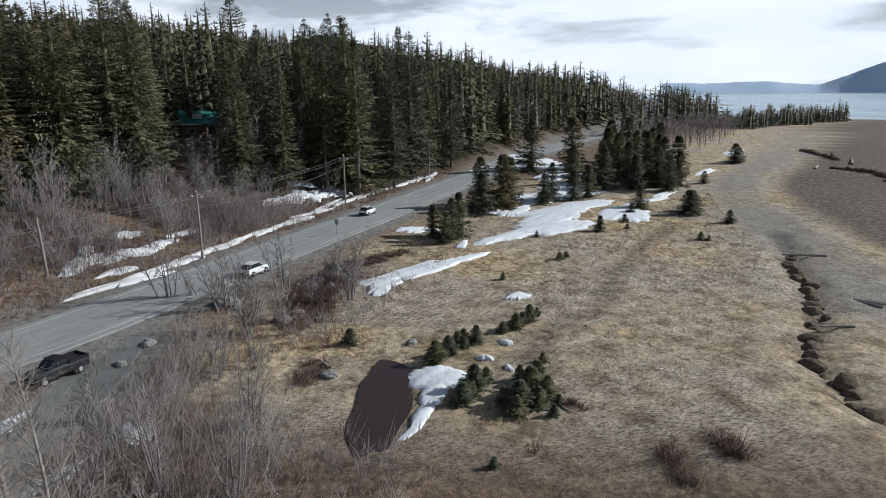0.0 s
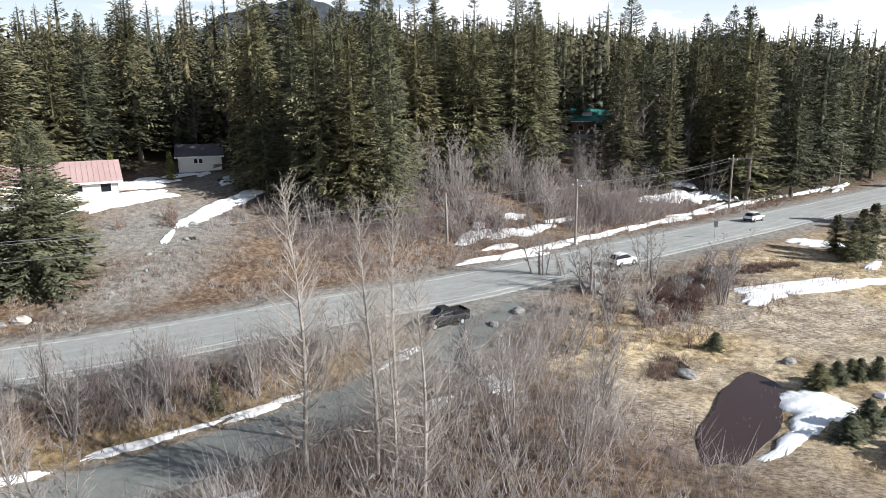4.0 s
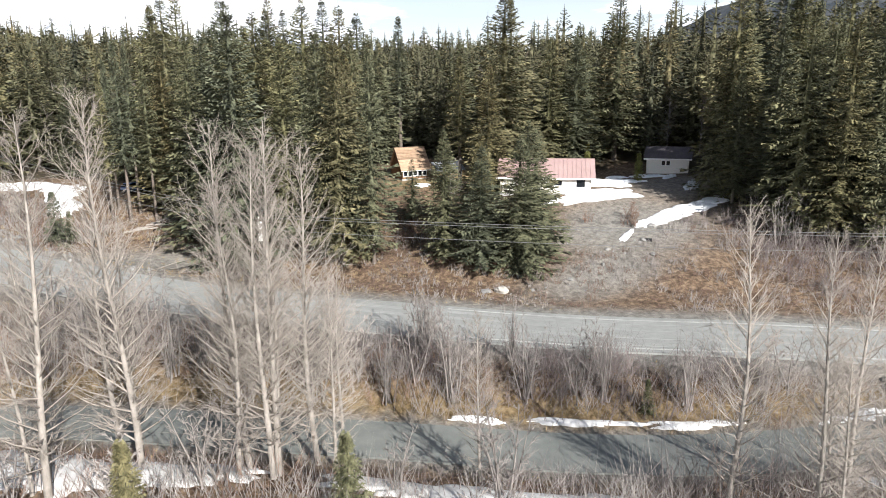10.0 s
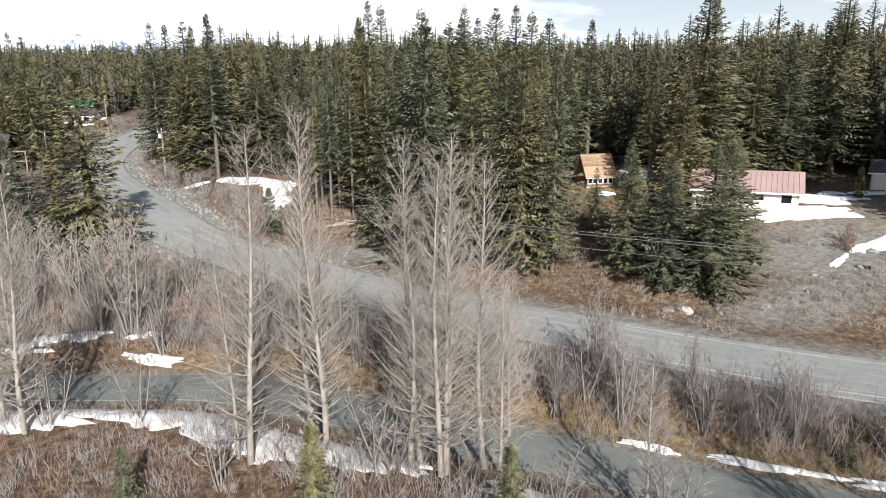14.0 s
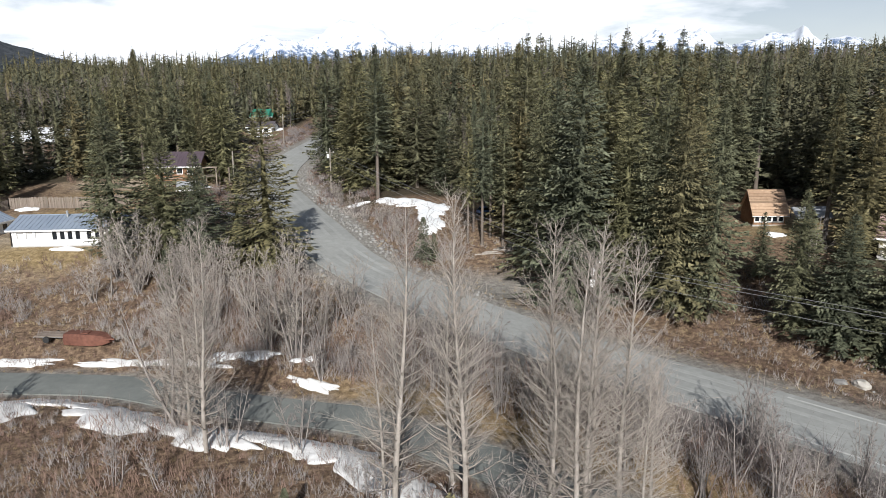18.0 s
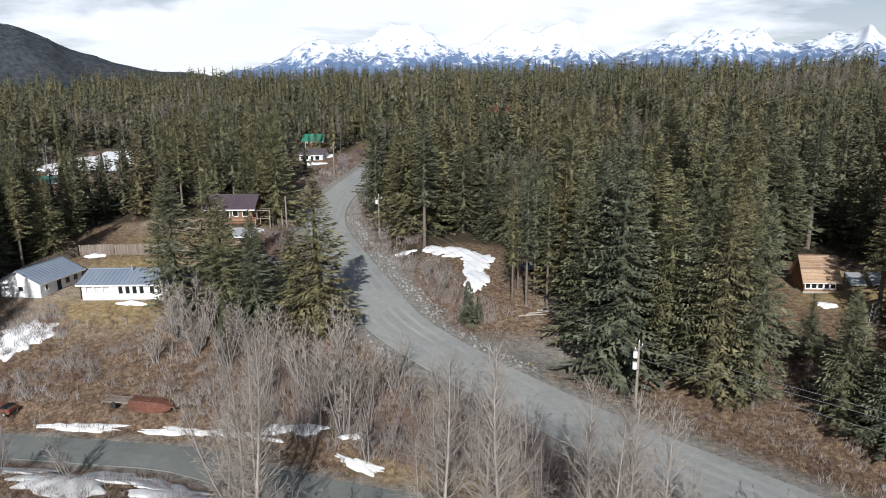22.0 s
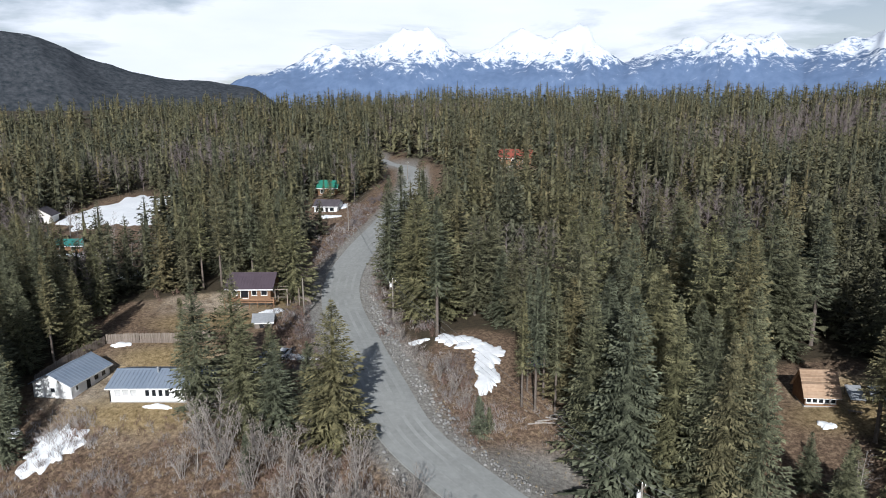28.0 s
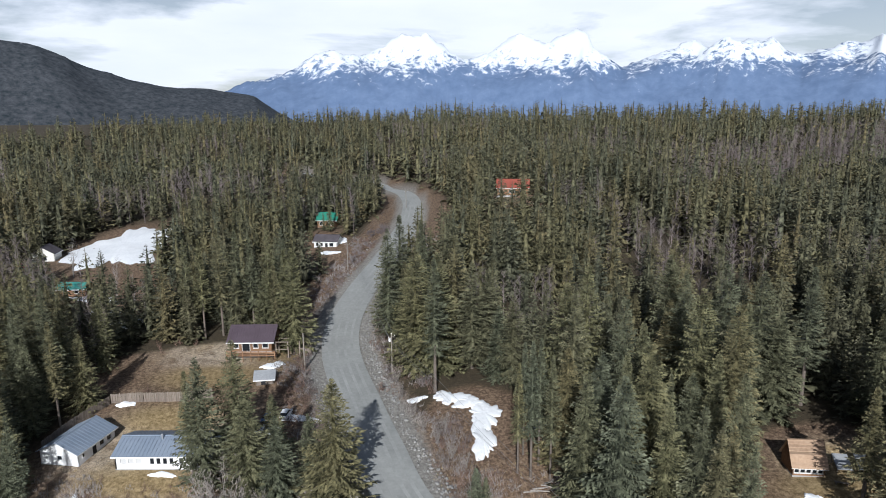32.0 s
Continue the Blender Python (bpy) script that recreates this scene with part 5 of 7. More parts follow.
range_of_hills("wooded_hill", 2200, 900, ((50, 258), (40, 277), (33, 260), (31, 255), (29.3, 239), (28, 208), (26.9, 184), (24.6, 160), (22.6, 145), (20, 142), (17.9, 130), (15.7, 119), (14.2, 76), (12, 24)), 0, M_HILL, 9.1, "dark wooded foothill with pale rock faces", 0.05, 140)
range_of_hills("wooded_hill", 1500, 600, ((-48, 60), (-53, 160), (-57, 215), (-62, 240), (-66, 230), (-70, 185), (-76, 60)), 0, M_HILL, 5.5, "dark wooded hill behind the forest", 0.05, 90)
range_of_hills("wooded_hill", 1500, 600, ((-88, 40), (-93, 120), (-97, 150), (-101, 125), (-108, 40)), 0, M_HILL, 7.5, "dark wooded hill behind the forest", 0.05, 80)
range_of_hills("far_hills", 4400, 500, ((-125, 60), (-131, 72), (-133, 66), (-136.3, 48), (-138, 105), (-139.3, 140), (-141, 170), (-145, 260), (-150, 350), (-160, 330)), 0, M_HAZEHILL, 2.5, "hazy blue mountains across the water", 0.12, 120)

# ---- houses ----
M_WHITE = simple("white_siding", (0.66, 0.67, 0.67), (0.80, 0.80, 0.79), 1.5, 0.7, stretch=(1, 1, 6))
M_CREAM = simple("pale_siding", (0.60, 0.58, 0.53), (0.74, 0.72, 0.67), 1.5, 0.7, stretch=(1, 1, 6))
M_BLUEROOF = simple("blue_grey_metal_roof", (0.20, 0.245, 0.31), (0.29, 0.335, 0.40), 2, 0.45, metal=0.2, stretch=(4, 0.4, 1))
M_PINKROOF = simple("faded_red_metal_roof", (0.31, 0.21, 0.20), (0.42, 0.30, 0.285), 2, 0.5, stretch=(4, 0.4, 1))
M_DARKROOF = simple("dark_shingle_roof", (0.05, 0.045, 0.05), (0.12, 0.105, 0.115), 3, 0.85, 0.01)
M_PLUMROOF = simple("plum_brown_metal_roof", (0.062, 0.045, 0.055), (0.105, 0.082, 0.098), 2, 0.5, stretch=(4, 0.4, 1))
M_GREENROOF = simple("green_metal_roof", (0.02, 0.15, 0.10), (0.05, 0.25, 0.18), 2, 0.45, stretch=(4, 0.4, 1))
M_TEAL = simple("teal_metal_roof", (0.03, 0.17, 0.15), (0.08, 0.28, 0.24), 2, 0.45, stretch=(4, 0.4, 1))
M_REDROOF = simple("red_metal_roof", (0.20, 0.05, 0.035), (0.33, 0.10, 0.07), 2, 0.5, stretch=(4, 0.4, 1))
M_TRIM = simple("white_trim", (0.68, 0.68, 0.67), (0.80, 0.80, 0.79), 3, 0.6)
M_WOOD = simple("weathered_board", (0.13, 0.105, 0.085), (0.29, 0.245, 0.205), 2.5, 0.85, 0.004, stretch=(1, 1, 0.2), vary=0.25)
M_LOG = simple("brown_timber", (0.16, 0.085, 0.045), (0.33, 0.20, 0.12), 2.5, 0.8, 0.004, vary=0.2)
M_PLANK = simple("orange_brown_plank", (0.24, 0.155, 0.10), (0.40, 0.29, 0.20), 2.5, 0.8, 0.004, vary=0.35)
M_RUST = simple("rusted_steel", (0.07, 0.028, 0.02), (0.19, 0.085, 0.06), 3, 0.85, 0.01)
M_STEEL = simple("galvanised_steel", (0.30, 0.31, 0.32), (0.48, 0.49, 0.50), 3, 0.5, metal=0.5)
M_POLE = simple("weathered_pole", (0.16, 0.14, 0.12), (0.34, 0.31, 0.27), 3, 0.85, stretch=(1, 1, 0.15))
M_WIRE = simple("power_cable", (0.12, 0.12, 0.125), (0.22, 0.22, 0.225), 3, 0.5)
M_DARK = simple("dark_interior", (0.012, 0.012, 0.014), (0.03, 0.03, 0.033), 2, 0.8)
M_CONCRETE = simple("concrete", (0.28, 0.28, 0.27), (0.42, 0.41, 0.40), 2, 0.9, 0.005)
m_, n_, l_, M_B = material("window_glass", 0.05)
M_B.inputs["Base Color"].default_value, M_B.inputs["Specular IOR Level"].default_value = (0.015, 0.018, 0.022, 1), 0.5
M_GLASS = m_
M_BLIND = simple("drawn_blind", (0.45, 0.45, 0.45), (0.58, 0.58, 0.57), 4, 0.8)


def wall_slab(bm, w, h, thick, openings, m):
    """A wall along x from 0 to w, with its outer face at y = 0, and openings (x0, x1, z0, z1) cut through it."""
    xs = sorted({0.0, w, *(o[0] for o in openings), *(o[1] for o in openings)})
    zs = sorted({-0.5, h, *(o[2] for o in openings), *(o[3] for o in openings)})
    made = {}

    def at(i, j, k):
        if (i, j, k) not in made:
            made[i, j, k] = bm.verts.new(m @ Vector((xs[i], thick * k, zs[j])))
        return made[i, j, k]

    def solid(i, j):
        if not (0 <= i < len(xs) - 1 and 0 <= j < len(zs) - 1):
            return False
        cx, cz = (xs[i] + xs[i + 1]) / 2, (zs[j] + zs[j + 1]) / 2
        return not any(o[0] < cx < o[1] and o[2] < cz < o[3] for o in openings)

    for i in range(len(xs) - 1):
        for j in range(len(zs) - 1):
            if solid(i, j):
                bm.faces.new((at(i, j, 0), at(i + 1, j, 0), at(i + 1, j + 1, 0), at(i, j + 1, 0)))
                bm.faces.new((at(i, j, 1), at(i, j + 1, 1), at(i + 1, j + 1, 1), at(i + 1, j, 1)))
                for (di, dj), (p, q) in (((-1, 0), ((i, j), (i, j + 1))), ((1, 0), ((i + 1, j), (i + 1, j + 1))), ((0, -1), ((i, j), (i + 1, j))), ((0, 1), ((i, j + 1), (i + 1, j + 1)))):
                    if not solid(i + di, j + dj):
                        bm.faces.new((at(*p, 0), at(*q, 0), at(*q, 1), at(*p, 1)))
    bmesh.ops.recalc_face_normals(bm, faces=bm.faces)


def house(name, at, turn, w, d, h, rise, wall, roof, label, category="house", front=(), right=(), left=(), doors=(), over=0.45, ridge="x", base=0.0, seams=0, chimney=None, glass=None):
    """A gabled house: four walls with openings, two roof slopes, gables, windows and doors. Front faces -y, and x runs along it."""
    e = thing(name, at, turn, label, category)
    z0 = base
    ang = {"front": pose(0, 0, z0), "right": pose(w, 0, z0, 0, 0, 90), "back": pose(w, d, z0, 0, 0, 180), "left": pose(0, d, z0, 0, 0, 270)}
    length = {"front": w, "right": d, "back": w, "left": d}
    wins = {"front": front, "right": right, "back": (), "left": left}
    for sd, m in ang.items():
        holes = [(o[0], o[0] + o[1], o[2], o[2] + o[3]) for o in wins[sd]] + [(o[1], o[1] + o[2], 0.02, o[3]) for o in doors if o[0] == sd]
        bm = bmesh.new()
        wall_slab(bm, length[sd], h, 0.2, holes, m)
        wl_ = part("wall", bm, wall, e)
        for o in wins[sd]:
            x0, z1, ww, hh = o[0], o[2], o[1], o[3]
            fr = bmesh.new()
            for lo, hi in (((x0 - 0.09, -0.04, z1 - 0.09), (x0 + ww + 0.09, 0.06, z1)), ((x0 - 0.09, -0.04, z1 + hh), (x0 + ww + 0.09, 0.06, z1 + hh + 0.09)),
                           ((x0 - 0.09, -0.04, z1), (x0, 0.06, z1 + hh)), ((x0 + ww, -0.04, z1), (x0 + ww + 0.09, 0.06, z1 + hh))):
                box(fr, lo, hi, m)
            wn_ = part("window", fr, M_TRIM, e, "white window frame")
            gl = bmesh.new()
            box(gl, (x0, 0.07, z1), (x0 + ww, 0.10, z1 + hh), m)
            part("pane", gl, o[4] if len(o) > 4 else M_GLASS, wn_)
            si = bmesh.new()
            box(si, (x0 - 0.12, -0.10, z1 - 0.14), (x0 + ww + 0.12, -0.03, z1 - 0.09), m)
            part("sill", si, M_TRIM, wn_)
        for o in doors:
            if o[0] == sd:
                db = bmesh.new()
                box(db, (o[1], 0.05, 0.02), (o[1] + o[2], 0.11, o[3]), m)
                dr = part("door", db, o[4], e, "plain house door")
                hb = bmesh.new()
                box(hb, (o[1] + o[2] - 0.14, -0.01, 0.98), (o[1] + o[2] - 0.08, 0.05, 1.1), m)
                part("handle", hb, M_STEEL, dr)
    # gables and roof
    if ridge == "x":
        slopes = (((-over, -over), (w + over, -over), (w + over, d / 2), (-over, d / 2)), ((w + over, d + over), (-over, d + over), (-over, d / 2), (w + over, d / 2)))
        gables = (((0, 0), (0, d), (0, d / 2)), ((w, 0), (w, d), (w, d / 2)))
        fall = over * rise / (d / 2)
    else:
        slopes = (((-over, d + over), (-over, -over), (w / 2, -over), (w / 2, d + over)), ((w + over, -over), (w + over, d + over), (w / 2, d + over), (w / 2, -over)))
        gables = (((0, 0), (w, 0), (w / 2, 0)), ((0, d), (w, d), (w / 2, d)))
        fall = over * rise / (w / 2)
    for tri in gables:
        bm = bmesh.new()
        inner = (0.12 if tri[0][0] == 0 else -0.12, 0) if ridge == "x" else (0, 0.12 if tri[0][1] == 0 else -0.12)
        a3 = [bm.verts.new((p[0], p[1], z0 + h + (rise if k == 2 else 0))) for k, p in enumerate(tri)]
        b3 = [bm.verts.new((p[0] + inner[0], p[1] + inner[1], z0 + h + (rise if k == 2 else 0))) for k, p in enumerate(tri)]
        bm.faces.new(a3)
        bm.faces.new(b3[::-1])
        for i in range(3):
            bm.faces.new((a3[i], b3[i], b3[(i + 1) % 3], a3[(i + 1) % 3]))
        bmesh.ops.recalc_face_normals(bm, faces=bm.faces)
        part("gable", bm, wall, e)
    for q in slopes:
        bm = bmesh.new()
        zz = (z0 + h - fall + 0.02, z0 + h - fall + 0.02, z0 + h + rise + 0.02, z0 + h + rise + 0.02)
        up = [bm.verts.new((p[0], p[1], z + 0.12)) for p, z in zip(q, zz)]
        dn = [bm.verts.new((p[0], p[1], z)) for p, z in zip(q, zz)]
        bm.faces.new(up)
        bm.faces.new(dn[::-1])
        for i in range(4):
            bm.faces.new((up[i], dn[i], dn[(i + 1) % 4], up[(i + 1) % 4]))
        bmesh.ops.recalc_face_normals(bm, faces=bm.faces)
        rf = part("roof", bm, roof, e)
        if seams:
            P = [Vector((*p, z + 0.125)) for p, z in zip(q, zz)]
            for i in range(1, seams):
                f = i / seams
                s0, s1 = P[0].lerp(P[1], f), P[3].lerp(P[2], f)
                sb = bmesh.new()
                side = (P[1] - P[0]).normalized() * 0.03
                vs_ = [sb.verts.new(v) for v in (s0 - side, s0 + side, s1 + side, s1 - side)] + [sb.verts.new(v + Vector((0, 0, 0.05))) for v in (s0 - side, s0 + side, s1 + side, s1 - side)]
                for f4 in ((4, 5, 6, 7), (0, 1, 5, 4), (1, 2, 6, 5), (2, 3, 7, 6), (3, 0, 4, 7)):
                    sb.faces.new([vs_[k] for k in f4])
                part("seam", sb, roof, rf)
    if ridge == "x":
        cap = boxes(((-over, d / 2 - 0.12, z0 + h + rise + 0.08), (w + over, d / 2 + 0.12, z0 + h + rise + 0.19)))
        fas = boxes(((-over, -over - 0.03, z0 + h - fall - 0.08), (w + over, -over, z0 + h - fall + 0.15)))
    else:
        cap = boxes(((w / 2 - 0.12, -over, z0 + h + rise + 0.08), (w / 2 + 0.12, d + over, z0 + h + rise + 0.19)))
        fas = boxes(((w + over, -over, z0 + h - fall - 0.08), (w + over + 0.03, d + over, z0 + h - fall + 0.15)))
    part("ridge_cap", cap, roof, e)
    part("fascia", fas, M_TRIM, e)
    slab = boxes(((-0.02, -0.02, -1.5), (w + 0.02, d + 0.02, z0 + 0.02))) if base else boxes(((-0.05, -0.05, -1.5), (w + 0.05, d + 0.05, 0.12)))
    part("foundation", slab, M_CONCRETE, e)
    if chimney:
        bm = bmesh.new()
        bmesh.ops.create_cone(bm, cap_ends=True, segments=12, radius1=0.13, radius2=0.13, depth=1.2, matrix=pose(chimney[0], chimney[1], z0 + h + rise * 0.75 + 0.4))
        bmesh.ops.create_cone(bm, cap_ends=True, segments=12, radius1=0.24, radius2=0.08, depth=0.16, matrix=pose(chimney[0], chimney[1], z0 + h + rise * 0.75 + 1.06))
        part("chimney", bm, M_STEEL, e, "grey metal flue with a cap")
    return e


house("white_house", (-53, 94.3, 6.15), 0, 15.5, 8, 2.5, 1.35, M_WHITE, M_BLUEROOF, "long white house with a blue-grey metal roof on the bank", seams=26, chimney=(6.6, 3.2),
      front=((0.9, 0.9, 1.15, 0.95, M_BLIND), (2.15, 0.9, 1.15, 0.95, M_BLIND), (3.4, 0.9, 1.15, 0.95, M_BLIND), (5.7, 0.62, 1.0, 1.2), (6.75, 0.62, 1.0, 1.2), (7.8, 0.62, 1.0, 1.2), (8.85, 0.62, 1.0, 1.2), (10.4, 0.62, 1.0, 1.2), (11.5, 0.62, 1.0, 1.2), (13, 1.1, 1.0, 1.1)),
      right=((2, 1.2, 1, 1.1),), left=((3, 1.2, 1, 1.1),))
house("garage", (-66.2, 96.2, 6.2), -10, 7.0, 9.0, 2.5, 1.7, M_WHITE, M_BLUEROOF, "white garage with a blue-grey metal gable roof", "garage", ridge="y", seams=14,
      front=((3.2, 0.8, 1.1, 0.7),), right=((1.0, 0.5, 1.2, 0.8), (5.2, 1.0, 1.1, 0.9), (7.0, 1.0, 1.1, 0.9)), doors=(("right", 3.4, 0.95, 2.05, M_DARK),))
house("red_roofed_house", (58.6, 70.4, 7.75), -44.6, 12.6, 8.0, 2.45, 2.0, M_CREAM, M_PINKROOF, "pale house with a faded pink-red metal roof", seams=22, over=0.55,
      front=((4.0, 1.1, 1.2, 0.9), (7.0, 1.6, 1.2, 0.7), (10.6, 1.15, 1.0, 1.25)), right=((2.2, 1.2, 1.1, 1.1),), doors=(("right", 5.2, 0.95, 2.05, M_LOG),))
house("shed", (89.2, 69.4, 8.5), -56, 6.6, 6.0, 2.7, 1.5, M_CREAM, M_DARKROOF, "pale grey shed with a dark shingle roof in the shade", "shed", front=((2.4, 0.55, 1.5, 0.7), (3.15, 0.55, 1.5, 0.7)), doors=(("right", 2.0, 1.0, 2.05, M_TRIM),))
house("brown_house", (-46.2, 132.6, 9.7), 0.5, 9.0, 7.5, 2.6, 2.2, M_LOG, M_PLUMROOF, "brown timber house with a plum-brown metal roof and a deck", base=1.9, over=0.7, seams=16,
      front=((0.8, 1.0, 0.9, 1.1), (2.6, 1.6, 0.2, 1.9), (5.0, 1.0, 0.9, 1.1), (7.0, 1.2, 0.9, 1.1)), right=((2, 1, 1, 1),))
house("white_cottage", (-44.6, 219.5, 16.2), -8, 8.2, 7.0, 2.6, 1.7, M_WHITE, M_DARKROOF, "small white cottage with a dark roof beside the road", front=((0.8, 0.8, 1.0, 1.1), (2.4, 0.8, 1.0, 1.1), (5.6, 1.4, 0.9, 1.2)), doors=(("front", 4.0, 0.95, 2.05, M_DARK),), right=((2, 1, 1, 1),))
house("green_roofed_house", (-48.6, 247, 18.0), -5, 7.6, 7, 3.0, 2.4, M_LOG, M_GREENROOF, "timber house with a bright green metal roof", front=((1.2, 1.2, 1.0, 1.2), (4.6, 1.8, 1.0, 1.2)), base=0.8, seams=12)
house("cabin", (52.6, 87.2, 8.55), -6, 4.6, 4.2, 1.9, 2.9, M_LOG, M_PLANK, "small cabin with an orange-brown plank roof", "cabin", over=0.35, seams=0,
      front=((0.25, 0.62, 0.6, 1.05), (1.1, 0.62, 0.6, 1.05), (1.95, 0.62, 0.6, 1.05), (2.8, 0.62, 0.6, 1.05), (3.65, 0.62, 0.6, 1.05)))
house("teal_roofed_house", (160, 13.5, 10.6), -84, 9, 9, 3.2, 2.6, M_LOG, M_TEAL, "house with a teal metal roof among the spruces", seams=12, base=0.6, front=((1.5, 1.2, 1, 1.1), (5.5, 1.8, 1, 1.2)))
teal = bpy.data.objects["teal_roofed_house"]
bm = bmesh.new()
box(bm, (0, -0.06, -0.15), (5.4, 0.06, 0.15), pose(9.5, -0.5, 3.75, 0, 0, 90) @ pose(0, 0, 0, 0, -30, 0))
part("barge_board", bm, M_TRIM, teal, "white barge board along the gable")
bm = bmesh.new()
box(bm, (2.4, 0, 0.0), (4.6, 2.0, 0.05), pose(0, 0.9, 4.78, 30, 0, 0))
part("roof_panel", bm, M_BLIND, teal, "pale translucent roof panel")
house("hill_house", (23, 268, 27.5), -8, 13, 8, 3.2, 3.0, M_LOG, M_REDROOF, "house with a red metal roof deep in the woods", seams=18, base=0.8, front=((1, 1.4, 1, 1.2), (5, 2.2, 1, 1.3), (9.5, 1.4, 1, 1.2)))
house("hut", (-134, 205, 15.2), 10, 7, 6, 2.8, 2.2, M_CREAM, M_DARKROOF, "grey hut with a pale gable at the clearing", "hut", ridge="y", front=((2.4, 2.2, 0.6, 1.6),))
house("outbuilding", (-107, 172, 12.9), 4, 8, 5, 2.3, 1.2, M_LOG, M_TEAL, "low outbuilding with a green roof among trees", "outbuilding", front=((2, 1, 1, 1), (5, 1, 1, 1)))
house("workshop", (-37, 119, 9.2), 8, 3.4, 3.0, 1.9, 1.0, M_WOOD, M_STEEL, "small weathered shed with a grey roof", "shed", doors=(("front", 1.0, 0.9, 1.8, M_DARK),))

# plank courses of the cabin roof
slope = math.atan2(2.9, 2.1)
cab = bpy.data.objects["cabin"]
roofs = [o for o in cab.children if o.name.startswith("roof")]
for i in range(8):
    f0 = i / 8
    bm = bmesh.new()
    y0, zz = -0.35 + f0 * 2.45, 1.9 - 0.48 + f0 * 3.38
    box(bm, (-0.36, -0.02, 0.10), (4.96, 0.36, 0.16), pose(0, y0, zz, math.degrees(slope), 0, 0))
    part("plank", bm, M_PLANK, roofs[0])

# deck of the brown house
deck = thing("deck", (-46.6, 130.6, 9.7), 0.5, "raised brown timber deck with a board railing", "deck")
part("platform", boxes(((0, 0, 1.62), (10.6, 2.0, 1.80))), M_LOG, deck)
post_b = boxes(((-0.07, -0.07, -0.6), (0.07, 0.07, 2.75)))
me_post = bpy.data.meshes.new("post")
post_b.to_mesh(me_post)
me_post.materials.append(M_LOG)
for i in range(7):
    o = new("post", me_post)
    o.parent, o.location = deck, (0.1 + i * 1.73, 0.08, 0)
for k, z in enumerate((2.05, 2.35, 2.66)):
    part("rail", boxes(((0, 0.02, z), (10.6, 0.06, z + 0.16))), M_LOG, deck)
frame_ = thing("timber_frame", (-36.4, 133.2, 10.2), 0, "open weathered timber frame beside the brown house", "frame")
for x, y in ((0, 0), (2.6, 0), (0, 2.4), (2.6, 2.4), (5.0, 0.6)):
    part("post", boxes(((x - 0.09, y - 0.09, -0.6), (x + 0.09, y + 0.09, 3.4))), M_WOOD, frame_)
for z in (1.6, 3.3):
    part("beam", boxes(((-0.2, -0.07, z), (2.8, 0.07, z + 0.16))), M_WOOD, frame_)
    part("beam", boxes(((-0.2, 2.33, z), (2.8, 2.47, z + 0.16))), M_WOOD, frame_)


# ---- fences ----
def fence(points, tall, label):
    f = thing("fence", (points[0][0], points[0][1], ground_z(*points[0])), 0, label, "fence", "board fences")
    bm = boxes(((-0.075, -0.012, 0), (0.075, 0.012, tall)))
    board = bpy.data.meshes.new("board")
    bm.to_mesh(board)
    board.materials.append(M_WOOD)
    org = Vector((points[0][0], points[0][1], ground_z(*points[0])))
    for (x0, y0), (x1, y1) in zip(points[:-1], points[1:]):
        ln, ang_ = math.hypot(x1 - x0, y1 - y0), math.atan2(y1 - y0, x1 - x0)
        for i in range(int(ln / 0.165)):
            u = (i + 0.5) * 0.165 / ln
            x, y = x0 + (x1 - x0) * u, y0 + (y1 - y0) * u
            o = new("board", board)
            o.parent = f
            o.matrix_basis = pose(x - org.x, y - org.y, ground_z(x, y) - org.z - 0.1, 0, rng.uniform(-1.2, 1.2), math.degrees(ang_)) @ Matrix.Diagonal((1, 1, rng.uniform(0.94, 1.05), 1))
        for z in (0.4, 1.5):
            bm = bmesh.new()
            za, zb = ground_z(x0, y0) - org.z + z, ground_z(x1, y1) - org.z + z
            pv, pf = [], []
            tube(pv, pf, [np.array((x0 - org.x, y0 - org.y + 0.06, za)), np.array((x1 - org.x, y1 - org.y + 0.06, zb))], [0.05, 0.05], 4)
            o = new("rail", mesh_of("rail", np.array(pv), pf, M_WOOD))
            o.parent = f


fence([(-63, 113.4), (-57, 114.0), (-44, 114.8)], 2.0, "weathered grey-brown board fence behind the yard")
fence([(-68, 99.5), (-65.4, 106), (-63, 113.2)], 1.8, "weathered board fence in the shade beside the garage")
fence([(-33.4, 136.2), (-29.4, 137.2)], 1.6, "short board fence beside the brown house")


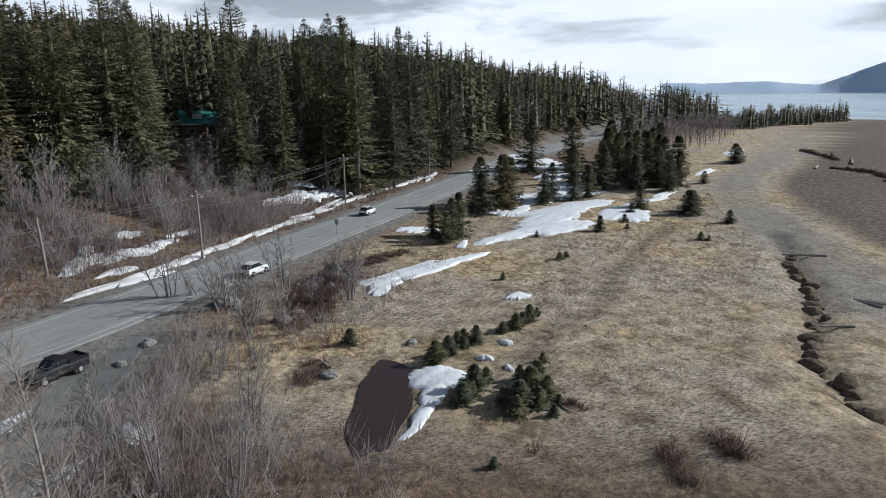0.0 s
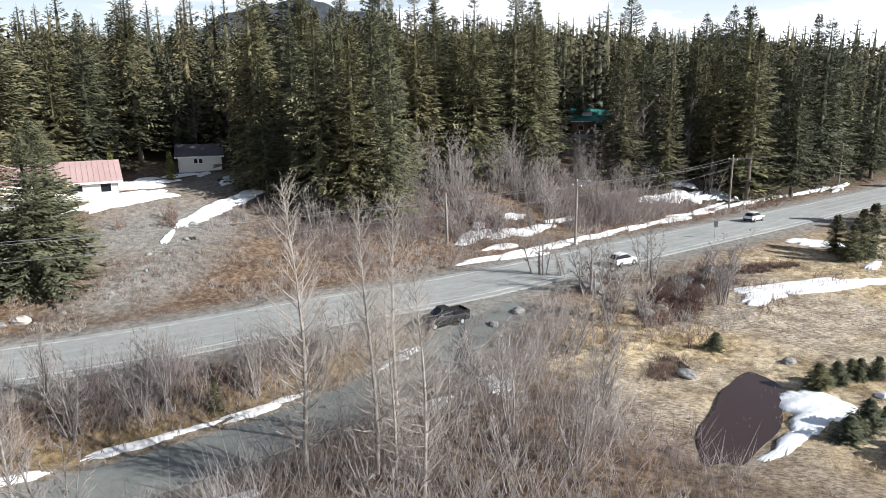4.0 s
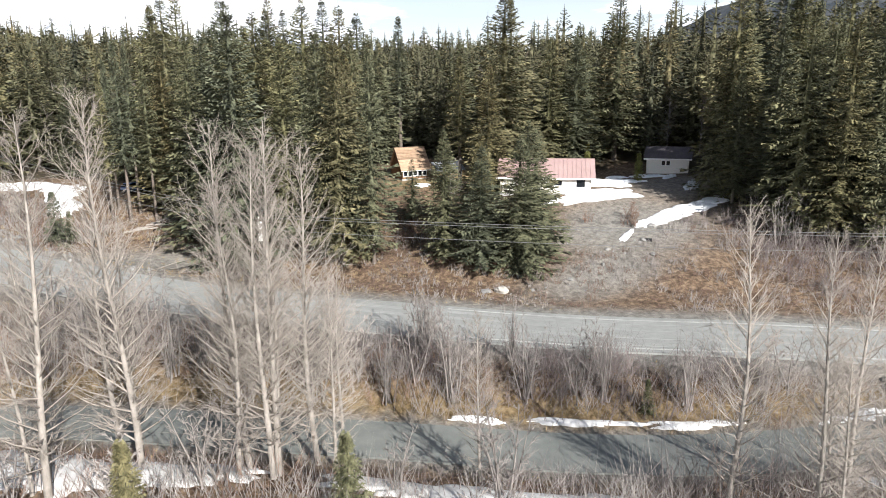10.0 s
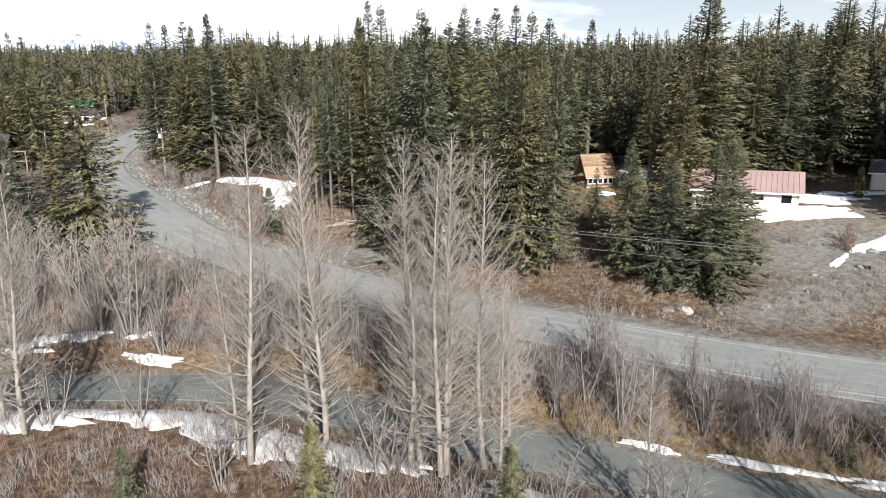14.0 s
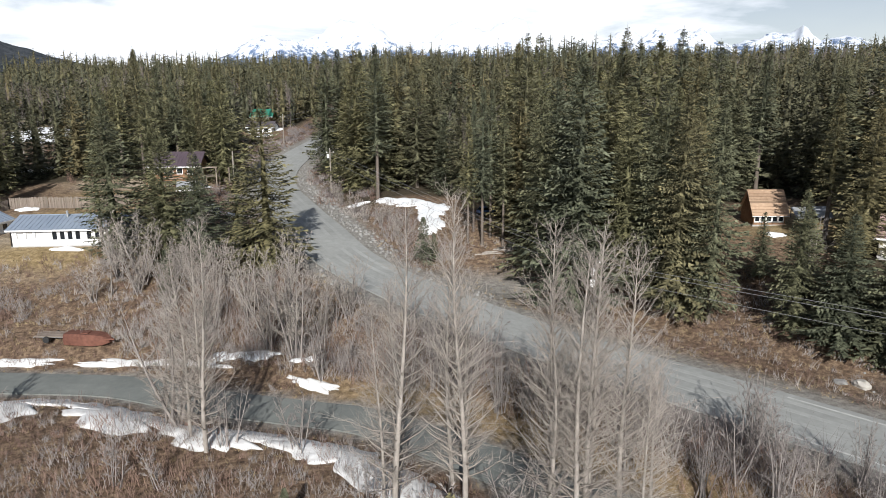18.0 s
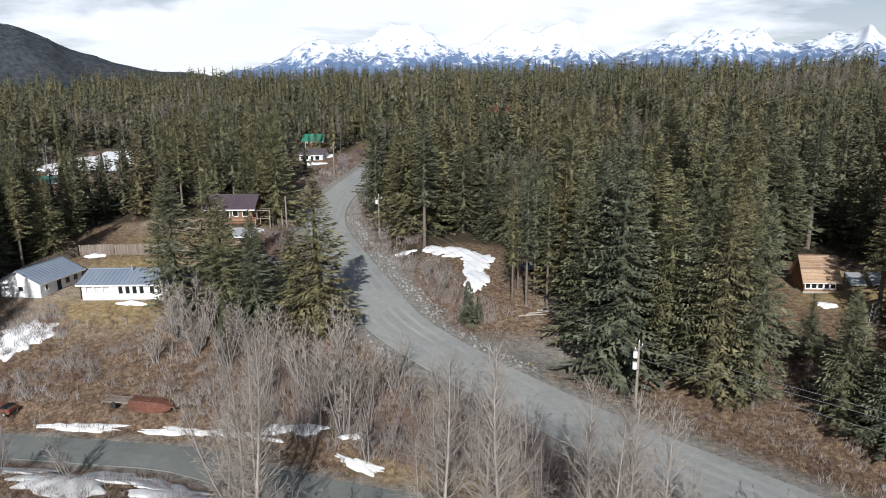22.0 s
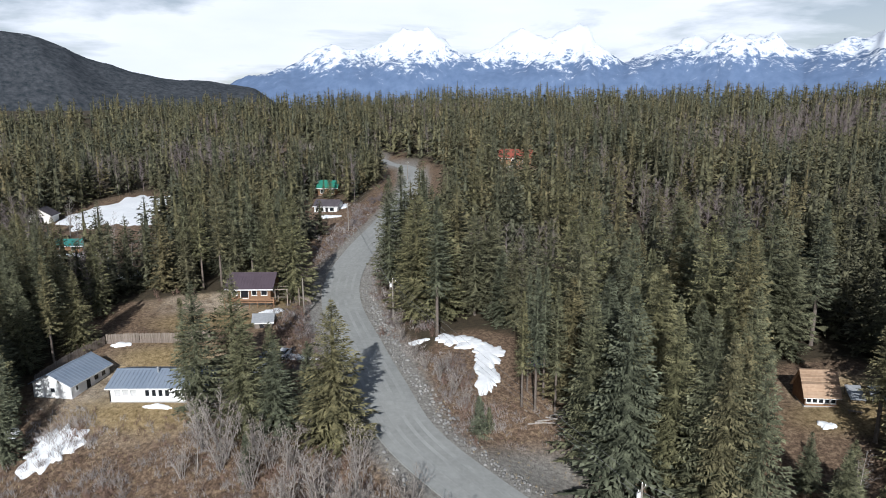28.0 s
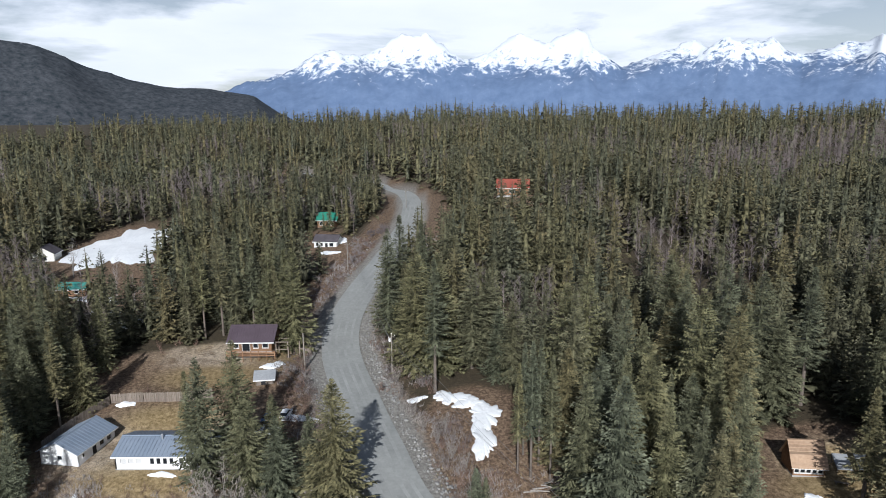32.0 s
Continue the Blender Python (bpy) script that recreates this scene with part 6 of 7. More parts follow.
# ---- poles and cables ----
def pole(x, y, tall, label, lean=0.0, arm=True, box_at=None, lamp_=False):
    z = ground_z(x, y)
    e = thing("utility_pole", (x, y, z), 0, label, "utility pole", "utility poles along the highway")
    pv, pf = [], []
    tube(pv, pf, [np.array((lean * u * tall, 0, u * tall - (0.5 if u == 0 else 0))) for u in (0, 0.5, 1)], [0.17, 0.15, 0.115], 9)
    o = new("shaft", mesh_of("shaft", np.array(pv), pf, M_POLE))
    o.parent = e
    if arm:
        part("crossarm", boxes(((-0.9, -0.05, tall - 0.75), (0.9, 0.05, tall - 0.62))), M_POLE, e).rotation_euler = (0, 0, radians(45))
        for k in (-0.8, 0.0, 0.8):
            bm = bmesh.new()
            bmesh.ops.create_cone(bm, cap_ends=True, segments=8, radius1=0.07, radius2=0.04, depth=0.2, matrix=pose(k * 0.707, k * 0.707, tall - 0.5 if k else tall + 0.1))
            part("insulator", bm, M_TRIM, e)
    if box_at:
        for zz in box_at:
            bm = bmesh.new()
            bmesh.ops.create_cone(bm, cap_ends=True, segments=14, radius1=0.24, radius2=0.24, depth=0.75, matrix=pose(-0.38, -0.1, zz))
            part("transformer", bm, M_TRIM, e, "pale grey cylinder transformer")
    if lamp_:
        pv, pf = [], []
        tube(pv, pf, [np.array((0, 0, tall - 0.2)), np.array((-0.8, -0.9, tall + 0.25)), np.array((-1.4, -1.5, tall + 0.25))], [0.04, 0.04, 0.035], 6)
        o = new("bracket", mesh_of("bracket", np.array(pv), pf, M_STEEL))
        o.parent = e
        part("lamp_head", boxes(((-1.65, -1.75, tall + 0.15), (-1.2, -1.3, tall + 0.33))), M_STEEL, e)
    return (x + lean * tall, y, z + tall)


P_FAR = pole(152, -42, 9.0, "weathered wooden utility pole beside the highway")
P2 = pole(118.7, -16.7, 8.9, "dark wooden utility pole at the bend of the highway")
P1 = pole(84.1, 6.2, 8.3, "pale wooden utility pole with a street lamp bracket", lamp_=True)
pole(77.8, 21.6, 6.5, "thin leaning wooden pole among the alders", lean=-0.10, arm=False)
PN = pole(22.5, 66.0, 7.7, "weathered utility pole with a pale transformer", box_at=(6.3, 5.0))
PU = pole(-10.6, 127.2, 8.9, "utility pole with a transformer at the upper road", box_at=(7.6,))
PL = pole(-29.5, 196, 8.6, "slender utility pole on the verge of the upper road")
pole(-29.4, 129, 8.2, "slender pole beside the brown house", arm=False)
PM = pole(-16, 285, 8.0, "slender utility pole far up the road")


def cable(a_, b_, off, drop, sag):
    pts = []
    for u in np.linspace(0, 1, 13):
        pts.append(np.array(a_) * (1 - u) + np.array(b_) * u + np.array((off * 0.7, off * 0.7, -drop - 4 * sag * u * (1 - u))))
    pv, pf = [], []
    tube(pv, pf, pts, [0.022] * 13, 4)
    return tagged(new("power_cable", mesh_of("power_cable", np.array(pv), pf, M_WIRE)), "thin sagging power cable strung between utility poles", "cable", "power cables")


for a_, b_ in ((P_FAR, P2), (P2, P1), (P1, PN), (PN, PU), (PU, PL), (PL, PM)):
    for off, drop, sag in ((-0.8, 0.5, 0.5), (0.8, 0.5, 0.55), (0.0, 1.9, 0.75)):
        cable(a_, b_, off, drop, sag)


# ---- vehicles ----
def coat(name, col):
    m, n, l, b = material(name, 0.28)
    f = noise_node(n, l, 2.0, 4)
    l.new(ramp(n, l, f.outputs["Fac"], ((0.3, tuple(c * 0.85 for c in col)), (0.7, col))), b.inputs["Base Color"])
    b.inputs["Coat Weight"].default_value = 0.5
    return m


M_BLACKCAR, M_WHITECAR, M_REDCAR, M_BLUECAR = coat("black_car_paint", (0.02, 0.02, 0.022)), coat("white_car_paint", (0.75, 0.76, 0.77)), coat("red_car_paint", (0.45, 0.03, 0.03)), coat("blue_car_paint", (0.05, 0.10, 0.22))
M_TYRE = simple("tyre_rubber", (0.015, 0.015, 0.015), (0.04, 0.04, 0.04), 8, 0.9)
M_LAMPGLASS = simple("lamp_lens", (0.5, 0.5, 0.48), (0.7, 0.7, 0.68), 5, 0.2)
M_TAIL = simple("tail_lens", (0.25, 0.015, 0.012), (0.4, 0.03, 0.02), 5, 0.25)


def loft(sections, mat, name, parent, label=""):
    """A body from rounded cross-sections: (x, half width, z low, z high)."""
    bm = bmesh.new()
    last = None
    for x, hw, z0, z1 in sections:
        r_ = min(0.16, (z1 - z0) * 0.35)
        ring = [bm.verts.new((x, y, z)) for y, z in ((-hw, z0), (-hw - 0.02, (z0 + z1) / 2), (-hw + 0.03, z1 - r_), (-hw + r_, z1), (hw - r_, z1), (hw - 0.03, z1 - r_), (hw + 0.02, (z0 + z1) / 2), (hw, z0))]
        if last:
            for i in range(8):
                bm.faces.new((last[i], last[(i + 1) % 8], ring[(i + 1) % 8], ring[i]))
        else:
            bm.faces.new(ring)
        last = ring
    bm.faces.new(last[::-1])
    bmesh.ops.recalc_face_normals(bm, faces=bm.faces)
    return part(name, bm, mat, parent, label)


def vehicle(name, x, y, turn, mat, kind, label, z=None):
    e = thing(name, (x, y, (ground_z(x, y) + 0.14) if z is None else z), turn, label, "car" if kind != "truck" else "pickup truck")
    if kind == "truck":
        loft(((-2.75, 0.9, 0.55, 1.15), (-2.7, 0.95, 0.5, 1.2), (-0.6, 0.97, 0.45, 1.2), (1.2, 0.97, 0.45, 1.2), (2.4, 0.95, 0.45, 1.12), (2.75, 0.86, 0.5, 0.98)), mat, "body", e)
        cabin_ = ((-0.75, 0.80, 1.15, 1.3), (-0.6, 0.78, 1.15, 1.85), (0.6, 0.78, 1.15, 1.88), (1.35, 0.82, 1.15, 1.3))
        part("cargo_bed", boxes(((-2.6, -0.75, 1.16), (-0.8, 0.75, 1.215))), M_DARK, e, "dark open cargo bed")
        for s in (-1, 1):
            part("bed_side", boxes(((-2.7, s * 0.88 - 0.07, 1.18), (-0.75, s * 0.88 + 0.07, 1.42))), mat, e)
        part("tailgate", boxes(((-2.76, -0.9, 0.9), (-2.68, 0.9, 1.42))), mat, e)
        wx_ = (-1.75, 1.75)
    else:
        loft(((-2.3, 0.78, 0.5, 0.95), (-2.2, 0.88, 0.4, 1.05), (-0.8, 0.92, 0.35, 1.05), (1.0, 0.92, 0.35, 1.03), (2.0, 0.88, 0.38, 0.92), (2.3, 0.76, 0.45, 0.78)), mat, "body", e)
        cabin_ = ((-2.15, 0.74, 1.0, 1.15), (-1.75, 0.70, 1.0, 1.62), (0.2, 0.70, 1.0, 1.66), (1.15, 0.76, 1.0, 1.1)) if kind == "suv" else ((-1.8, 0.74, 1.0, 1.08), (-1.0, 0.68, 1.0, 1.42), (0.2, 0.68, 1.0, 1.44), (1.2, 0.76, 1.0, 1.06))
        wx_ = (-1.4, 1.4)
    loft(tuple((a0, a1 + 0.012, a2, a3 - 0.10) for a0, a1, a2, a3 in cabin_), M_GLASS, "window_band", e, "dark window glass all round")
    loft(tuple((a0 * 0.9, a1 - 0.02, a3 - 0.09, a3) for a0, a1, a2, a3 in cabin_[1:3]), mat, "roof", e)
    for px in wx_:
        for s in (-1, 1):
            bm = bmesh.new()
            bmesh.ops.create_cone(bm, cap_ends=True, segments=20, radius1=0.36, radius2=0.36, depth=0.24, matrix=pose(px, s * 0.86, 0.36, 90))
            wh = part("wheel", bm, M_TYRE, e, "black tyre")
            bm = bmesh.new()
            bmesh.ops.create_cone(bm, cap_ends=True, segments=16, radius1=0.21, radius2=0.18, depth=0.26, matrix=pose(px, s * 0.865, 0.36, 90))
            part("rim", bm, M_STEEL, wh)
    front_x = 2.72 if kind == "truck" else 2.24
    for s in (-1, 1):
        part("headlight", boxes(((front_x - 0.12, s * 0.66 - 0.15, 0.72), (front_x + 0.03, s * 0.66 + 0.15, 0.88))), M_LAMPGLASS, e, "clear headlight")
        part("tail_light", boxes(((-front_x - 0.05, s * 0.74 - 0.1, 0.78), (-front_x + 0.1, s * 0.74 + 0.1, 0.98))), M_TAIL, e, "red tail light")
    part("bumper", boxes(((front_x - 0.05, -0.8, 0.42), (front_x + 0.1, 0.8, 0.6))), M_DARK, e)
    part("bumper", boxes(((-front_x - 0.1, -0.8, 0.42), (-front_x + 0.05, 0.8, 0.6))), M_DARK, e)
    e.scale = (0.78, 0.84, 0.86)
    return e


vehicle("pickup_truck", 51.4, 14.6, 137, M_BLACKCAR, "truck", "black pickup truck pulling out from the gravel onto the highway")
vehicle("parked_car", 74.2, 0.2, -39, M_WHITECAR, "suv", "white car parked on the gravel beside the highway")
vehicle("car", 106, -18.5, -38, M_WHITECAR, "suv", "white car on the far lane of the highway", 1.08)
vehicle("parked_car", -133, 199, 15, M_REDCAR, "suv", "red car parked before the grey hut")
vehicle("parked_car", -142, 205, 60, M_WHITECAR, "suv", "white car parked at the edge of the clearing")
vehicle("parked_car", -31.5, 107, 80, M_BLUECAR, "sedan", "dark blue car parked among the roadside trees")
vehicle("parked_car", -28.5, 108, 85, M_WHITECAR, "suv", "white car parked among the roadside trees")
vehicle("parked_car", 16.5, 104, 30, M_BLUECAR, "suv", "dark blue car parked in the shade of the spruces")

# ---- boulders, logs and scrap ----
def boulder(x, y, size, label, seed, mat=None, flat=0.7, z=None, fine=3):
    bm = bmesh.new()
    bmesh.ops.create_icosphere(bm, subdivisions=fine, radius=1.0)
    for v in bm.verts:
        n_v = noise.fractal(v.co * 1.1 + Vector((seed * 3.1, 0, 0)), 0.8, 2, 4)
        v.co *= 1 + 0.28 * n_v
        v.co = Vector((v.co.x * size * 1.2, v.co.y * size * 0.9, max(v.co.z * size * flat, -size * 0.35)))
    ob = part("boulder", bm, mat or M_ROCK)
    ob.matrix_world = pose(x, y, (ground_z(x, y) if z is None else z) + size * 0.15, 0, 0, seed * 47)
    return tagged(ob, label, "boulder", "boulders")


boulder(64.2, 3.0, 1.15, "large pale boulder on the gravel pull-out", 1)
boulder(41.8, 49.8, 0.68, "pale sandy boulder at the foot of the gravel slope", 2, M_PALEROCK)
boulder(40.4, 50.6, 0.45, "grey boulder at the foot of the gravel slope", 3)
for i, (x, y, s) in enumerate(((46.5, -4.6, 0.6), (50.5, -12.0, 0.45), (56, 9, 0.6), (52.5, 10.5, 0.5), (59, -2, 0.7), (61, -3.5, 0.5), (70.5, -6.5, 0.7), (68.5, -7.5, 0.55), (62, 48, 0.4), (66, 50, 0.5), (57, 49, 0.3), (54, 47, 0.25), (60, 45, 0.35), (49, 47, 0.3), (73, -3, 0.6), (75, -9, 0.8), (44.5, 48, 0.25))):
    boulder(x, y, s, "rough grey boulder half sunk in the ground", i + 5)
# rocks shed along the verge of the upper road
for i in range(46):
    u = i / 46
    k = int(np.argmin(np.abs(HIGHWAY_LINE[:, 1] - (78 + 110 * u))))
    p = HIGHWAY_LINE[k]
    off = rng.uniform(6.4, 8.6)
    boulder(p[0] + off + rng.uniform(-0.4, 0.6), p[1] + rng.uniform(-1, 1), rng.uniform(0.18, 0.45), "grey rock at the verge of the upper road", i + 40)


def log(x, y, length, turn, r_, label, mat=None, tilt=0.0):
    pv, pf = [], []
    tube(pv, pf, [np.array((u * length, 0.03 * math.sin(7 * u), 0.02 * math.sin(5 * u))) for u in np.linspace(0, 1, 6)], [r_, r_ * 1.02, r_ * 0.95, r_ * 0.9, r_ * 0.85, r_ * 0.75], 9)
    e = new("driftwood_log", mesh_of("driftwood_log", np.array(pv), pf, mat or M_PALE))
    e.matrix_world = pose(x, y, ground_z(x, y) + r_ * 0.6, 0, tilt, turn)
    return tagged(e, label, "log", "driftwood logs")


for x, y, ln, tn, r_ in ((61, -67, 5, 62, 0.16), (45.4, -57.4, 2.6, 20, 0.16), (45.0, -56.8, 2.4, 10, 0.14), (45.6, -58, 2.2, 30, 0.13), (49, -27.5, 3.5, -60, 0.1), (47, -28.5, 2.6, -62, 0.08), (36.5, -19, 1.8, 40, 0.1), (35.4, -18, 1.6, -10, 0.1), (42, -50, 3.0, 70, 0.12),
                         (134, -141, 9, -50, 0.3), (140, -160, 14, -48, 0.35), (120, -150, 18, -55, 0.4), (160, -176, 10, -40, 0.3), (16, 91, 3, 20, 0.15), (14, 90, 3.2, 10, 0.15), (17, 89.5, 3, 35, 0.14), (12.5, 89.5, 2.6, 5, 0.12)):
    log(x, y, ln, tn, r_, "bleached driftwood log lying on the ground")
for x, y, ln, tn, r_ in ((14.2, 91.4, 2.4, 65, 0.1), (12.8, 92.2, 2.0, 130, 0.09), (15.4, 90.8, 2.8, -20, 0.12), (11.8, 90.6, 2.2, 35, 0.1), (16.2, 92.6, 2.0, 100, 0.1), (13.6, 89.8, 3.0, -5, 0.13), (36.0, -17.9, 1.6, 70, 0.07), (35.6, -18.8, 1.4, 15, 0.06), (36.9, -18.4, 1.2, 120, 0.06), (47.8, -4.8, 1.2, 20, 0.16), (49.5, -24.6, 3.2, -62, 0.06), (44.8, -23.6, 2.6, -66, 0.06)):
    log(x, y, ln, tn, r_, "grey broken branch in a pile of debris")
for i in range(9):
    log(13.2 + 0.42 * i, 88.2 + 0.1 * (i % 3), 1.1, 80 + 6 * (i % 4), 0.13, "cut firewood log in a rough row", M_PLANK)

# overturned rusty hull and a flat trailer on the verge
hull = thing("rusty_tank", (-32.6, 69.3, ground_z(-32.6, 69.3) + 0.1), -12, "rusted brown steel tank lying on the verge", "scrap")
loft(((-2.4, 0.75, 0.0, 1.0), (-2.3, 0.85, -0.1, 1.15), (1.0, 0.85, -0.1, 1.1), (2.0, 0.7, 0.0, 0.95), (2.7, 0.35, 0.2, 0.6)), M_RUST, "shell", hull)
part("hatch", boxes(((-0.5, -0.4, 1.1), (0.3, 0.3, 1.2))), M_RUST, hull)
part("beam", boxes(((1.6, -0.6, 0.6), (3.4, -0.45, 0.75))), M_RUST, hull)
trailer = thing("flat_trailer", (-36.6, 70.3, ground_z(-36.6, 70.3)), -10, "grey flat trailer with a slatted deck", "trailer")
for i in range(7):
    part("slat", boxes(((-1.7, -0.85 + i * 0.25, 0.62), (1.7, -0.64 + i * 0.25, 0.68))), M_WOOD, trailer)
part("chassis", boxes(((-1.75, -0.6, 0.45), (2.6, -0.5, 0.62)), ((-1.75, 0.5, 0.45), (2.6, 0.6, 0.62)), ((-1.75, -0.9, 0.5), (-1.65, 0.9, 0.62)), ((1.65, -0.9, 0.5), (1.75, 0.9, 0.62))), M_STEEL, trailer)
for s in (-1, 1):
    bm = bmesh.new()
    bmesh.ops.create_cone(bm, cap_ends=True, segments=18, radius1=0.36, radius2=0.36, depth=0.2, matrix=pose(-0.2, s * 1.0, 0.36, 90))
    part("wheel", bm, M_TYRE, trailer)
vehicle("scrap_car", -50.2, 69.8, 170, M_RUST, "sedan", "rusted red-brown car body on the verge")

# lean-to sheds and a picnic bench beside the cabin
for i, (x, y, tn) in enumerate(((59.6, 87.6, -8), (62.6, 87.3, -12))):
    e = thing("lean_to", (x, y, ground_z(x, y)), tn, "low lean-to with a slanted grey sheet roof", "lean-to", "lean-tos beside the cabin")
    bm = bmesh.new()
    box(bm, (-0.1, -0.2, 0), (2.1, 2.6, 0.08), pose(0, 0, 0.5, 28, 0, 0))
    part("roof", bm, M_STEEL, e)
    for px in (0, 2.0):
        part("post", boxes(((px - 0.06, -0.06, -0.3), (px + 0.06, 0.06, 0.5))), M_WOOD, e)
        part("post", boxes(((px - 0.06, 2.1, -0.3), (px + 0.06, 2.22, 1.6))), M_WOOD, e)
bench = thing("bench", (57.6, 84.8, ground_z(57.6, 84.8)), -20, "weathered wooden yard bench", "bench")
part("seat", boxes(((0, 0, 0.42), (1.8, 0.45, 0.48))), M_WOOD, bench)
for x in (0.15, 1.55):
    part("leg", boxes(((x, 0.03, -0.1), (x + 0.1, 0.42, 0.42))), M_WOOD, bench)

# road sign by the pull-out
sign = thing("road_sign", (91.5, -11.4, ground_z(91.5, -11.4)), 50, "small grey road sign seen from behind", "road sign")
part("post", boxes(((-0.04, -0.04, -0.3), (0.04, 0.04, 2.4))), M_STEEL, sign)
part("panel", boxes(((-0.32, -0.07, 1.7), (0.32, -0.045, 2.5))), M_STEEL, sign)

# culvert pipe end on the gravel slope
bm = bmesh.new()
bmesh.ops.create_cone(bm, cap_ends=False, segments=18, radius1=0.42, radius2=0.42, depth=2.2, matrix=pose(0, 0, 0, 90))
bmesh.ops.create_cone(bm, cap_ends=True, segments=18, radius1=0.38, radius2=0.38, depth=1.9, matrix=pose(0, 0, 0, 90))
cul = part("culvert_pipe", bm, M_DARK)
cul.matrix_world = pose(62.2, 47.6, ground_z(62.2, 47.6) + 0.12, 0, 0, 40) @ Matrix.Scale(0.5, 4)
tagged(cul, "dark open end of a culvert pipe", "pipe")

M_SOD = simple("eroded_turf", (0.045, 0.034, 0.026), (0.22, 0.17, 0.115), 2.5, 0.95, 0.06)
sod_line = smooth_line(DITCH, 1.7)
for i, (x, y) in enumerate(sod_line[8:-1]):
    ob = boulder(x + rng.uniform(-0.5, 0.9), y + rng.uniform(-0.9, 0.5), rng.uniform(0.45, 0.95), "clump of dark eroded turf on the edge of the meadow", i + 40, M_SOD, 0.8, fine=2)
    ob.name = "turf_clump"
    tagged(ob, "clump of dark eroded turf on the edge of the meadow", "turf", "clumps of eroded turf")


for i, (x, y) in enumerate(np.concatenate([smooth_line(np.array([(110, -139), (122, -146), (134, -146.5)], float), 2.0), smooth_line(np.array([(150, -166), (163, -173), (177, -180)], float), 2.6)])):
    ob = boulder(x, y + rng.uniform(-0.6, 0.6), rng.uniform(0.8, 1.5), "dark cut edge of turf above the tidal flat", i + 90, M_SOD, 0.7, fine=2)
    ob.name = "turf_clump"
    tagged(ob, "dark cut edge of turf above the tidal flat", "turf", "clumps of eroded turf")


# loose stones along the verge of the upper road
def stones(name, x, y, label):
    n = len(x)
    a_ = np.arange(6) * 1.047
    size = rng.uniform(0.1, 0.38, n) * np.where(x > 30, 0.5, 1.0)
    ring = np.stack([np.cos(a_), np.sin(a_), 0 * a_ - 0.3], -1)[None] * size[:, None, None] * rng.uniform(0.7, 1.3, (n, 6, 1))
    top_ = np.stack([np.cos(a_ + 0.4) * 0.6, np.sin(a_ + 0.4) * 0.6, 0 * a_ + 0.55], -1)[None] * size[:, None, None] * rng.uniform(0.6, 1.3, (n, 6, 1))
    V = np.concatenate([ring, top_, top_.mean(1, keepdims=True) * 1.1], 1) + np.stack([x, y, height(x, y)], 1)[:, None, :]
    k = [(j, (j + 1) % 6, 6 + (j + 1) % 6) for j in range(6)] + [(j, 6 + (j + 1) % 6, 6 + j) for j in range(6)] + [(6 + j, 6 + (j + 1) % 6, 12) for j in range(6)]
    Fc = (np.arange(n)[:, None, None] * 13 + np.array(k)).reshape(-1, 3)
    return tagged(new(name, mesh_of(name, V.reshape(-1, 3), Fc, M_ROCK)), label, "stones", kind="stuff")


vx, vy = scatter(0.75, -40, 25, 74, 200, lambda x, y: (lambda d: (d[0] > 4.9) & (d[0] < 8 + 1.5 * rough(x, y, 4)) & (rng.uniform(0, 1, x.shape) < np.where(d[2] < 0, 0.75, 0.35)))(to_line(x, y, HIGHWAY_LINE)), rng)
stones("verge_stones", vx, vy, "loose grey stones along the verge of the climbing road")
vx, vy = scatter(0.9, 36, 74, 40, 60, lambda x, y: (((x - 56) / 15) ** 2 + ((y - 50) / 8) ** 2 < 1) & (rng.uniform(0, 1, x.shape) < 0.3), rng)
stones("slope_stones", vx, vy, "loose stones on the bare gravel slope")

# ---- young conifers ----
YOUNG = [conifer_kind(6, 2.0, 230, 61, 0.02), conifer_kind(6, 1.8, 220, 62, 0.02)]


def young(x, y, tall, wide=1.0, label="young bushy dark green spruce in the dry meadow", group="young spruces in the meadow"):
    k = YOUNG[rng.integers(2)]
    return plant("young_spruce", (("crown", k[0]), ("trunk", k[1])), (x, y, ground_z(x, y)), (tall / 6 * wide, tall / 6), rng.uniform(0, 360), label, "conifer tree", group)


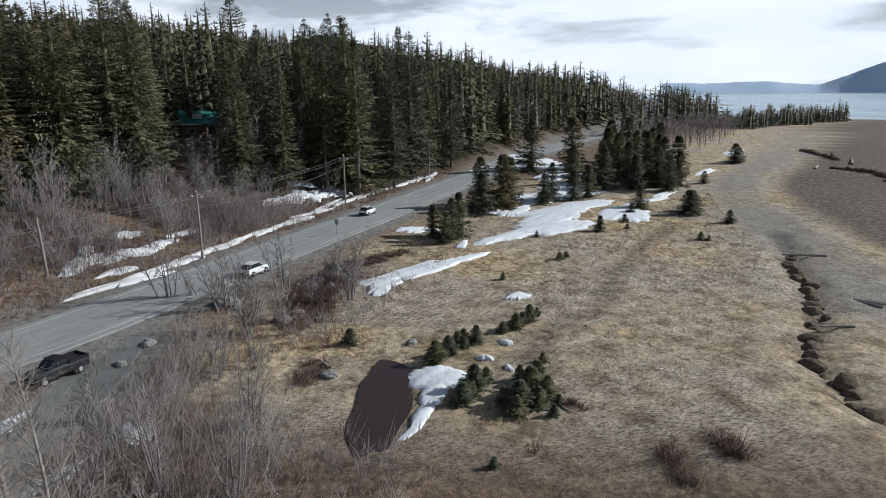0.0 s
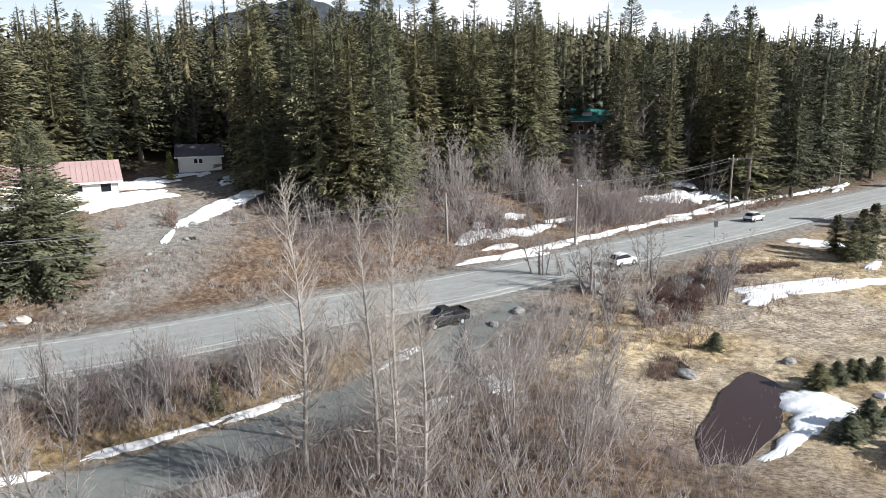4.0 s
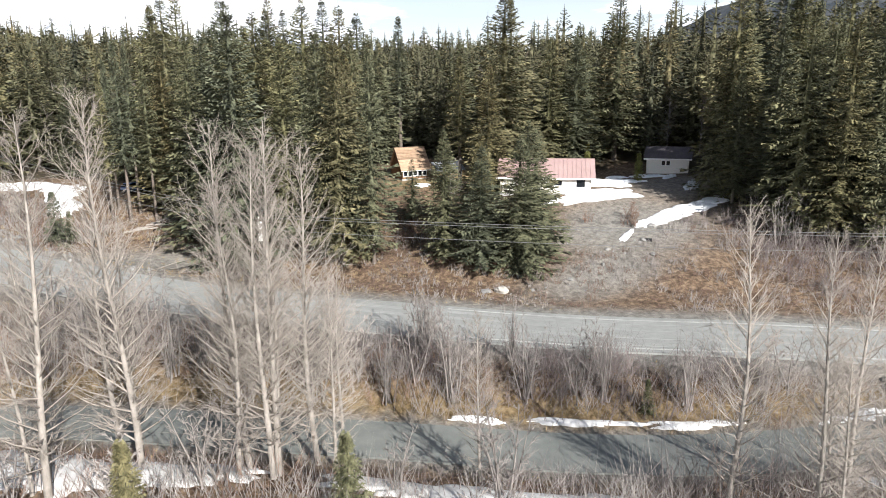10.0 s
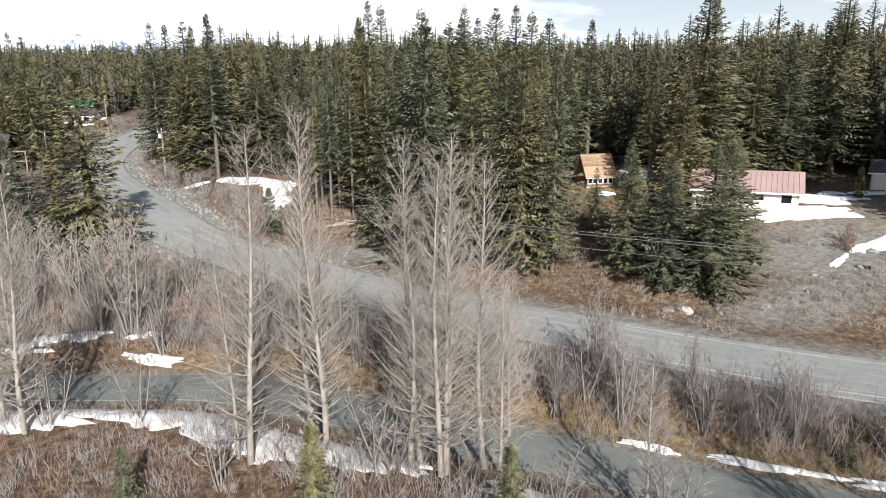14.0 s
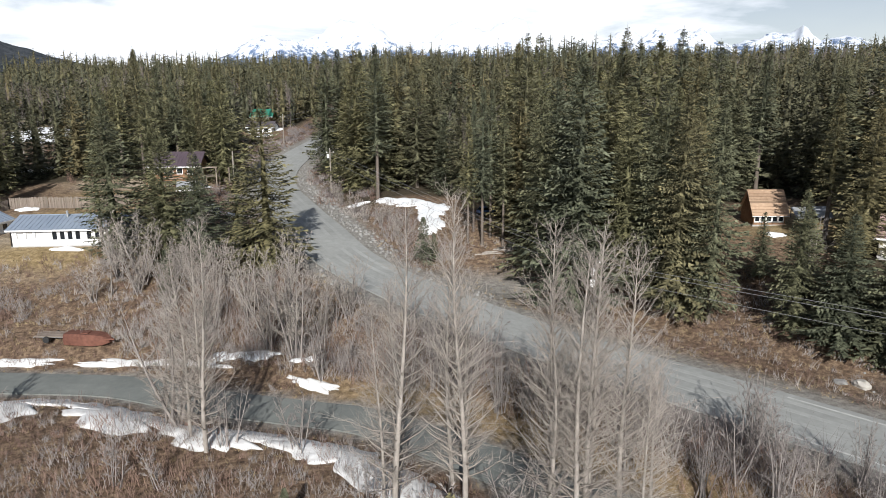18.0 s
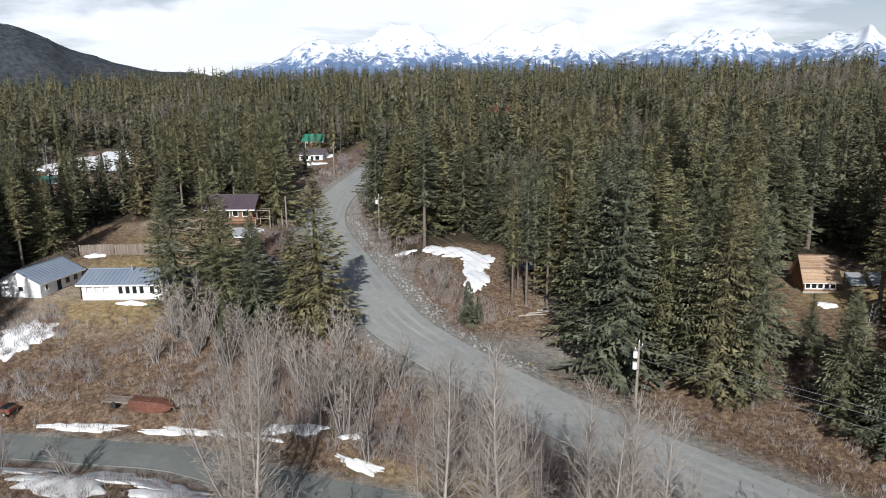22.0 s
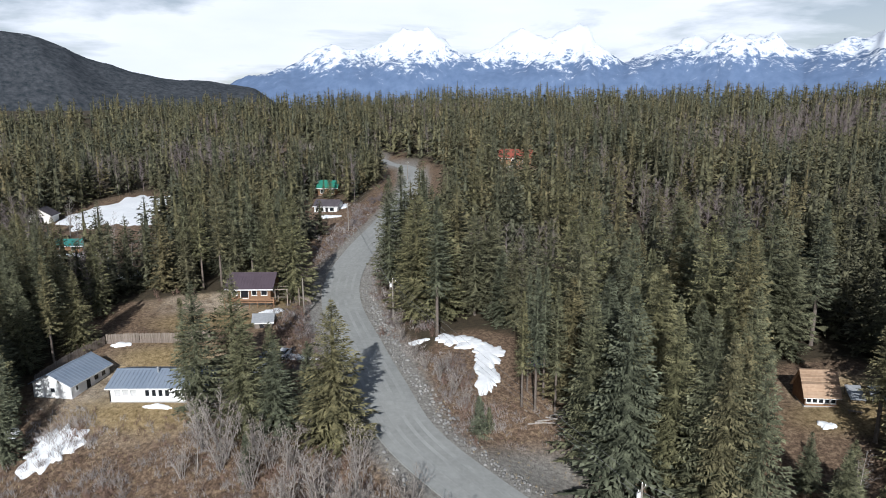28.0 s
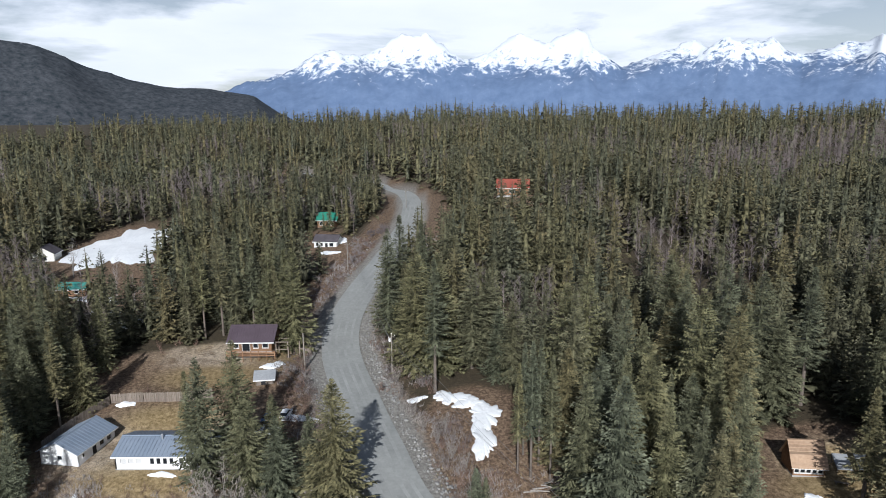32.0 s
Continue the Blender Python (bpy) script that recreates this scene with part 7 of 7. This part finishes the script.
for x, y, tl in ((52.1, -7.1, 1.8), (46.2, -12.8, 2.2), (47.3, -14.2, 1.9), (48.6, -15.4, 1.6), (48.5, -17, 2.0), (50.1, -20, 1.2), (50.6, -21.5, 1.7), (52, -23.4, 1.9), (53, -24.6, 1.0), (40.4, -14, 2.4), (38.8, -12.6, 1.9), (41.4, -15.2, 1.4), (37.1, -16.0, 2.4), (38.6, -17.4, 2.6), (40, -18.6, 2.2), (36.2, -15.4, 1.7), (43.2, -20.5, 1.0), (37.8, -15.2, 1.6), (36.8, -17.2, 1.8), (39.4, -17.4, 1.7), (38, -18.4, 1.9), (40.8, -17.6, 1.5), (39.6, -13.2, 1.5), (47, -13.6, 1.4), (49.3, -16.2, 1.4), (48, -15.8, 1.2), (51.4, -22.4, 1.4), (36.6, -18.6, 1.0), (31, -11.8, 0.9), (35.3, -17.6, 1.1),
                 (75.1, -59.8, 1.5), (74.4, -60.6, 1.0), (84, -72.1, 2.6), (84.5, -49.4, 3.0), (70.5, -35.7, 1.2), (71.3, -37, 1.0), (65.1, -26.1, 1.0), (82.8, -38.4, 1.1), (121.6, -97, 3.4), (85.2, -54.5, 1.0), (92.5, -71, 5.2), (95, -73.5, 4.5), (153, -132, 7), (156, -136, 5), (99.3, -66, 5.0), (96, -62, 2.0), (90, -57, 1.6)):
    young(x, y, tl * 0.82, rng.uniform(1.7, 2.3))
for x, y, tl in ((86.1, -26.8, 5.5), (89.2, -25, 4.5), (88, -28.5, 6), (84.5, -25.4, 4), (108.4, -39.2, 8.5), (107.1, -43, 9), (104, -38, 6.5), (111, -46, 8), (112.1, -62.7, 6), (109.2, -52, 5), (112, -55, 6.5), (110, -58.5, 5.5), (153.3, -69.5, 12), (152.9, -94, 9), (157.3, -83, 13), (119.7, -89, 7), (115, -83, 7), (121, -84, 8), (118, -77, 7), (124, -79, 9), (127, -86, 8), (130, -92, 9), (134, -99, 9), (122, -72, 8), (128, -75, 9), (133, -82, 10), (138, -90, 10), (143, -96, 10), (141, -84, 11), (148, -89, 11), (146, -102, 9), (152, -104, 10), (160, -112, 11), (163, -98, 12), (170, -108, 12), (132, -70, 8)):
    young(x, y, tl * 1.1, rng.uniform(1.0, 1.35), "bushy young spruce beside the highway and the snow field", "young spruces by the highway")
for x, y, tl in ((2.9, 29.8, 5.4), (11.7, 25.0, 5.2), (-6.5, 34.5, 3.5), (4.9, 86.2, 6.5), (6.5, 88, 4), (-27, 79, 6), (34.5, 25.5, 2.6)):
    young(x, y, tl, 0.8, "slim yellow-green young conifer among bare brush", "young conifers in the brush")
# columnar garden conifers
M_CYPRESS = foliage("yellow_green_needles", (0.10, 0.095, 0.025), (0.30, 0.28, 0.10))
CYPRESS = conifer_kind(4.4, 0.85, 150, 71, 0.02, M_CYPRESS)
for x, y, tl in ((80.6, 64.1, 4.4), (83.9, 77.6, 4.6), (83.4, 81, 4.0), (79.6, 73.6, 4.2)):
    plant("columnar_cypress", (("crown", CYPRESS[0]), ("trunk", CYPRESS[1])), (x, y, ground_z(x, y)), (1.0, tl / 4.4), 0, "slim columnar yellow-green garden conifer", "conifer tree", "garden conifers")
